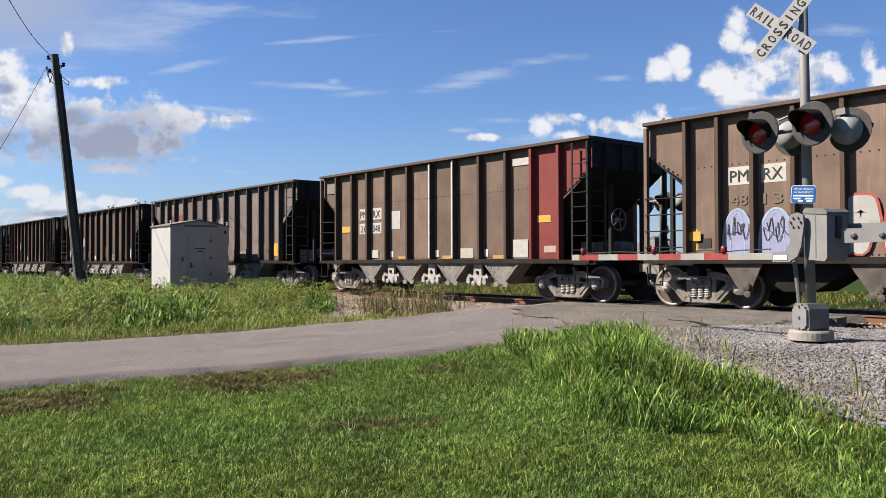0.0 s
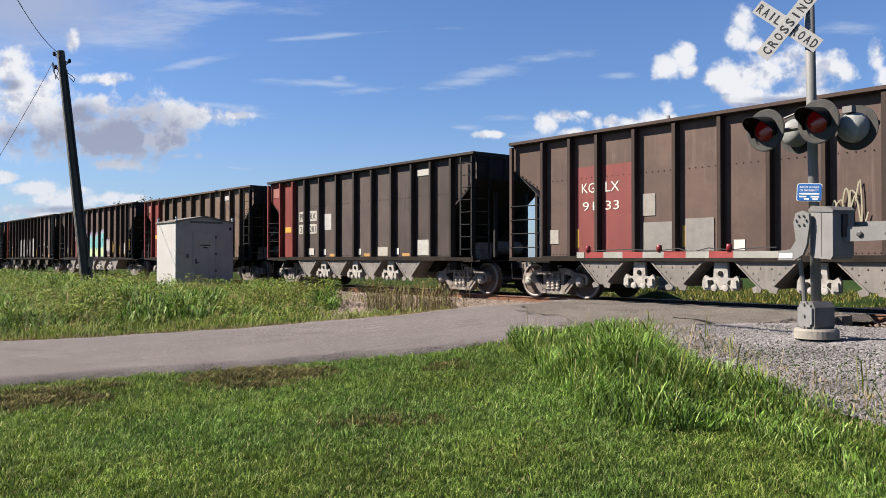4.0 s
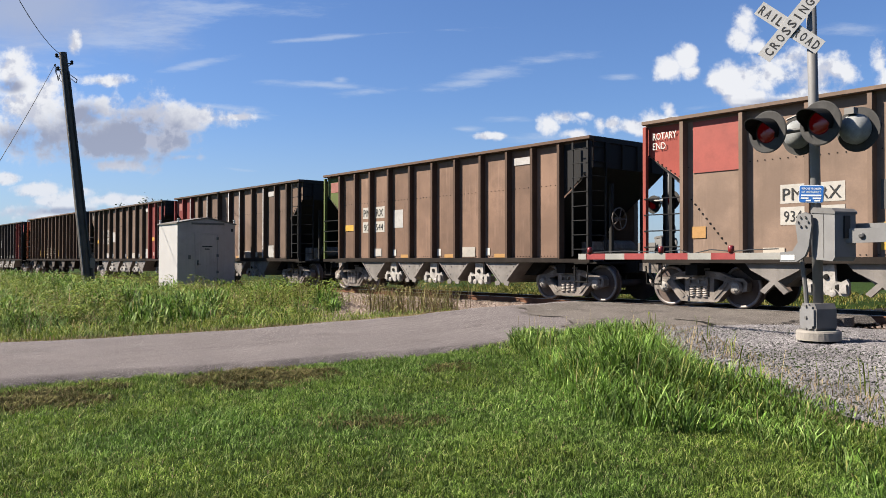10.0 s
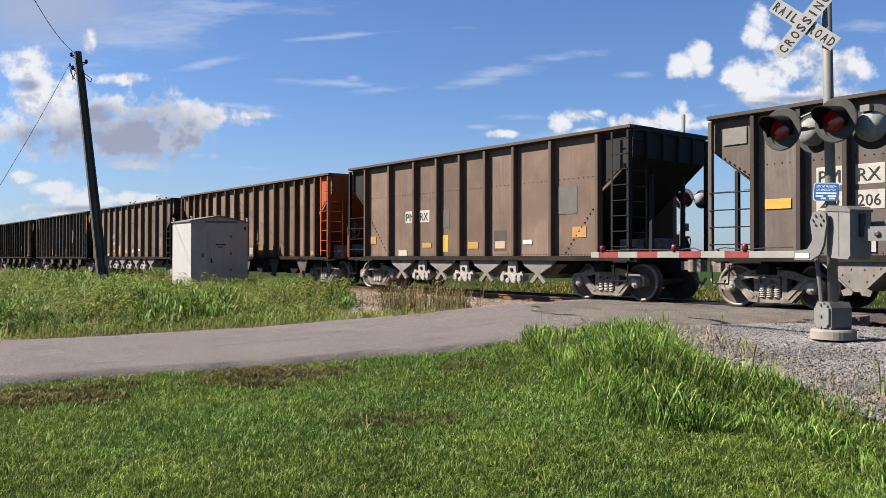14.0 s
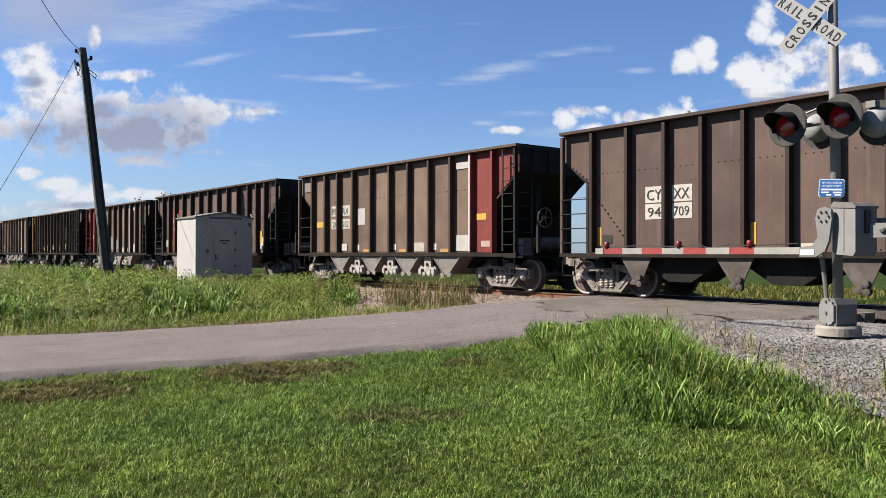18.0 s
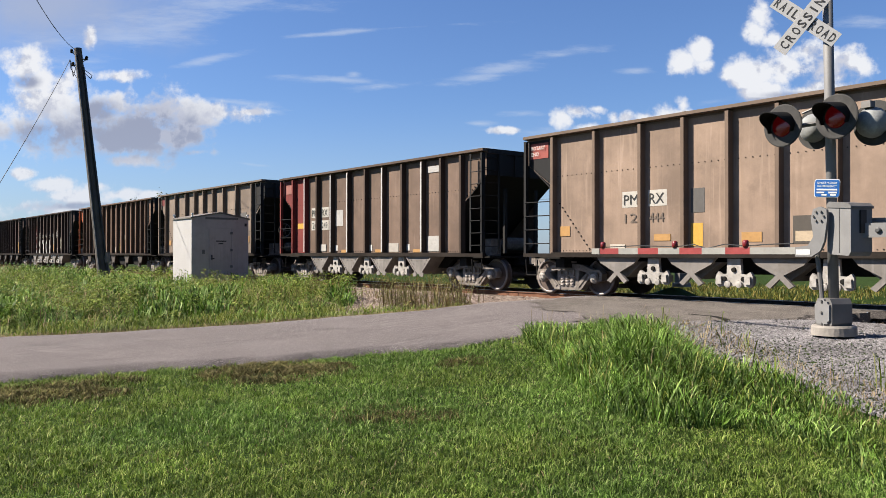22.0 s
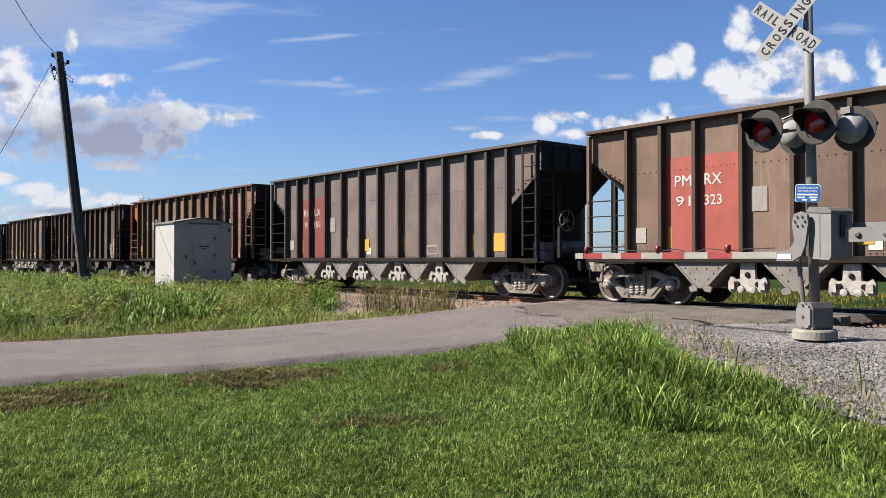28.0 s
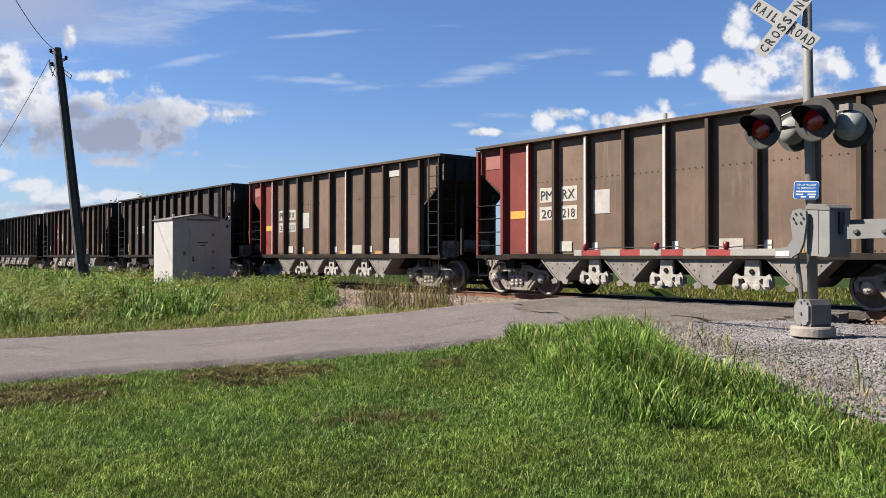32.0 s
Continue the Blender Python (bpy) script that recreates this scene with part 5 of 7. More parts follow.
            for gx in (-0.13, 0.13):
                lathe(bm, [(0, 0.075), (0.05, 0.07), (0.06, 0.03)], (gx, -1.24, 0.44), (0, -1, 0), 12)
            box(bm, -0.30, 0.30, -1.16, -0.9, 0.44, 0.60)

        def roller(bm):
            lathe(bm, [(0, 0.055), (0.03, 0.05), (0.035, 0.02)], (0, -1.24, 0), (0, -1, 0), 10)
        mg = mesh_of("discharge_gate", gate, M_GATE)
        for i in range(n):
            hx = x0 + step * (i + 0.35)
            hp = place("hopper", me, car, at=(hx, 0, 0), label="grey V-shaped hopper chute")
            if low == "vee":
                place("flange", mesh_of("flange", lambda bm: [prism(bm, [(sg * 0.68, SILL - 0.105), (sg * 0.63, SILL - 0.105), (sg * 0.10, 0.44), (sg * 0.14, 0.44)], -POST_Y + 0.03, -POST_Y + 0.058) for sg in (-1, 1)], M_HOPPER), hp, label="pale chalky flange")
            if i < n - 1:
                dg = place("discharge_gate", mg, car, at=(hx + step / 2, -0.22, -0.02), label="pale discharge gate castings")
                for gx, gz in ((-0.22, 0.55), (0.22, 0.55), (0.0, 0.74)):
                    place("roller", mesh_of("roller", roller, M_BLACK), dg, at=(gx, 0, gz))
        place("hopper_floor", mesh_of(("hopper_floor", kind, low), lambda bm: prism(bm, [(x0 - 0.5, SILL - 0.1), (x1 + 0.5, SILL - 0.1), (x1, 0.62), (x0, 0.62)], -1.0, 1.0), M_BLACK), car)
    else:
        step = (x1 - x0 + 0.5) / n
        def tub(bm):
            w = step / 2 - 0.08
            prism(bm, [(-w, SILL - 0.10), (w, SILL - 0.10), (0.30, 0.42), (-0.30, 0.42)], -1.28, -0.25)
        def chute(bm):
            prism(bm, [(-0.46, SILL - 0.10), (0.42, SILL - 0.10), (0.16, 0.40), (-0.06, 0.40)], -POST_Y + 0.06, -POST_Y + 0.10)
            for gz, gx in ((0.40, 0.02), (0.50, 0.12), (0.36, 0.14)):
                lathe(bm, [(0, 0.08), (0.09, 0.07), (0.1, 0.02)], (gx, -POST_Y + 0.06, gz), (0, -1, 0), 10)
            box(bm, -0.12, 0.2, -POST_Y + 0.0, -POST_Y + 0.08, 0.34, 0.42)
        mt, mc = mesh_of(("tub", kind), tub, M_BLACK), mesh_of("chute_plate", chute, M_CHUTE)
        for i in range(n):
            hx = x0 - 0.25 + step * (i + 0.5)
            h = place("hopper", mt, car, at=(hx, 0, 0), label="near-black trapezoid hopper")
            place("chute_plate", mc, h, at=(-step / 2 + 0.25, 0, 0), label="grey sloping chute plate with its gear")
        place("chute_plate", mc, car, at=(x1 + 0.3, 0, 0), label="grey sloping chute plate with its gear")

    # markings
    P = k["posts"]
    m = k["mark"]
    y = -SHEET_Y - 0.011
    laid = [0]

    def patch(px0, px1, z0, z1, col, name="painted_patch"):
        laid[0] += 1
        w, h = px1 - px0, z1 - z0
        ob = place(name, mesh_of("unit_patch", lambda bm: box(bm, 0, 1, 0, 0.006, 0, 1), M_INK), car, decal(col), (px0, y - 0.0012 * laid[0], z0))
        ob.scale = (w, 1, h)
        return ob
    pa, pb, pc = P[m - 1] + 0.10, P[m], P[m + 1] - 0.12
    if marks:
        l, r = marks
        zt, zn = {"quad": (2.62, 2.19), "short": (2.46, 2.0), "wide": (2.2, 1.78), "odd": (2.2, 1.78), "slope": (2.28, 1.9), "ribs": (2.64, 2.16)}[kind]
        hgt = 0.25
        if style == "red":
            patch(P[m - 1] + 0.06, pb - 0.06, 1.10, 3.26, RED if marks[0] == "KG" else BRIGHTRED, "red_panel")
            patch(pb + 0.06, P[m + 1] - 0.06, 1.10, 3.26, RED if marks[0] == "KG" else BRIGHTRED, "red_panel")
        ink = C_WHITE if style in ("red", "white") else C_INK
        wl = min(0.44, pb - pa - 0.22)
        xl, xr = pb - 0.12 - wl, pb + 0.16
        if style == "plate":
            patch(xl - 0.05, xl + wl + 0.03, zt - 0.06, zt + hgt + 0.06, C_PLATE, "mark_plate")
            patch(xr - 0.03, xr + wl + 0.05, zt - 0.06, zt + hgt + 0.06, C_PLATE, "mark_plate")
        lettering(l, car, xl, y - 0.012, zt, hgt, decal(ink), wl - 0.03)
        lettering(r, car, xr + 0.01, y - 0.012, zt, hgt, decal(ink), wl - 0.03)
        if number:
            a_, b_ = number
            nc = numcol or ink
            if style == "plate" and numcol is None:
                patch(xl - 0.05, xl + wl + 0.03, zn - 0.06, zn + hgt + 0.04, C_PLATE, "mark_plate")
                patch(xr - 0.03, xr + wl + 0.05, zn - 0.06, zn + hgt + 0.04, C_PLATE, "mark_plate")
            wa = wl * (0.9 if len(a_) > 1 else 0.45)
            if a_:
                lettering(a_, car, xl + wl - wa - 0.02, y - 0.012, zn, hgt * 0.9, decal(nc), wa - 0.03)
            if b_:
                lettering(b_, car, xr + 0.01, y - 0.012, zn, hgt * 0.9, decal(nc), wl - 0.03)
    # small stencils, tags and reflectors of the kind
    if kind == "short":
        patch(P[3] + 0.12, P[3] + 0.62, 2.05, 2.62, (0.42, 0.41, 0.40))
        for i in (4, 6, 8):
            patch(P[i] - 0.62, P[i] - 0.14, 1.10, 1.20, C_ORG, "reflector_strip")
        for i in (3, 5, 7):
            patch(P[i] + 0.10, P[i] + 0.26, 1.16, 1.36, C_WHITE, "small_notice")
        patch(P[6] + 0.2, P[6] + 0.75, 1.12, 1.40, (0.40, 0.37, 0.33), "stencil_box")
        if lead == RED or rear == RED:
            patch(P[8] + 0.15, P[8] + 0.72, 1.13, 1.60, (0.42, 0.41, 0.39))
        if lead == RED:
            patch(P[9] + 0.12, P[9] + 0.58, 2.02, 2.20, C_YEL)
            patch(P[9] + 0.35, P[9] + 0.75, 1.25, 1.42, (0.40, 0.30, 0.27))
        patch(P[0] + 0.2, P[0] + 0.75, 2.02, 2.22, C_YEL)
        patch(P[8] + 0.15, P[8] + 0.8, 3.55, 3.74, (0.42, 0.41, 0.40))
        patch(P[0] - 0.75, P[0] - 0.2, 3.4, 3.75, (0.30, 0.12, 0.10) if rear else (0.2, 0.185, 0.165))
        patch(P[2] + 0.1, P[2] + 0.5, 1.15, 1.4, (0.45, 0.43, 0.40), "stencil_box")
    elif kind == "quad":
        for i in (1, 4, 7, 10):
            patch(P[i] + 0.12, P[i] + 0.20, 1.28, 1.75, C_YEL, "reflector_strip")
        patch(P[5] + 0.25, P[5] + 0.5, 1.2, 1.42, C_WHITE, "small_notice")
        patch(P[8] + 0.2, P[8] + 0.72, 1.18, 1.46, (0.34, 0.30, 0.26), "stencil_box")
        patch(P[8] + 0.24, P[8] + 0.68, 1.22, 1.42, tuple(c * 0.9 for c in colour), "stencil_box")
        patch(P[0] + 0.15, P[0] + 0.45, 1.4, 1.75, (0.35, 0.33, 0.30), "small_notice")
        patch(P[11] + 0.15, P[11] + 0.65, 1.25, 1.75, (0.50, 0.48, 0.45) if seed % 3 else C_YEL)
        patch(P[3] + 0.15, P[3] + 0.5, 2.0, 2.5, (0.28, 0.26, 0.24))
    elif kind in ("wide", "odd"):
        patch(P[3] + 0.12, P[3] + 0.46, 1.95, 2.48, (0.10, 0.095, 0.09))
        patch(P[3] + 0.12, P[3] + 0.42, 1.22, 1.72, C_YEL, "small_notice")
        patch(P[5] + 0.25, P[5] + 0.75, 1.25, 1.80, (0.07, 0.06, 0.05), "stencil_box")
        patch(P[5] + 0.30, P[5] + 0.7, 1.30, 1.50, (0.45, 0.36, 0.25), "stencil_box")
        patch(P[-2] + 0.15, P[-2] + 0.80, 2.15, 2.85, (0.115, 0.11, 0.105))
        patch(P[-2] + 0.65, P[-2] + 1.1, 1.55, 1.82, C_ORG)
        patch(P[4] + 0.25, P[4] + 0.7, 1.3, 1.5, C_ORG)
        patch(P[2] + 0.3, P[2] + 0.75, 1.35, 1.5, C_ORG)
        patch(P[0] + 0.15, P[0] + 0.5, 1.5, 1.75, C_ORG)
        patch(P[6] + 0.25, P[6] + 0.6, 1.4, 1.52, C_WHITE, "small_notice")
        patch(P[1] + 0.4, P[1] + 0.85, 1.1, 1.28, (0.5, 0.45, 0.38), "small_notice")
    else:
        for i in (0, 4, 8):
            patch(P[i] + 0.10, P[i] + 0.22, 1.25, 1.70, C_YEL, "reflector_strip")
        patch(P[7] + 0.25, P[7] + 0.62, 1.18, 1.46, (0.38, 0.34, 0.29), "stencil_box")
        patch(P[0] + 0.25, P[0] + 0.55, 1.3, 1.5, C_INK, "small_notice")
        patch(P[-2] + 0.25, P[-2] + 0.55, 1.15, 1.30, C_ORG)
        patch(P[5] + 0.2, P[5] + 0.5, 1.14, 1.26, (0.5, 0.45, 0.38), "small_notice")
    for e in extras:
        if e[0] == "patch":
            patch(*e[1:])
        elif e[0] == "tag":
            scribble(car, *e[1:])
        elif e[0] == "bubble":
            bubble(car, *e[1:])
        elif e[0] == "spot":
            laid[0] += 1
            sp = place("paint_spot", mesh_of("paint_spot", lambda bm: lathe(bm, [(0, 1.0), (0.006, 0.97)], (0, 0, 0), (0, -1, 0), 14), M_INK), car, decal(e[4]), (e[1], y - 0.0012 * laid[0], e[2]))
            sp.scale = (e[3], 1, e[3])
        elif e[0] == "dome":
            dome(car, *e[1:])
            laid[0] = 40
        elif e[0] == "text":
            lettering(e[1], car, e[2], y - 0.048, e[3], e[4], decal(e[5]), e[6], bold=len(e[1]) == 1)
    return car


W2, CHALK = (0.38, 0.375, 0.36), (0.34, 0.33, 0.32)
TURQ, LILAC, TEAL = (0.15, 0.39, 0.42), (0.24, 0.19, 0.33), (0.05, 0.35, 0.30)
TRAIN = [  # kind, paint, and what sets the car apart, from the head of the train
    ("quad", BROWN, "brown steel coal hopper car", {}),
    ("ribs", MIDTAN, "tan coal hopper car with violet graffiti low on its side", dict(marks=("PM", "RX"), number=("48", "13"), numcol=(0.16, 0.12, 0.09), extras=[("dome", 1.86, 1.08, 0.68, 1.0, (0.27, 0.28, 0.44), (0.30, 0.40, 0.52)), ("dome", 2.66, 1.08, 0.74, 0.98, (0.27, 0.28, 0.44), (0.30, 0.40, 0.52)), ("tag", 1.95, 1.35, 0.5, 0.6, C_INK, 1, 4, 0.008), ("tag", 2.75, 1.35, 0.55, 0.55, C_INK, 2, 4, 0.008), ("bubble", 4.2, 1.05, 3.2, 1.2, 4, W2, BRIGHTRED, 4), ("patch", 0.95, 1.35, 1.45, 1.65, C_YEL)])),
    ("short", OLIVE, "olive-brown coal hopper car with a red leading end", dict(lead=RED, marks=("PM", "RX"), number=("20", "348"), posts_white=(5, 6))),
    ("quad", GREYB, "grey-brown coal hopper car with chalked white tags", dict(marks=("KG", "LX"), number=("9", "059"), style="red", extras=[("tag", 3.1, 2.5, 0.85, 0.6, C_WHITE, 3), ("tag", 5.2, 2.2, 0.8, 0.6, C_WHITE, 5), ("tag", 7.3, 2.4, 0.85, 0.6, C_WHITE, 6), ("tag", 4.2, 1.15, 0.75, 0.6, C_WHITE, 7)])),
    ("quad", BROWN, "dark brown coal hopper car with a red mark panel", dict(marks=("PM", "RX"), number=("91", "193"), style="red", extras=[("patch", 8.35, 8.65, 1.25, 1.95, (0.30, 0.15, 0.07))])),
    ("quad", BROWN, "brown coal hopper car with a red mark panel and yellow strips", dict(marks=("KG", "LX"), number=("91", "223"), style="red", extras=[("patch", 6.3, 6.6, 1.15, 1.5, C_YEL)])),
    ("quad", BROWN, "brown coal hopper car with small tags on its side", dict(marks=("KG", "LX"), number=("91", "33"), style="red", extras=[("tag", 8.4, 1.45, 0.75, 1.0, (0.45, 0.42, 0.30), 8), ("tag", 9.5, 1.5, 0.7, 0.8, (0.16, 0.18, 0.30), 9), ("patch", 4.2, 5.0, 1.2, 1.85, (0.22, 0.21, 0.20)), ("patch", 5.3, 6.0, 1.2, 1.9, (0.22, 0.21, 0.20)), ("patch", 12.4, 13.0, 1.3, 2.0, (0.36, 0.35, 0.33))])),
    ("short", DARK, "dark coal hopper car with a red trailing end", dict(rear=RED, marks=("PM", "RX"), number=("20", "281"))),
    ("short", OLIVE, "olive coal hopper car with green and white graffiti", dict(rear=RED, marks=("PM", "RX"), number=("20", "287"), extras=[("bubble", 3.7, 1.08, 6.3, 1.35, 6, (0.24, 0.19, 0.30), (0.14, 0.05, 0.10), 11, (0.10, 0.36, 0.27), W2)])),
    ("quad", BROWN, "brown coal hopper car with turquoise bubble graffiti", dict(marks=("KG", "LX"), number=("91", "316"), style="red", extras=[("bubble", 4.1, 1.06, 5.2, 1.45, 5, TURQ, W2, 12, LILAC, (0.42, 0.52, 0.30)), ("bubble", 9.45, 1.5, 0.85, 0.62, 2, W2, W2, 13, LILAC), ("patch", 13.25, 13.5, 1.5, 2.1, C_YEL), ("patch", 12.4, 12.9, 1.3, 1.9, (0.40, 0.38, 0.35)), ("tag", 10.6, 1.3, 0.4, 0.8, (0.45, 0.28, 0.05), 14, 4)])),
    ("slope", BROWN, "brown coal hopper car with white block graffiti and pale spots", dict(rear=BRIGHTRED, marks=("CY", "XX"), extras=[("bubble", 3.95, 1.06, 4.6, 1.5, 4, W2, (0.09, 0.065, 0.05), 15), ("patch", 4.1, 4.25, 1.1, 1.75, C_YEL), ("patch", 7.2, 7.35, 1.15, 1.75, C_YEL), ("patch", 10.3, 10.45, 1.1, 1.5, C_YEL)] + [("spot", u, v, r, (0.50, 0.53, 0.50)) for u, v, r in ((1.25, 1.9, 0.05), (2.15, 1.45, 0.06), (3.2, 1.7, 0.06), (3.45, 1.5, 0.05), (8.2, 1.95, 0.06), (8.5, 1.3, 0.06), (9.35, 1.75, 0.08), (9.5, 1.95, 0.06), (9.6, 1.35, 0.07), (9.75, 1.5, 0.06), (9.85, 1.25, 0.08), (10.0, 1.95, 0.08), (10.45, 1.3, 0.07), (10.6, 2.0, 0.07), (10.7, 1.85, 0.06), (10.75, 1.3, 0.06), (10.95, 1.45, 0.05), (11.05, 1.28, 0.08), (11.5, 2.05, 0.06), (11.6, 1.85, 0.05), (11.75, 1.95, 0.05), (11.85, 1.75, 0.06), (12.1, 2.3, 0.08), (12.25, 1.85, 0.08))] + [("tag", 11.2, 1.75, 0.7, 0.45, (0.4, 0.4, 0.38), 16, 4, 0.012)])),
    ("slope", (0.104, 0.082, 0.063), "olive-brown coal hopper car with cream domed graffiti", dict(rear=BRIGHTRED, marks=("PM", "RX"), number=("11", "121"), style="white", numcol=(0.10, 0.08, 0.06), extras=[("dome", 3.55, 1.12, 1.55, 0.95), ("dome", 4.95, 1.12, 1.15, 0.78), ("dome", 6.35, 1.12, 1.0, 0.80), ("dome", 8.3, 1.12, 0.98, 0.92), ("dome", 7.1, 1.12, 1.4, 1.12), ("patch", 4.2, 5.0, 1.12, 1.24, (0.09, 0.12, 0.36)), ("patch", 5.2, 5.9, 1.12, 1.26, (0.09, 0.12, 0.36)), ("patch", 7.3, 8.1, 1.12, 1.22, (0.09, 0.12, 0.36)), ("patch", 4.3, 4.75, 1.10, 1.20, C_YEL), ("patch", 8.4, 8.9, 1.10, 1.2, C_YEL), ("tag", 10.7, 1.7, 0.8, 0.5, (0.40, 0.38, 0.34), 19, 5, 0.014)])),
    ("slope", BROWN, "brown coal hopper car with riveted side sheets", dict(marks=("CY", "XX"), number=("94", "726"), numcol=(0.17, 0.13, 0.10), rear=(0.15, 0.07, 0.05), extras=[("tag", 5.2, 1.2, 0.65, 0.6, C_WHITE, 20), ("patch", 12.4, 12.7, 1.25, 1.75, C_YEL)])),
    ("wide", TAN, "tan coal hopper car with red trailing panels", dict(rear=BRIGHTRED, marks=("PM", "RX"), number=("934", "680"), extras=[("patch", 1.2, 2.3, 2.9, 4.0, BRIGHTRED), ("text", "ROTARY", 0.18, 3.72, 0.16, C_WHITE, 0.62), ("text", "END", 0.18, 3.5, 0.16, C_WHITE, 0.34)])),
    ("short", ORANGE_TAN, "ochre coal hopper car with black leading end", dict(rear=GREEN, lead=BLACKISH, marks=("PM", "RX"), number=("92", "544"), ladder_paint=BLACKISH)),
    ("short", OLIVE, "olive coal hopper car with white posts and red trailing end", dict(rear=RED, marks=("PM", "RX"), number=("20", "242"), posts_white=(1, 3, 5, 6, 8))),
    ("short", OLIVE, "olive-brown coal hopper car with red leading end", dict(lead=RED, marks=("PM", "RX"), number=("20", "263"))),
    ("ribs", ORANGE_TAN, "ochre coal hopper car with orange trailing end and chalk loops", dict(rear=ORANGE, marks=("CY", "XX"), number=("994", "253"), numcol=(0.16, 0.10, 0.06), extras=[("tag", 3.6, 1.2, 0.5, 0.6, C_YEL, 21, 3, 0.012), ("tag", 5.1, 1.2, 2.6, 0.7, (0.6, 0.5, 0.36), 22, 6, 0.012)])),
    ("short", (0.122, 0.099, 0.089), "grey-brown coal hopper car with red leading end", dict(lead=RED, marks=("PM", "RX"), number=("20", "206"), posts_white=(3,))),
    ("wide", MIDTAN, "tan coal hopper car with black painted ends", dict(rear=BLACKISH, lead=BLACKISH, marks=("PM", "RX"))),
    ("ribs", ORANGE_TAN, "ochre coal hopper car with orange leading end", dict(lead=ORANGE, marks=("CY", "XX"), ends=ORANGE, ladder_paint=ORANGE, extras=[("tag", 5.1, 1.25, 0.5, 0.9, (0.5, 0.42, 0.3), 23, 4, 0.012), ("tag", 8.0, 1.25, 0.5, 0.9, (0.5, 0.42, 0.3), 24, 4, 0.012)])),
    ("odd", MIDTAN, "tan coal hopper car with white stencils", dict(marks=("PM", "RX"), number=("93", "544"), style="white")),
    ("ribs", GREYB, "pale brown coal hopper car with yellow leading end", dict(lead=YELLOW, ends=(0.10, 0.06, 0.03), marks=("PM", "RX"), number=("48", "209"), extras=[("patch", 10.1, 10.75, 2.05, 2.95, (0.62, 0.60, 0.57)), ("patch", 2.0, 2.6, 1.12, 1.75, (0.5, 0.48, 0.45)), ("patch", 2.75, 3.3, 1.12, 1.75, (0.5, 0.48, 0.45))])),
    ("slope", BROWN, "brown coal hopper car with a white tag and yellow strip", dict(marks=("CY", "XX"), number=("94", "709"), extras=[("tag", 10.2, 1.35, 0.75, 0.8, (0.45, 0.42, 0.38), 25), ("patch", 12.6, 12.75, 1.4, 2.2, C_YEL)])),
    ("short", OLIVE, "olive-brown coal hopper car with a red leading end", dict(lead=RED, marks=("PM", "RX"), number=("20", "202"), posts_white=(9,))),
    ("quad", BROWN, "brown coal hopper car with a red mark panel and yellow tags", dict(marks=("KG", "LX"), number=("91", "139"), style="red", extras=[("tag", 4.2, 1.2, 0.7, 0.7, (0.5, 0.45, 0.3), 26, 5, 0.014), ("patch", 12.4, 12.8, 1.5, 2.0, C_YEL), ("patch", 7.3, 7.55, 1.2, 2.2, (0.20, 0.17, 0.13))])),
    ("short", OLIVE, "olive coal hopper car with grey patches and a red trailing end", dict(rear=RED, marks=("PM", "RX"), number=("20", "304"), posts_white=(3, 8), extras=[("patch", 4.0, 4.75, 1.4, 3.0, (0.26, 0.25, 0.245)), ("patch", 5.0, 5.9, 1.3, 2.1, (0.20, 0.195, 0.19)), ("patch", 6.1, 7.0, 1.3, 1.9, (0.20, 0.195, 0.19))])),
    ("ribs", MIDTAN, "tan coal hopper car with a yellow trailing panel and white tags", dict(rear=YELLOW, marks=("PM", "RX"), number=("48", "158"), extras=[("patch", 10.1, 10.75, 2.05, 2.95, (0.50, 0.45, 0.38)), ("tag", 3.6, 1.15, 0.4, 0.5, C_WHITE, 27, 5, 0.014), ("tag", 6.3, 1.2, 0.5, 0.6, C_WHITE, 28, 5, 0.014), ("tag", 10.1, 1.2, 0.7, 0.7, C_WHITE, 29, 5, 0.014)])),
    ("wide", (0.255, 0.185, 0.140), "tan coal hopper car with black ends", dict(rear=BLACKISH, lead=BLACKISH, marks=("PM", "RX"), number=("12", "444"), numcol=(0.13, 0.10, 0.08), extras=[("patch", 0.1, 0.75, 3.55, 3.95, BRIGHTRED), ("text", "ROTARY", 0.16, 3.78, 0.10, C_WHITE, 0.5), ("text", "END", 0.16, 3.62, 0.10, C_WHITE, 0.28)])),
    ("short", OLIVE, "olive coal hopper car with a brick-red trailing end", dict(rear=RED, marks=("PM", "RX"), number=("20", "249"), posts_white=(1, 3, 4, 6, 8))),
    ("wide", (0.240, 0.188, 0.150), "tan-grey coal hopper car with black leading end", dict(lead=BLACKISH, marks=("PM", "RX"), number=("12", "357"), numcol=(0.10, 0.08, 0.06), extras=[("patch", 0.1, 0.75, 3.6, 3.95, RED)])),
    ("ribs", ORANGE_TAN, "ochre coal hopper car with orange trailing end", dict(rear=ORANGE, marks=("CY", "XX"), number=("994", "252"), numcol=(0.13, 0.085, 0.06), extras=[("patch", 9.3, 9.75, 1.9, 2.15, (0.22, 0.17, 0.12))])),
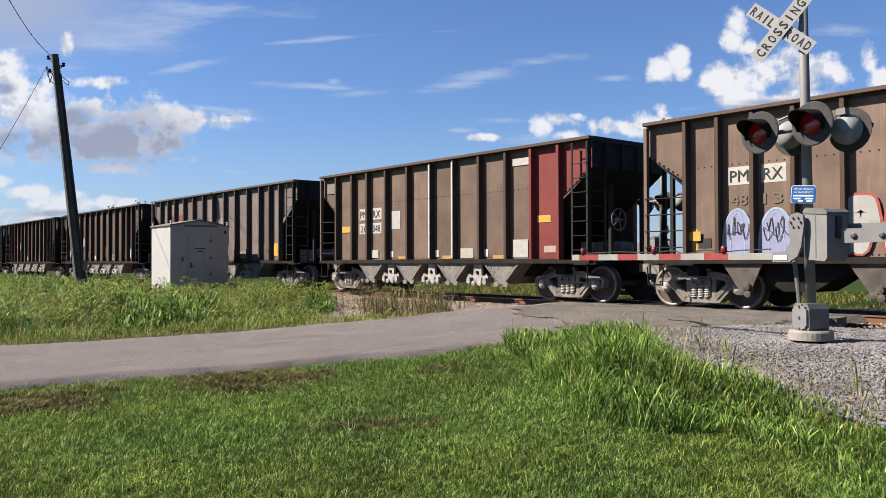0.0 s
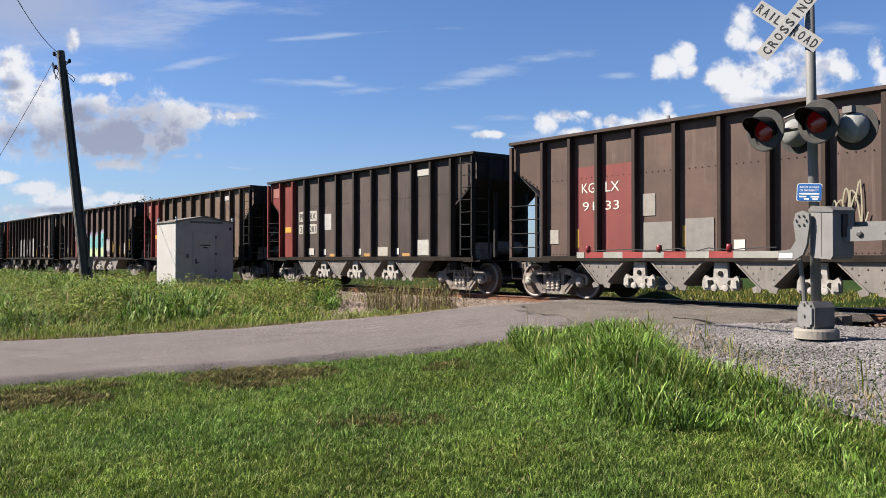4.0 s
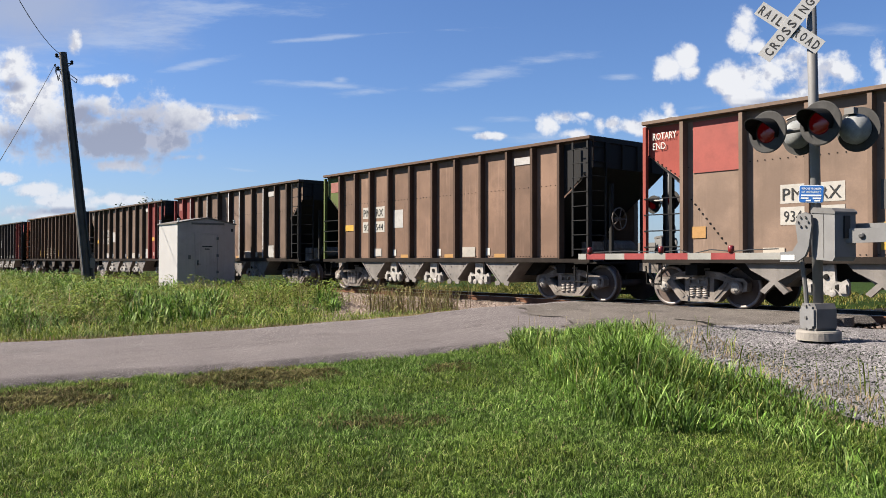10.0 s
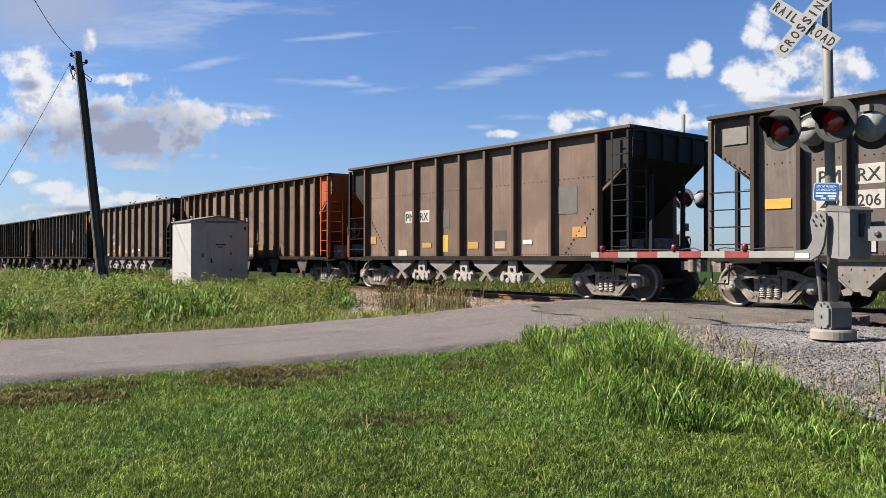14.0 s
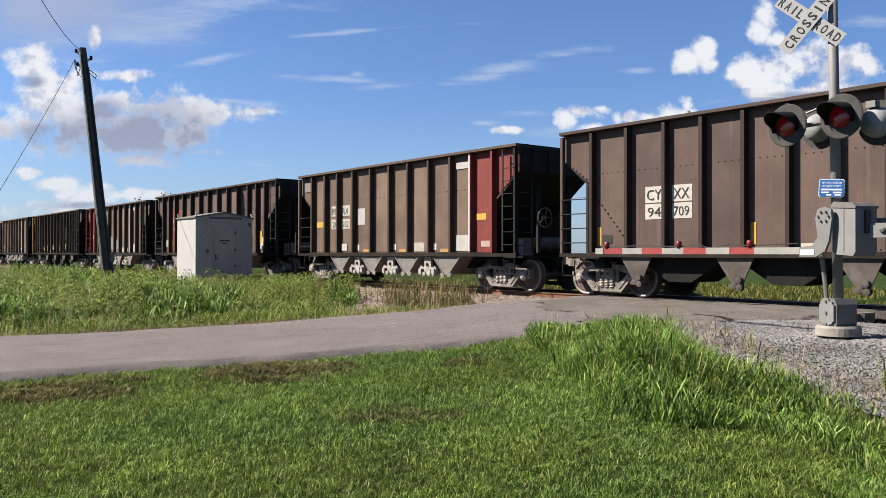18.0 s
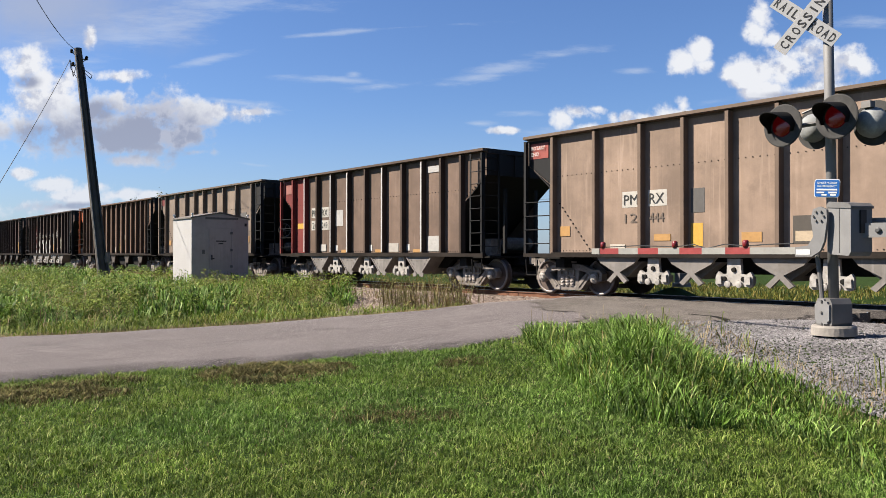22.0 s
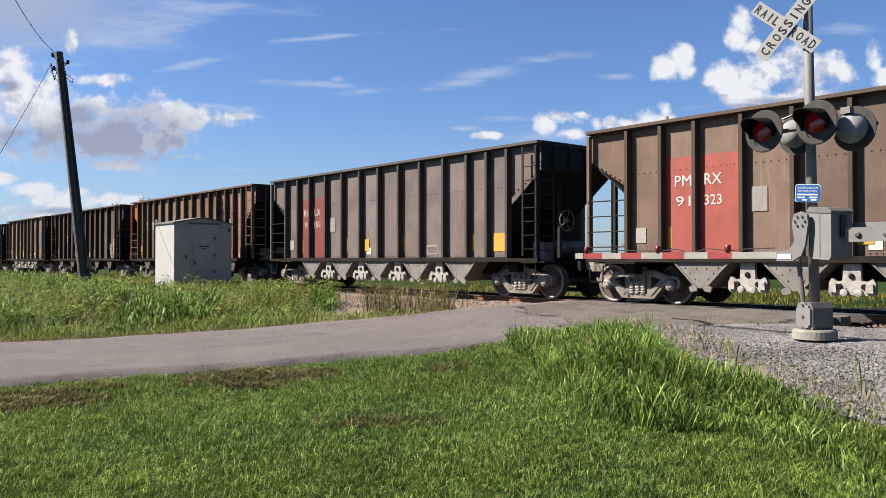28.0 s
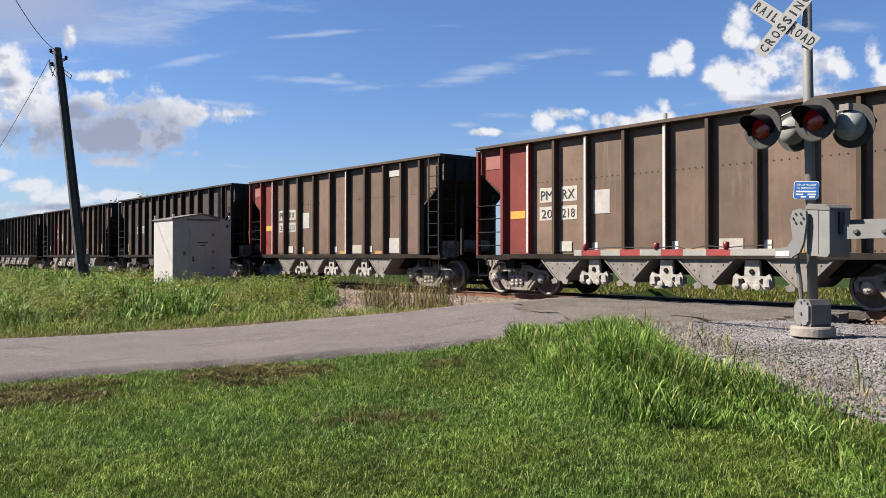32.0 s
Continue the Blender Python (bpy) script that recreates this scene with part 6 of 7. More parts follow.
    ("quad", BROWN, "brown coal hopper car with white block graffiti", dict(marks=("KG", "LX"), number=("91", "325"), style="red", extras=[("text", "S", 4.12, 1.12, 0.98, CHALK, 0.92), ("text", "T", 5.16, 1.12, 0.98, CHALK, 1.0), ("text", "O", 6.26, 1.12, 1.0, CHALK, 0.98), ("text", "H", 7.38, 1.12, 0.98, CHALK, 0.95), ("patch", 3.0, 3.9, 1.10, 1.38, CHALK), ("tag", 3.05, 1.4, 0.7, 0.6, W2, 30, 3, 0.02), ("patch", 4.2, 4.7, 2.2, 2.7, CHALK)] + [("tag", 5.2 + 1.08 * i, 2.25, 0.7, 0.36, (0.42, 0.40, 0.36), 31 + i, 4, 0.014) for i in range(4)] + [("tag", 9.55, 2.2, 0.85, 0.6, C_WHITE, 36), ("patch", 8.6, 8.85, 1.2, 2.3, (0.30, 0.28, 0.26)), ("patch", 8.62, 8.75, 1.25, 1.8, C_ORG), ("patch", 11.85, 12.2, 1.2, 2.4, (0.2, 0.17, 0.15)), ("patch", 11.95, 12.1, 1.5, 2.0, C_ORG), ("tag", 10.65, 1.2, 0.85, 1.2, (0.5, 0.48, 0.4), 37, 6, 0.02)])),
    ("slope", BROWN, "brown coal hopper car with a white tag near its end", dict(rear=RED, marks=("CY", "XX"), extras=[("tag", 10.2, 1.3, 0.75, 0.5, C_WHITE, 38), ("patch", 12.5, 12.7, 1.4, 2.1, C_YEL)])),
    ("short", DARK, "dark coal hopper car with a red leading end", dict(lead=RED, marks=("PM", "RX"), number=("20", "233"))),
    ("quad", MIDTAN, "tan coal hopper car with a bright red mark panel", dict(marks=("PM", "RX"), number=("91", "323"), style="red", extras=[("patch", 12.4, 13.0, 1.4, 1.9, (0.55, 0.55, 0.55)), ("patch", 6.25, 6.55, 1.3, 1.6, C_YEL)])),
    ("quad", GREYB, "dark grey-brown coal hopper car with a red mark panel", dict(marks=("KG", "LX"), number=("91", "155"), style="red", extras=[("patch", 6.3, 6.6, 1.3, 1.7, C_YEL)])),
    ("ribs", ORANGE_TAN, "ochre coal hopper car with white and teal graffiti", dict(rear=ORANGE, marks=("CY", "XX"), number=("994", "072"), numcol=(0.16, 0.10, 0.06), ladder_paint=ORANGE_TAN, extras=[("bubble", 3.5, 1.06, 5.4, 1.2, 6, W2, (0.12, 0.10, 0.085), 40, None, (0.12, 0.42, 0.36)), ("patch", 0.95, 1.4, 1.45, 1.75, C_YEL)])),
    ("slope", BROWN, "brown coal hopper car with a big white spray loop", dict(marks=("CY", "XX"), number=("94", "762"), numcol=(0.19, 0.15, 0.125), rear=(0.12, 0.06, 0.05), extras=[("tag", 5.2, 1.2, 0.6, 0.5, W2, 41), ("tag", 6.3, 1.5, 0.6, 0.3, W2, 42), ("tag", 12.15, 1.15, 1.0, 1.1, W2, 43, 3, 0.03), ("patch", 12.8, 12.95, 1.3, 2.2, C_YEL)])),
    ("wide", MIDTAN, "tan-brown coal hopper car with black ends", dict(rear=BLACKISH, lead=BLACKISH, marks=("PM", "RX"), extras=[("tag", 4.0, 1.3, 1.1, 0.7, C_YEL, 44, 5, 0.014)])),
    ("short", OLIVE, "olive coal hopper car with white posts and a red trailing end", dict(rear=RED, marks=("PM", "RX"), number=("20", "218"), posts_white=(1, 3, 5, 8))),
    ("short", OLIVE, "olive coal hopper car with a red trailing end and grey lead", dict(rear=RED, marks=("PM", "RX"), number=("20", "233"), posts_white=(1, 6))),
    ("slope", DARK, "dark brown coal hopper car", dict(marks=("CY", "XX"), extras=[("bubble", 6.0, 1.06, 3.0, 0.9, 4, (0.45, 0.2, 0.16), W2, 45)])),
    ("quad", BROWN, "brown coal hopper car with a red mark panel", dict(marks=("KG", "LX"), number=("91", "204"), style="red")),
    ("quad", DARK, "dark coal hopper car", dict()),
    ("short", DARK, "dark coal hopper car with a red leading end", dict(lead=RED)),
]
START, SPEED, SLOWING = -11.30, 18.469, -0.00737


def run(t):
    """How far the train has gone at t seconds."""
    return SPEED * t + SLOWING * t * t


# cars moved ahead (+) or behind their even places to fit the camera's view
VIEW_SHIFT = {0: 0.09, 1: 0.09, 2: 0.14, 3: -0.1, 4: -0.24, 5: -0.26, 7: 0.17, 8: 0.3, 9: 0.14, 10: 0.19, 11: 0.06, 14: 0.07, 15: -0.06, 16: -0.06, 17: -0.1, 18: -0.17, 19: -0.61, 20: -0.35, 21: -0.09,
         22: 0.09, 25: -0.2, 27: -0.14, 28: -0.06, 29: -0.08, 30: -0.09, 31: 0.48, 32: 0.32, 33: 0.19, 34: 0.09, 37: 0.08, 40: -0.05}


def build_train():
    cars, x = [], START + KINDS[TRAIN[1][0]]["length"]
    first = True
    for i, (kind, colour, label, more) in enumerate(TRAIN):
        if not first:
            x -= KINDS[kind]["length"]
        first = False
        at_x = x + VIEW_SHIFT.get(i, 0.0)
        cars.append((rail_car(kind, colour, at_x, label, seed=i, **more), at_x))
    return cars


CARS = build_train()


def motions():
    steps = [i * 0.2 for i in range(161)]
    for car, x in CARS:
        walk(car, [(t, pose(x + run(t), TRACK_Y, 0)) for t in steps])
    # all wheels roll alike: one track of keys for each of a bogie's two axles
    turned = {}
    for wheel, ax in BOGIES:
        if ax not in turned:
            walk(wheel, [(i / FPS, Matrix.Translation((ax, 0, 0.457)) @ Matrix.Rotation(run(i / FPS) / 0.457, 4, "Y")) for i in range(32 * FPS + 1)])
            turned[ax] = wheel.animation_data
        else:
            wheel.rotation_mode = "QUATERNION"
            wheel.animation_data_create()
            wheel.animation_data.action = turned[ax].action
            wheel.animation_data.action_slot = turned[ax].action_slot

# ---------------------------------------------------------------- stones, grass and weeds
RNG = np.random.default_rng(7)


def inside(poly, x, y):
    """Which of the points lie in the polygon."""
    hit = np.zeros(len(x), bool)
    n = len(poly)
    for i in range(n):
        (x0, y0), (x1, y1) = poly[i], poly[(i + 1) % n]
        cross = ((y0 > y) != (y1 > y)) & (x < (x1 - x0) * (y - y0) / (y1 - y0 + 1e-12) + x0)
        hit ^= cross
    return hit


def scatter(poly, n, weight=None):
    xs, ys = [p[0] for p in poly], [p[1] for p in poly]
    got_x, got_y, have = [], [], 0
    while have < n:
        x = RNG.uniform(min(xs), max(xs), 4 * n)
        y = RNG.uniform(min(ys), max(ys), 4 * n)
        ok = inside(poly, x, y)
        if weight is not None:
            ok &= RNG.random(4 * n) < weight(x, y)
        got_x.append(x[ok])
        got_y.append(y[ok])
        have += int(ok.sum())
    return np.concatenate(got_x)[:n], np.concatenate(got_y)[:n]


def heights(x, y):
    return np.array([soil_z(a, b) for a, b in zip(x, y)])


def joined(name, verts, faces_of, mat, label, category):
    """One object of many small pieces. verts: pieces x points x 3; faces_of: the triangles of a piece."""
    k, m, _ = verts.shape
    f = (np.asarray(faces_of)[None] + (np.arange(k) * m)[:, None, None]).reshape(-1, 3)
    me = bpy.data.meshes.new(name)
    me.vertices.add(k * m)
    me.vertices.foreach_set("co", verts.astype(np.float32).ravel())
    me.loops.add(f.size)
    me.loops.foreach_set("vertex_index", f.astype(np.int32).ravel())
    me.polygons.add(len(f))
    me.polygons.foreach_set("loop_start", (np.arange(len(f)) * 3).astype(np.int32))
    me.polygons.foreach_set("loop_total", np.full(len(f), 3, np.int32))
    me.update(calc_edges=True)
    me.materials.append(mat)
    ob = new(name, me)
    tagged(ob, label, category, kind="stuff")
    return ob


def island_material(name, colours, rough=0.8, translucent=0.0, spec=0.3, mottle=0.0, tint=None):
    m = bpy.data.materials.new(name)
    m.use_nodes = True
    t = m.node_tree
    b = t.nodes["Principled BSDF"]
    rnd = t.nodes.new("ShaderNodeNewGeometry").outputs["Random Per Island"]
    r = t.nodes.new("ShaderNodeValToRGB")
    r.color_ramp.interpolation = "LINEAR"
    while len(r.color_ramp.elements) < len(colours):
        r.color_ramp.elements.new(0.5)
    for i, (e, c) in enumerate(zip(r.color_ramp.elements, colours)):
        e.position = i / (len(colours) - 1)
        e.color = (*toned(c), 1)
    t.links.new(rnd, r.inputs[0])
    coord = t.nodes.new("ShaderNodeTexCoord").outputs["Object"]
    n = node(t, "ShaderNodeTexNoise", Scale=0.8, Detail=4.0)
    t.links.new(coord, n.inputs["Vector"])
    k = math_node(t, "MULTIPLY_ADD", n.outputs["Fac"], 1.3, 0.35)
    if mottle:
        n2 = node(t, "ShaderNodeTexNoise", Scale=7.0, Detail=3.0)
        t.links.new(coord, n2.inputs["Vector"])
        k = math_node(t, "MULTIPLY", k, math_node(t, "MULTIPLY_ADD", ramp(t, n2.outputs["Fac"], 0.3, 0.7), mottle, 1 - mottle / 2))
    tone = t.nodes.new("ShaderNodeCombineXYZ")
    for i in range(3):
        t.links.new(k, tone.inputs[i])
    c = mix_node(t, 1.0, r.outputs[0], tone.outputs[0], "MULTIPLY")
    if tint:
        n3 = node(t, "ShaderNodeTexNoise", Scale=0.55, Detail=5.0)
        t.links.new(coord, n3.inputs["Vector"])
        c = mix_node(t, ramp(t, n3.outputs["Fac"], 0.38, 0.62), c, mix_node(t, 1.0, c, tint, "MULTIPLY"))
    t.links.new(c, b.inputs["Base Color"])
    b.inputs["Roughness"].default_value = rough
    b.inputs["Specular IOR Level"].default_value = spec
    if translucent:
        tr = t.nodes.new("ShaderNodeBsdfTranslucent")
        t.links.new(c, tr.inputs["Color"])
        mx = t.nodes.new("ShaderNodeMixShader")
        mx.inputs[0].default_value = translucent
        t.links.new(b.outputs[0], mx.inputs[1])
        t.links.new(tr.outputs[0], mx.inputs[2])
        t.links.new(mx.outputs[0], t.nodes["Material Output"].inputs[0])
    return m


M_BLADE = island_material("lawn grass blades", [(0.022, 0.047, 0.008), (0.085, 0.165, 0.022), (0.146, 0.264, 0.040), (0.192, 0.312, 0.068), (0.33, 0.42, 0.15)], 0.6, 0.2, 0.12, mottle=0.6, tint=(1.16, 1.0, 0.9))
M_TALL = island_material("tall grass blades", [(0.072, 0.105, 0.012), (0.15, 0.20, 0.024), (0.24, 0.275, 0.05), (0.40, 0.38, 0.14)], 0.6, 0.25, 0.15, mottle=0.7, tint=(0.8, 0.92, 0.9))
M_RANK = island_material("dark rank grass blades", [(0.026, 0.056, 0.008), (0.088, 0.172, 0.020), (0.140, 0.255, 0.040), (0.29, 0.39, 0.13)], 0.6, 0.2, 0.15, mottle=1.0)
M_FIELD = island_material("dull field grass blades", [(0.05, 0.068, 0.012), (0.10, 0.125, 0.022), (0.16, 0.17, 0.04), (0.24, 0.22, 0.09)], 0.7, 0.15, 0.12, mottle=0.6, tint=(1.2, 0.95, 0.8))
M_THATCH = island_material("brown dead thatch", [(0.045, 0.038, 0.014), (0.135, 0.115, 0.042), (0.25, 0.21, 0.09), (0.12, 0.15, 0.035)], 0.9, 0.1, 0.2, mottle=0.9)
M_DRY = island_material("dry seed heads and straw", [(0.22, 0.16, 0.08), (0.34, 0.27, 0.14), (0.40, 0.33, 0.20), (0.17, 0.10, 0.06)], 0.8, 0.2)
M_LEAFY = island_material("leafy weeds", [(0.06, 0.10, 0.014), (0.14, 0.205, 0.028), (0.215, 0.28, 0.05), (0.30, 0.33, 0.09)], 0.6, 0.25, 0.15, mottle=0.6)
M_OLIVE = island_material("olive seeding weeds", [(0.09, 0.09, 0.022), (0.18, 0.165, 0.05), (0.28, 0.235, 0.10), (0.15, 0.18, 0.04)], 0.8, 0.15, 0.15, mottle=0.5)
M_SCRUB = island_material("rusty brown scrub stalks", [(0.10, 0.055, 0.03), (0.17, 0.11, 0.05), (0.13, 0.15, 0.04), (0.26, 0.20, 0.10)], 0.8, 0.2)
M_GRAVEL = island_material("grey crushed limestone", [(0.14, 0.132, 0.140), (0.19, 0.181, 0.189), (0.225, 0.215, 0.223), (0.29, 0.28, 0.285)], 0.9, spec=0.05, mottle=0.2)
M_BALLASTONE = island_material("brown dusty ballast stones", [(0.085, 0.058, 0.046), (0.165, 0.122, 0.10), (0.25, 0.195, 0.165), (0.36, 0.31, 0.27)], 0.9)


def blades(name, x, y, z, height, width, mat, label, category, bend=0.5, spread=0.25):
    """Grass blades of three rising pairs of points, leaning each its own way."""
    n = len(x)
    a = RNG.uniform(0, 2 * np.pi, n)
    lean = RNG.uniform(0.1, 1.0, n) * bend * height
    face = RNG.uniform(0, 2 * np.pi, n)
    dx, dy = np.cos(a) * lean, np.sin(a) * lean
    wx, wy = np.cos(face) * width / 2, np.sin(face) * width / 2
    v = np.zeros((n, 5, 3))
    for i, (s, up, w) in enumerate(((0.0, 0.0, 1.0), (0.32, 0.62, 0.75))):
        for j, sg in enumerate((-1, 1)):
            v[:, 2 * i + j, 0] = x + dx * s + wx * w * sg
            v[:, 2 * i + j, 1] = y + dy * s + wy * w * sg
            v[:, 2 * i + j, 2] = z + height * up - (0.01 if i == 0 else 0)
    v[:, 4, 0], v[:, 4, 1], v[:, 4, 2] = x + dx, y + dy, z + height * RNG.uniform(0.8, 1.0, n)
    return joined(name, v, [(0, 1, 3), (0, 3, 2), (2, 3, 4)], mat, label, category)


def tall_blades(name, x, y, z, height, width, mat, label, category, bend=0.55):
    n = len(x)
    a = RNG.uniform(0, 2 * np.pi, n)
    lean = RNG.uniform(0.15, 1.0, n) * bend * height
    face = a + np.pi / 2 + RNG.uniform(-0.6, 0.6, n)
    dx, dy = np.cos(a) * lean, np.sin(a) * lean
    wx, wy = np.cos(face) * width / 2, np.sin(face) * width / 2
    droop = RNG.uniform(0.0, 0.35, n)
    v = np.zeros((n, 7, 3))
    for i, (s, up, w) in enumerate(((0.0, 0.0, 0.7), (0.18, 0.45, 1.0), (0.52, 0.86, 0.75))):
        for j, sg in enumerate((-1, 1)):
            v[:, 2 * i + j, 0] = x + dx * s + wx * w * sg
            v[:, 2 * i + j, 1] = y + dy * s + wy * w * sg
            v[:, 2 * i + j, 2] = z + height * up
    v[:, 6, 0], v[:, 6, 1], v[:, 6, 2] = x + dx, y + dy, z + height * (1.0 - droop)
    return joined(name, v, [(0, 1, 3), (0, 3, 2), (2, 3, 5), (2, 5, 4), (4, 5, 6)], mat, label, category)


def leaf_clumps(name, cx, cy, cz, height, per, mat, label, category, small=1.0):
    """Bushy weeds: leaves in pairs of triangles set all round and up each clump."""
    n = len(cx) * per
    k = np.repeat(np.arange(len(cx)), per)
    up = RNG.random(n) ** 0.8
    reach = height[k] * (0.25 + 0.45 * np.sin(np.pi * np.clip(up + 0.15, 0, 1)))
    a = RNG.uniform(0, 2 * np.pi, n)
    r = np.sqrt(RNG.random(n)) * reach
    c = np.stack([cx[k] + r * np.cos(a), cy[k] + r * np.sin(a), cz[k] + up * height[k]], -1)
    ln, wd = RNG.uniform(0.04, 0.12, n) * small, RNG.uniform(0.012, 0.035, n) * small
    b = a + RNG.normal(0, 0.8, n)
    d = np.stack([np.cos(b), np.sin(b), RNG.uniform(-0.7, 0.6, n)], -1)
    d /= np.linalg.norm(d, axis=1)[:, None]
    s_ = np.stack([-np.sin(b), np.cos(b), RNG.uniform(-0.5, 0.5, n)], -1)
    v = np.stack([c, c + d * (ln * 0.5)[:, None] + s_ * wd[:, None], c + d * (ln * 0.5)[:, None] - s_ * wd[:, None], c + d * ln[:, None] - np.array([0, 0, 0.02])], 1)
    return joined(name, v, [(0, 1, 2), (1, 3, 2)], mat, label, category)


def stones(name, x, y, z, size, mat, label, category):
    """Crushed stones: squat, uneven eight-sided lumps."""
    n = len(x)
    base = np.array([(1, 0, 0), (-1, 0, 0), (0, 1, 0), (0, -1, 0), (0, 0, 0.75), (0, 0, -0.6)], float)
    v = base[None] * RNG.uniform(0.55, 1.15, (n, 6, 1))
    v = v + RNG.uniform(-0.22, 0.22, (n, 6, 3))
    a = RNG.uniform(0, 2 * np.pi, n)
    b = RNG.uniform(-0.6, 0.6, n)
    ca, sa, cb, sb = np.cos(a)[:, None], np.sin(a)[:, None], np.cos(b)[:, None], np.sin(b)[:, None]
    X, Y, Z = v[..., 0], v[..., 1], v[..., 2]
    Y, Z = Y * cb - Z * sb, Y * sb + Z * cb
    X, Y = X * ca - Y * sa, X * sa + Y * ca
    v = np.stack([X, Y, Z], -1) * size[:, None, None]
    v += np.stack([x, y, z + size * 0.40], -1)[:, None]
    return joined(name, v[:, :5], [(0, 2, 4), (2, 1, 4), (1, 3, 4), (3, 0, 4)], mat, label, category)


PAD = [(-8.4, 11.2), (-7.7, 10.2), (-6.3, 9.0), (-4.9, 8.0), (-3, 7.2), (0, 6.5), (4, 6.2), (8, 6.4), (8, 14.4), (-7.2, 14.4), (-7.2, 13.0), (-8.0, 11.4)]
TALL = [(-8.9, 8.5), (-7.6, 7.7), (-6.3, 6.8), (-5.1, 6.0), (-4.4, 5.9), (-3.9, 6.3), (-3.2, 6.2), (-2.4, 5.6), (-1.0, 4.9), (0.5, 5.2), (1.0, 6.4), (-1.5, 7.0), (-3.0, 7.5), (-4.4, 7.9), (-5.6, 8.4), (-6.7, 9.1), (-7.9, 9.8), (-8.9, 10.1), (-9.7, 9.6)]
WEEDS = [(-75, -1.5), (-24, 1.2), (-17.4, 3.0), (-16.0, 6.6), (-15.5, 8.6), (-17.0, 10.6), (-19.4, 12.2), (-22, 13.4), (-28, 13.9), (-75, 14.2)]
APRON = [(-25, 12.9), (-19.6, 11.6), (-17.0, 10.2), (-15.2, 8.8), (-14.3, 11.0), (-14.1, 14.4), (-25, 14.4)]


def lawn_weight(x, y):
    d = np.hypot(x, y)
    bare = np.exp(-(((x + 9.75) * 0.633 + (y - 4.95) * 0.775) / 0.95) ** 2 - (((x + 9.75) * -0.775 + (y - 4.95) * 0.633) / 0.85) ** 2)
    bare += np.exp(-(((x + 9.9) * 0.633 + (y - 2.3) * 0.775) / 0.8) ** 2 - (((x + 9.9) * -0.775 + (y - 2.3) * 0.633) / 0.65) ** 2)
    bare += 0.3 * np.exp(-(((x + 6.5) * 0.633 + (y - 4.55) * 0.775) / 0.7) ** 2 - (((x + 6.5) * -0.775 + (y - 4.55) * 0.633) / 0.45) ** 2)
    patchy = 0.5 + 0.5 * np.sin(x * 2.1 + 1.3 * np.sin(y * 1.7)) * np.sin(y * 2.6 + np.sin(x * 1.9))
    return np.clip((5.2 / np.maximum(d, 3.0)) ** 1.25, 0, 1) * (1 - 0.97 * np.clip(1.35 * bare, 0, 1)) * (0.72 + 0.28 * patchy)


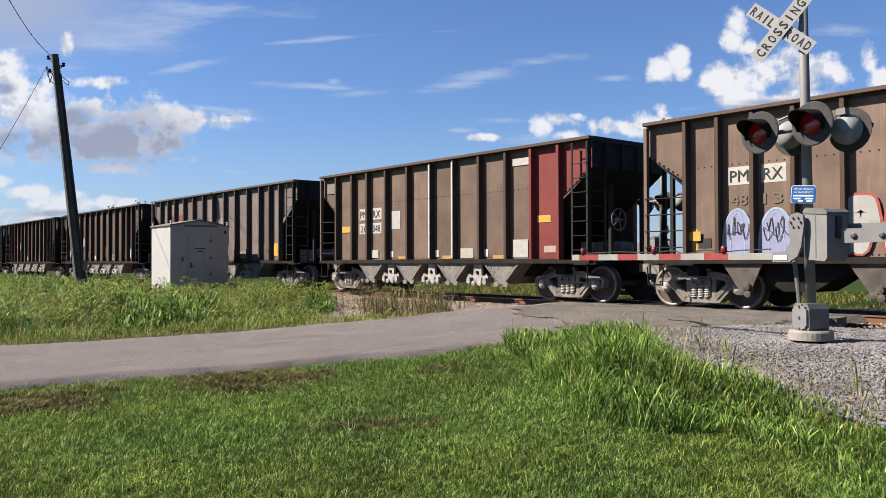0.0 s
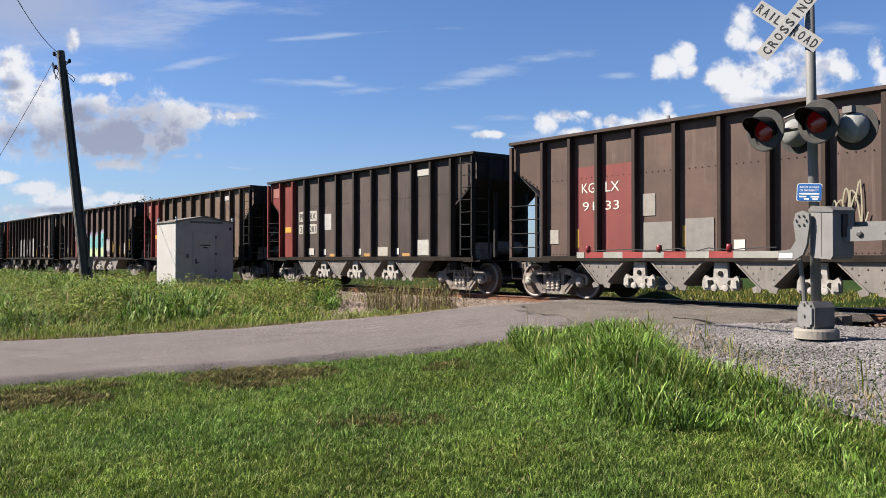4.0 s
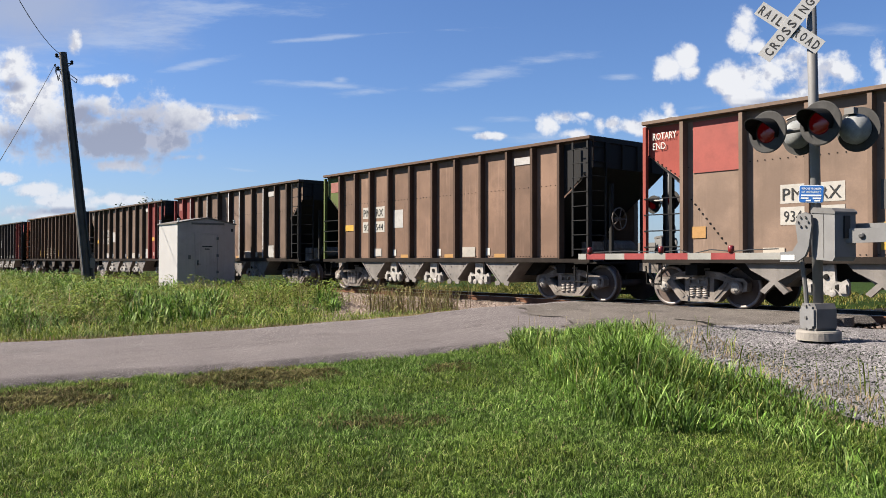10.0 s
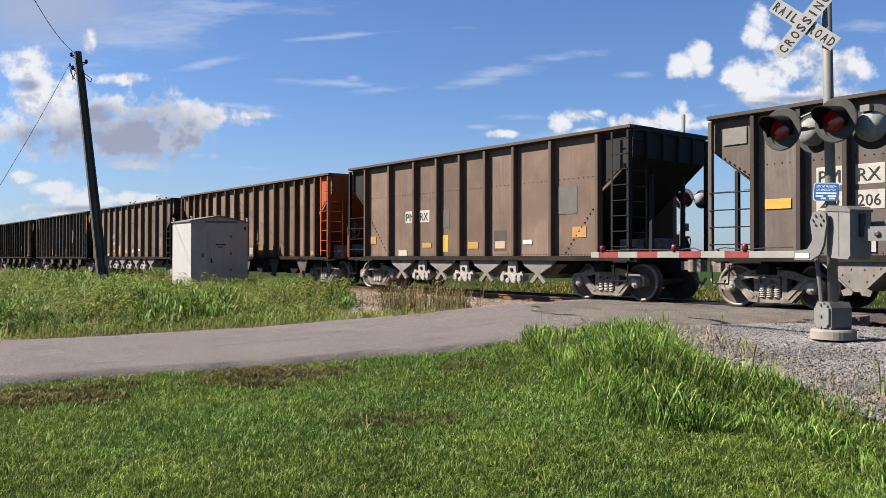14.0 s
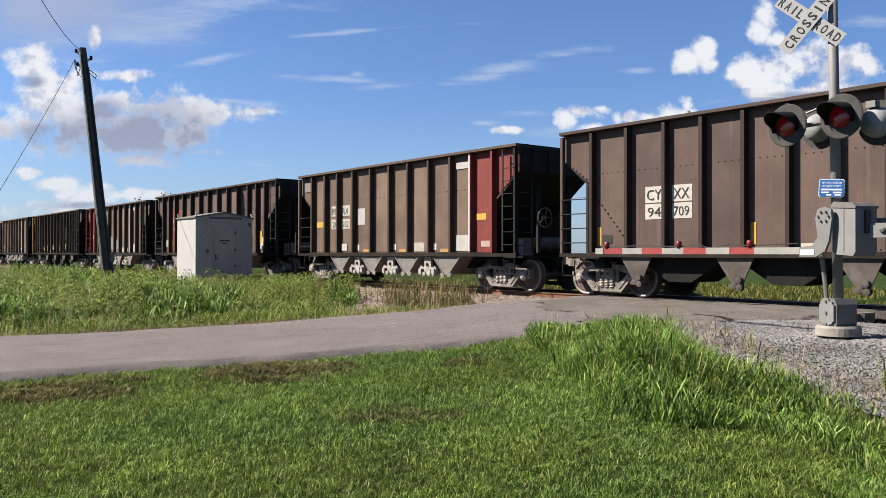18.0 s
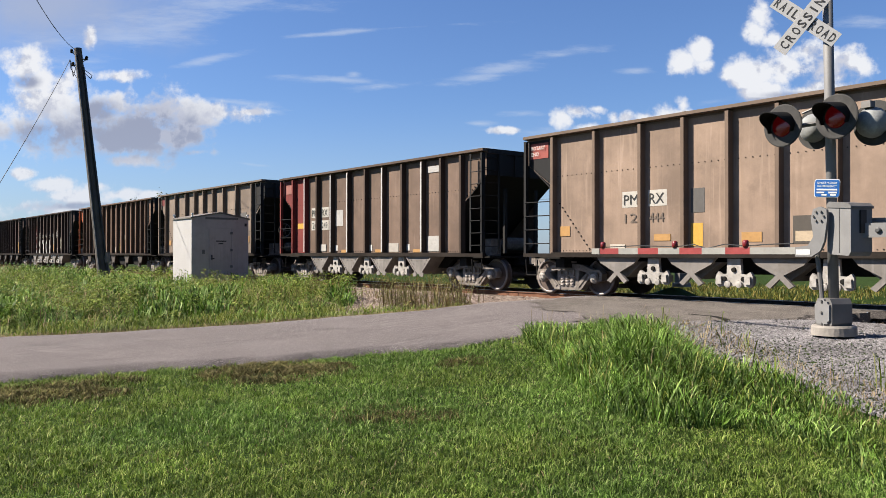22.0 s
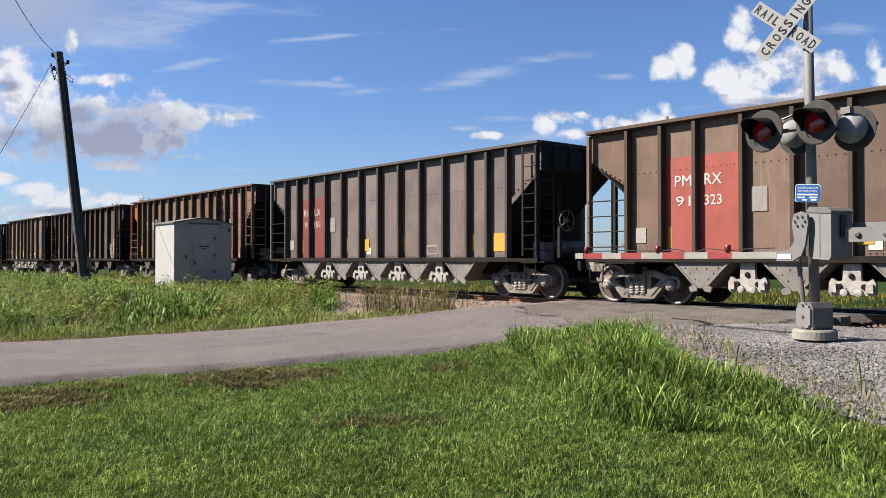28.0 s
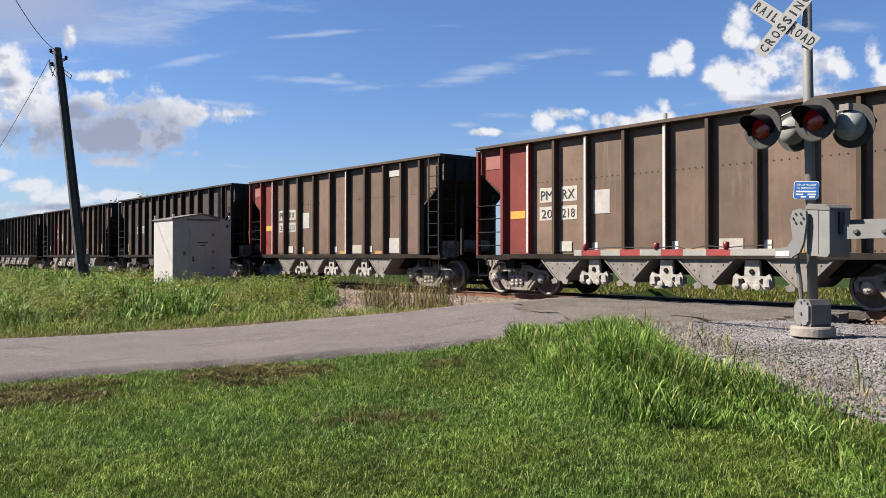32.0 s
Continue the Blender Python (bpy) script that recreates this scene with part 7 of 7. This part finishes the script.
def build_growth():
    # lawn before the road, as far as it is seen
    lawn = [(-1.4, 3.0), (-4.6, 0.6), (-13.6, 0.2), (-12.2, 1.0), (-11.75, 2.4), (-10.7, 6.2), (-9.6, 8.9), (-8.0, 10.2), (-4.9, 7.9), (-3.0, 7.1), (1.0, 6.4), (0.6, 4.2)]
    x, y = scatter(lawn, 430000, lawn_weight)
    d = np.hypot(x, y)
    tuft = RNG.random(8192)
    cell = (np.floor(x / 0.055).astype(int) * 131 + np.floor(y / 0.055).astype(int) * 517) % 8192
    keep = RNG.random(len(x)) < 0.35 + 0.9 * tuft[cell]
    x, y, d, cell = x[keep], y[keep], d[keep], cell[keep]
    knot = 0.5 + 0.5 * np.sin(x * 9.0 + 2.0 * np.sin(y * 7.0)) * np.sin(y * 11.0 + 2.0 * np.sin(x * 5.0))
    h = RNG.uniform(0.014, 0.050, len(x)) * (0.85 + 0.03 * d) * (0.45 + 1.15 * tuft[(cell * 7 + 3) % 8192]) * (0.6 + 0.7 * knot)
    blades("lawn_grass", x, y, heights(x, y), h, RNG.uniform(0.0032, 0.0072, len(x)) * (0.7 + 0.07 * d), M_BLADE, "short mown green lawn grass", "grass", bend=1.7)
    x, y = scatter(lawn, 9000, lambda a, b: np.clip(5.2 / np.hypot(a, b), 0, 1))
    blades("clippings", x, y, heights(x, y), RNG.uniform(0.01, 0.045, len(x)), RNG.uniform(0.004, 0.009, len(x)), M_DRY, "dry straw clippings lying in the lawn", "straw", bend=2.2)
    # thinner turf round the place of the camera
    x, y = scatter([(-13, -5), (7, -6), (8, 4.5), (0.6, 4.2), (-1.4, 3.0), (-4.6, 0.6), (-13.6, 0.2)], 36000)
    blades("lawn_grass", x, y, heights(x, y), RNG.uniform(0.02, 0.07, len(x)), RNG.uniform(0.012, 0.024, len(x)), M_BLADE, "short mown green lawn grass", "grass", bend=1.6)
    # tall grass between lawn and gravel
    def clump(a, b):
        right = np.where(a > -4.6, np.clip(0.8 - (a + 4.6) * 0.25, 0.2, 1), 1.0)
        return right * (0.22 + 0.78 * (0.5 + 0.5 * np.sin(a * 4.7 + 1.0 + np.sin(b * 2.2)) * np.sin(b * 5.1 + a)) ** 1.3)
    for n, mat, seed in ((2200, M_TALL, 0), (17500, M_RANK, 1)):
        x, y = scatter(TALL, n, clump)
        core = np.where(x > -5.4, np.clip(0.92 - (x + 5.4) * 0.24, 0.34, 1), 1.0) * (0.75 + 0.35 * np.sin(x * 2.1 + seed) * np.sin(y * 2.7 + x))
        back = np.clip(1.25 - (x * 0.6 + y * 0.8 - 1.9) * 0.42, 0.34, 1.0)
        core *= 1 + np.clip((x + 9.2) / 1.3, 0, 1) * (back - 1)
        core *= np.clip((x * 0.60 + y * 0.80 + 1.95 - 0.45) / 0.9 + 0.42, 0.40, 1.0)
        core *= np.where(x < -6.0, np.clip(1.0 + (x + 6.0) * 0.23, 0.34, 1.0), 1.0)
        tall_blades("tall_grass", x, y, heights(x, y), (0.18 + 0.50 * RNG.random(len(x)) ** 1.4) * core, RNG.uniform(0.006, 0.015, len(x)), mat, "tall unmown green grass at the gravel's edge", "grass", bend=1.35)
    x, y = scatter(TALL, 70, clump)
    tall_blades("seed_stalk", x, y, heights(x, y), RNG.uniform(0.3, 0.6, len(x)), RNG.uniform(0.004, 0.008, len(x)), M_DRY, "straw-coloured seed stalks", "grass", bend=0.4)
    rim = [(-9.0, 10.6), (-6.7, 9.0), (-4.4, 7.4), (-2.2, 6.6), (0, 6.2), (0, 7.4), (-2.2, 7.9), (-4.2, 8.5), (-6.3, 9.9), (-8.3, 11.3)]
    x, y = scatter(rim, 150, lambda a, b: np.clip(np.sin(a * 5.0 + 1) * np.sin(b * 4.0), 0, 1))
    tall_blades("stray_grass", x, y, heights(x, y), RNG.uniform(0.10, 0.42, len(x)), RNG.uniform(0.005, 0.014, len(x)), M_TALL, "stray grass stalks over the gravel's edge", "grass", bend=1.0)
    x, y = scatter(rim, 2600)
    blades("dead_grass", x, y, heights(x, y) + 0.02, RNG.uniform(0.02, 0.08, len(x)), RNG.uniform(0.005, 0.012, len(x)), M_DRY, "dead straw at the gravel's edge", "straw", bend=2.2)
    # weeds beyond the road
    def thick(a, b):
        near = np.clip(26.0 / np.hypot(a, b), 0, 1) ** 1.5
        right = np.clip((-15.4 - a) / 3.0 + 0.25 * np.sin(b * 5 + a * 3), 0.0, 1)
        return right * near * (0.35 + 0.65 * (0.5 + 0.5 * np.sin(a * 0.9 + 1.0) * np.sin(b * 1.3 + a * 0.5)))
    x, y = scatter(WEEDS, 68000, thick)
    edge = np.array([along(ROAD_L, b) - a for a, b in zip(x, y)])
    grow = np.clip(edge / 2.6, 0.18, 1.0) * (0.62 + 0.38 * np.sin(x * 0.8 + 2 * np.sin(y)) * np.sin(y * 1.4 + x * 0.5))
    grow *= np.where(x > -19, np.clip((14.6 - y) / 3.2, 0.35, 1.0), 1.0)
    grow *= np.where(x > -21.5, np.clip((-15.8 - x) / 4.6, 0.16, 1.0), 1.0)
    tone = np.sin(x * 0.7 + 1.1 * np.sin(y * 0.9)) * np.sin(y * 0.8 + x * 0.35 + 2.0) + RNG.normal(0, 0.45, len(x))
    for pick, mat in ((tone < 0.25, M_TALL), (tone >= 0.25, M_RANK)):
        n = int(pick.sum())
        tall_blades("roadside_weeds", x[pick], y[pick], heights(x[pick], y[pick]), (0.10 + 0.72 * RNG.random(n) ** 1.5) * grow[pick], RNG.uniform(0.009, 0.024, n), mat, "rank green roadside weeds and tall grass", "weeds", bend=2.3)
    # straw and scrub at the lane's edge
    y = RNG.uniform(-8, 12.5, 9000)
    x = np.array([along(ROAD_L, b) for b in y]) - RNG.random(9000) ** 1.5 * 0.9 + 0.06
    blades("verge_straw", x, y, heights(x, y) + 0.03, RNG.uniform(0.03, 0.13, len(x)), RNG.uniform(0.008, 0.02, len(x)), M_DRY, "short dry straw along the lane's edge", "straw", bend=1.6)
    y = RNG.uniform(-8, 12.0, 9000)
    x = np.array([along(ROAD_L, b) for b in y]) - 0.1 - RNG.random(9000) * 2.6
    tall_blades("verge_grass", x, y, heights(x, y), RNG.uniform(0.06, 0.24, len(x)), RNG.uniform(0.008, 0.018, len(x)), M_TALL, "low grass along the lane's edge", "grass", bend=1.4)
    x, y = scatter(WEEDS, 4200, thick)
    tall_blades("weed_stalks", x, y, heights(x, y), RNG.uniform(0.25, 0.80, len(x)) * 0.9 * np.clip((-15.8 - x) / 4.6, 0.16, 1.0), RNG.uniform(0.006, 0.016, len(x)), M_DRY, "dry straw-coloured weed stalks", "weeds", bend=0.9)
    x, y = scatter(WEEDS, 13000, lambda a, b: thick(a, b) * (np.sin(a * 0.55 + 0.4) * np.sin(b * 1.2 + a * 0.7) > 0.15))
    edge = np.array([along(ROAD_L, b) - a for a, b in zip(x, y)])
    tall_blades("broad_weeds", x, y, heights(x, y), RNG.uniform(0.2, 0.75, len(x)) * np.clip(edge / 2.6, 0.2, 1.0) * np.clip((-15.8 - x) / 4.6, 0.16, 1.0), RNG.uniform(0.025, 0.050, len(x)), M_RANK, "dark clumps of broad-leaved weeds", "weeds", bend=1.0)
    # leafy clumps among the weeds, and brown seed heads over them
    cx, cy = scatter([p if p[0] > -70 else (-46, p[1]) for p in WEEDS], 420, thick)
    ce = np.array([along(ROAD_L, b) - a for a, b in zip(cx, cy)])
    ch = np.clip(ce / 3.5, 0.12, 1.0) * RNG.uniform(0.25, 0.85, len(cx)) * np.clip((-16.2 - cx) / 4.0, 0.2, 1.0)
    leaf_clumps("leafy_weeds", cx, cy, heights(cx, cy), ch, 130, M_LEAFY, "leafy dark green weeds in clumps", "weeds")
    cx, cy = scatter([p if p[0] > -70 else (-46, p[1]) for p in WEEDS], 260, thick)
    ce = np.array([along(ROAD_L, b) - a for a, b in zip(cx, cy)])
    leaf_clumps("seeding_weeds", cx, cy, heights(cx, cy), np.clip(ce / 3.5, 0.12, 1.0) * RNG.uniform(0.3, 0.8, len(cx)) * np.clip((-16.2 - cx) / 4.0, 0.2, 1.0), 90, M_OLIVE, "olive-brown weeds gone to seed", "weeds", small=0.55)
    # dead thatch where the mower scalped the lawn
    px, py, ps = [], [], []
    for cx, cy, ru, rv, n in ((-9.75, 4.95, 1.1, 1.05, 26000), (-9.9, 2.3, 0.85, 0.75, 9000), (-10.6, 3.1, 0.5, 0.6, 2500), (-8.3, 6.9, 0.4, 0.35, 1500), (-6.5, 4.55, 0.75, 0.5, 2200), (-11.0, 7.6, 0.5, 0.3, 2000)):
        a, r = RNG.uniform(0, 2 * np.pi, n), np.sqrt(RNG.random(n)) * (0.75 + 0.25 * RNG.random(n))
        u, v = ru * r * np.cos(a), rv * r * np.sin(a)
        px.append(cx + u * 0.633 - v * 0.775)
        py.append(cy + u * 0.775 + v * 0.633)
    x, y = np.concatenate(px), np.concatenate(py)
    keep = np.sin(x * 4.3 + 2 * np.sin(y * 2.9)) * np.sin(y * 5.1 + x * 1.7) + RNG.normal(0, 0.5, len(x)) > -0.35
    x, y = x[keep], y[keep]
    lump = 0.5 + 0.5 * np.sin(x * 7.0 + 2 * np.sin(y * 5.0)) * np.sin(y * 8.0 + np.sin(x * 6.0))
    blades("thatch", x, y, heights(x, y), RNG.uniform(0.01, 0.05, len(x)) * (0.4 + 1.9 * lump), RNG.uniform(0.006, 0.014, len(x)), M_THATCH, "brown dead thatch in a scalped patch of lawn", "thatch", bend=2.0)
    # sparse brown weeds on the ballast shoulder
    cx, cy = scatter([(-18.6, 12.4), (-15.6, 11.4), (-15.0, 13.2), (-18.2, 13.8)], 24)
    x = np.repeat(cx, 34) + RNG.normal(0, 0.20, 24 * 34)
    y = np.repeat(cy, 34) + RNG.normal(0, 0.18, 24 * 34)
    tall_blades("shoulder_weeds", x, y, heights(x, y), RNG.uniform(0.12, 0.90, len(x)), RNG.uniform(0.006, 0.016, len(x)), M_SCRUB, "brown dry weeds on the ballast shoulder", "weeds", bend=0.8)
    leaf_clumps("scrub_leaves", cx, cy, heights(cx, cy), RNG.uniform(0.35, 0.95, len(cx)), 70, M_OLIVE, "olive-brown leaves of the shoulder weeds", "weeds", small=0.7)
    y = RNG.uniform(12.7, 14.3, 2600)
    x = -RNG.uniform(20.5, 70.0, 2600)
    ok = RNG.random(2600) < 0.25 + 0.75 * np.sin(x * 0.55 + 0.8) ** 2
    x, y = x[ok], y[ok]
    tall_blades("trackside_scrub", x, y, heights(x, y), RNG.uniform(0.15, 0.62, len(x)), RNG.uniform(0.008, 0.022, len(x)), M_SCRUB, "rusty brown scrub along the track", "weeds", bend=0.9)
    # verge and field behind the train
    x, y = scatter([(-34, 20.4), (16, 20.4), (16, 44), (-44, 44)], 24000)
    blades("field_grass", x, y, heights(x, y), RNG.uniform(0.08, 0.30, len(x)), RNG.uniform(0.015, 0.045, len(x)), M_FIELD, "green field grass beyond the track", "grass", bend=1.3)
    field = [(-120, 20.4), (20, 20.4), (20, 34), (-120, 60)]
    x, y = scatter(field, 26000, lambda a, b: np.clip(24.0 / np.hypot(a, b), 0, 1))
    blades("field_grass", x, y, heights(x, y), RNG.uniform(0.06, 0.26, len(x)), RNG.uniform(0.015, 0.04, len(x)), M_FIELD, "green field grass beyond the track", "grass")


def build_stones():
    def near(a, b):
        return np.clip(9.0 / np.hypot(a, b), 0, 1)
    x, y = scatter([(-8.4, 11.2), (-7.7, 10.2), (-6.3, 9.0), (-4.9, 8.0), (-3, 7.2), (-0.2, 6.5), (1.2, 7.5), (-1.0, 14.4), (-7.2, 14.4), (-7.2, 13.0), (-8.0, 11.4)], 150000, near)
    z = heights(x, y)
    stones("gravel", x, y, z, 0.007 + 0.015 * RNG.random(len(x)) ** 1.8, M_GRAVEL, "loose grey crushed-stone gravel beside the crossing", "gravel")
    shoulder = [(-34, 13.4), (-14.3, 13.2), (-14.2, 15.9), (-34, 15.9)]
    x, y = scatter(shoulder, 34000, lambda a, b: np.clip(18.0 / np.hypot(a, b), 0, 1))
    bed = np.interp(y, [13.3, 14.5, 15.25, 15.9], [-0.62, -0.30, -0.19, -0.17])
    stones("ballast", x, y, np.maximum(bed, heights(x, y)), RNG.uniform(0.022, 0.052, len(x)), M_BALLASTONE, "brown dusty ballast stones on the track shoulder", "ballast")
    x, y = scatter(APRON, 30000)
    stones("ballast", x, y, heights(x, y), RNG.uniform(0.014, 0.042, len(x)), M_BALLASTONE, "brown dusty stones spilling down to the road", "ballast")
    right = [(-7.0, 14.2), (10, 14.2), (10, 19.0), (-7.0, 19.0)]
    x, y = scatter(right, 9000)
    bed = np.interp(y, [13.3, 14.5, 15.25, 15.9, 17.6, 18.25, 19.0], [-0.62, -0.30, -0.19, -0.17, -0.17, -0.19, -0.3])
    stones("ballast", x, y, np.maximum(bed, heights(x, y)), RNG.uniform(0.022, 0.052, len(x)), M_BALLASTONE, "brown dusty ballast stones on the track shoulder", "ballast")


build_stones()
build_growth()

GPX = lines((-8.4, 8, 70))
GPY = lines((6.2, 14.4, 40))
sheet("gravel_pad", GPX, GPY, lambda x, y: soil_z(x, y) - 0.004, M_STONE, keep=lambda x, y: bool(inside(PAD, np.array([x]), np.array([y]))[0]), label="bed of grey crushed stone beside the crossing", category="gravel")
APX, APY = lines((-25, -14, 50)), lines((8.6, 14.4, 34))
sheet("ballast_apron", APX, APY, lambda x, y: soil_z(x, y) - 0.004, M_BALLAST, keep=lambda x, y: bool(inside(APRON, np.array([x]), np.array([y]))[0]), label="brown stony ground between ballast and road", category="ground")


def build_tree(x, y, height, wide, label):
    """A far tree: a forked trunk and a crown of many small leaf clumps."""
    tree = tagged(new("tree"), label, "tree")
    tree.location = (x, y, soil_z(x, y) - 0.1)
    rr = random.Random(int(height * 100 + x))
    tips = []

    def limbs(bm):
        tube(bm, (0, 0, 0), (0.2, 0.1, height * 0.4), 0.22, 0.16, 8)
        for _ in range(9):
            a, l = rr.uniform(0, 6.28), rr.uniform(0.25, 0.5) * wide
            z0 = height * rr.uniform(0.3, 0.45)
            tip = (l * math.cos(a), l * math.sin(a), height * rr.uniform(0.6, 0.95))
            tube(bm, (0.15, 0.08, z0), tip, 0.10, 0.03, 6)
            tips.append(tip)
    part("trunk", limbs, M_WOODPOLE, tree)
    rng = np.random.default_rng(int(abs(x)))
    n = 5200
    base = np.array(tips)[rng.integers(0, len(tips), n)]
    c = base + rng.normal(0, 1, (n, 3)) * np.array([wide * 0.13, wide * 0.13, height * 0.08])
    q = rng.normal(0, 0.17, (n, 3, 3))
    v = c[:, None] + q
    crown = joined("crown", v, [(0, 1, 2)], M_LEAF, "", "")
    crown.parent = tree
    for key in ("kind", "label", "category"):
        if key in crown:
            del crown[key]


M_LEAF = island_material("tree leaves", [(0.035, 0.06, 0.015), (0.06, 0.10, 0.02), (0.09, 0.13, 0.03)], 0.6, 0.25)
build_tree(-141, 51, 11.3, 6.0, "leafy green tree far beyond the track")
build_tree(-149, 50, 10.6, 4.5, "smaller leafy green tree far beyond the track")


def road_seams():
    """Dark tar seams and worn lines along the lane."""
    rr = random.Random(5)
    k = 0
    for s0, y0, y1, w in ((0.46, -4, 8.5, 0.035), (0.50, 1.5, 10.5, 0.02), (0.30, -6, 5.0, 0.018), (0.70, 0.0, 8.0, 0.022), (0.62, 6, 12.8, 0.016), (0.86, 2.0, 7.5, 0.02), (0.16, 3, 9, 0.02)):
        ys = lines((y0, y1, int((y1 - y0) * 5)))
        verts, faces = [], []
        for y in ys:
            s = s0 + 0.012 * math.sin(y * 2.1 + k) + 0.006 * rr.uniform(-1, 1)
            x, _, z = road_point(s, y)
            ww = w * (0.15 + 0.55 * rr.random())
            verts += [(x - ww, y, z + 0.006), (x + ww, y, z + 0.006)]
        for i in range(len(ys) - 1):
            if rr.random() < 0.62:
                faces.append((2 * i, 2 * i + 1, 2 * i + 3, 2 * i + 2))
        me = bpy.data.meshes.new("road_seam")
        me.from_pydata(verts, [], faces)
        me.materials.append(M_TAR)
        tagged(new("road_seam", me), "worn dark tar seam in the asphalt", "road seam", kind="structure")
        k += 1


def crossing_patch():
    """The newer, rougher asphalt ramp up to the rails, with a broken edge."""
    ys = lines((9.6, 15.56, 70))
    xs = lines((0.0, 1.0, 46))
    rr = random.Random(8)
    verts, faces = [], []
    for y in ys:
        l, r = along(ROAD_L, y), along(ROAD_R, y)
        ragged = 0.16 * math.sin(y * 3.7) + 0.10 * math.sin(y * 9.1 + 1) + 0.05 * rr.uniform(-1, 1)
        for s in xs:
            x = l + 0.5 + (r - l - 0.42 + ragged) * s
            lip = -0.10 if s > 0.995 else 0.0
            verts.append((x, y, road_point(min(0.99, max(0.01, (x - l) / (r - l))), y)[2] + 0.010 + 0.018 * smooth_step(0.55, 0.9, s) + 1.3 * lip + 0.008 * math.sin(x * 5 + y * 7) + 0.006 * rr.uniform(-1, 1)))
    n = len(xs)
    for j in range(len(ys) - 1):
        for i in range(n - 1):
            start = 10.1 + 2.6 * (1 - xs[i]) + 0.25 * math.sin(xs[i] * 14.0 + 0.6) + 0.2 * rr.random()
            if ys[j] > start:
                faces.append((j * n + i, j * n + i + 1, (j + 1) * n + i + 1, (j + 1) * n + i))
    me = bpy.data.meshes.new("asphalt_patch")
    me.from_pydata(verts, [], faces)
    me.materials.append(M_PATCH)
    tagged(new("asphalt_patch", me), "rough darker asphalt ramp with a broken edge at the rails", "asphalt", kind="structure")


crossing_patch()


def broken_lip():
    """Loose slabs of asphalt along the ramp's broken edge."""
    rr = random.Random(21)
    for k in range(15):
        y = 10.9 + 0.26 * k + rr.uniform(-0.08, 0.08)
        x = along(ROAD_R, y) + rr.uniform(-0.08, 0.10)
        w, d, h = rr.uniform(0.12, 0.24), rr.uniform(0.08, 0.16), rr.uniform(0.05, 0.10)

        def slab(bm):
            pts = [(w * math.cos(a) * rr.uniform(0.75, 1.1), d * math.sin(a) * rr.uniform(0.75, 1.1)) for a in [q * math.pi / 4 + rr.uniform(-0.2, 0.2) for q in range(8)]]
            prism(bm, pts, -0.10, h - 0.03, "z")
        ob = part("asphalt_chunk", slab, M_PATCH, None, at=(x, y, road_z(y) - 0.02), turn=(rr.uniform(-0.12, 0.12), rr.uniform(-0.12, 0.12), rr.uniform(0, 3)))
        ob.parent = bpy.data.objects["asphalt_patch"]


broken_lip()

def dark_streak():
    """A black tapering strip laid on the asphalt beside the gravel."""
    pts = [(-8.75, 12.52, 0.004), (-8.4, 12.46, 0.02), (-8.1, 12.40, 0.04), (-7.85, 12.22, 0.07), (-7.6, 12.0, 0.10), (-7.45, 11.85, 0.05)]
    verts, faces = [], []
    for x, y, w in pts:
        z = road_z(y) + 0.045
        verts += [(x, y - w, z), (x, y + w, z + 0.012)]
    for i in range(len(pts) - 1):
        faces.append((2 * i, 2 * i + 2, 2 * i + 3, 2 * i + 1))
    me = bpy.data.meshes.new("asphalt_crack")
    me.from_pydata(verts, [], faces)
    me.materials.append(M_BLACK)
    tagged(new("asphalt_crack", me), "dark tapering streak on the asphalt near its edge", "crack", kind="structure")


dark_streak()

M_TAR = material("worn tar", (0.085, 0.080, 0.077), rough=0.8, vary=0.4, scale=6, fine=30, dirt=(0.13, 0.125, 0.12), dirt_amount=0.8)
road_seams()


motions()
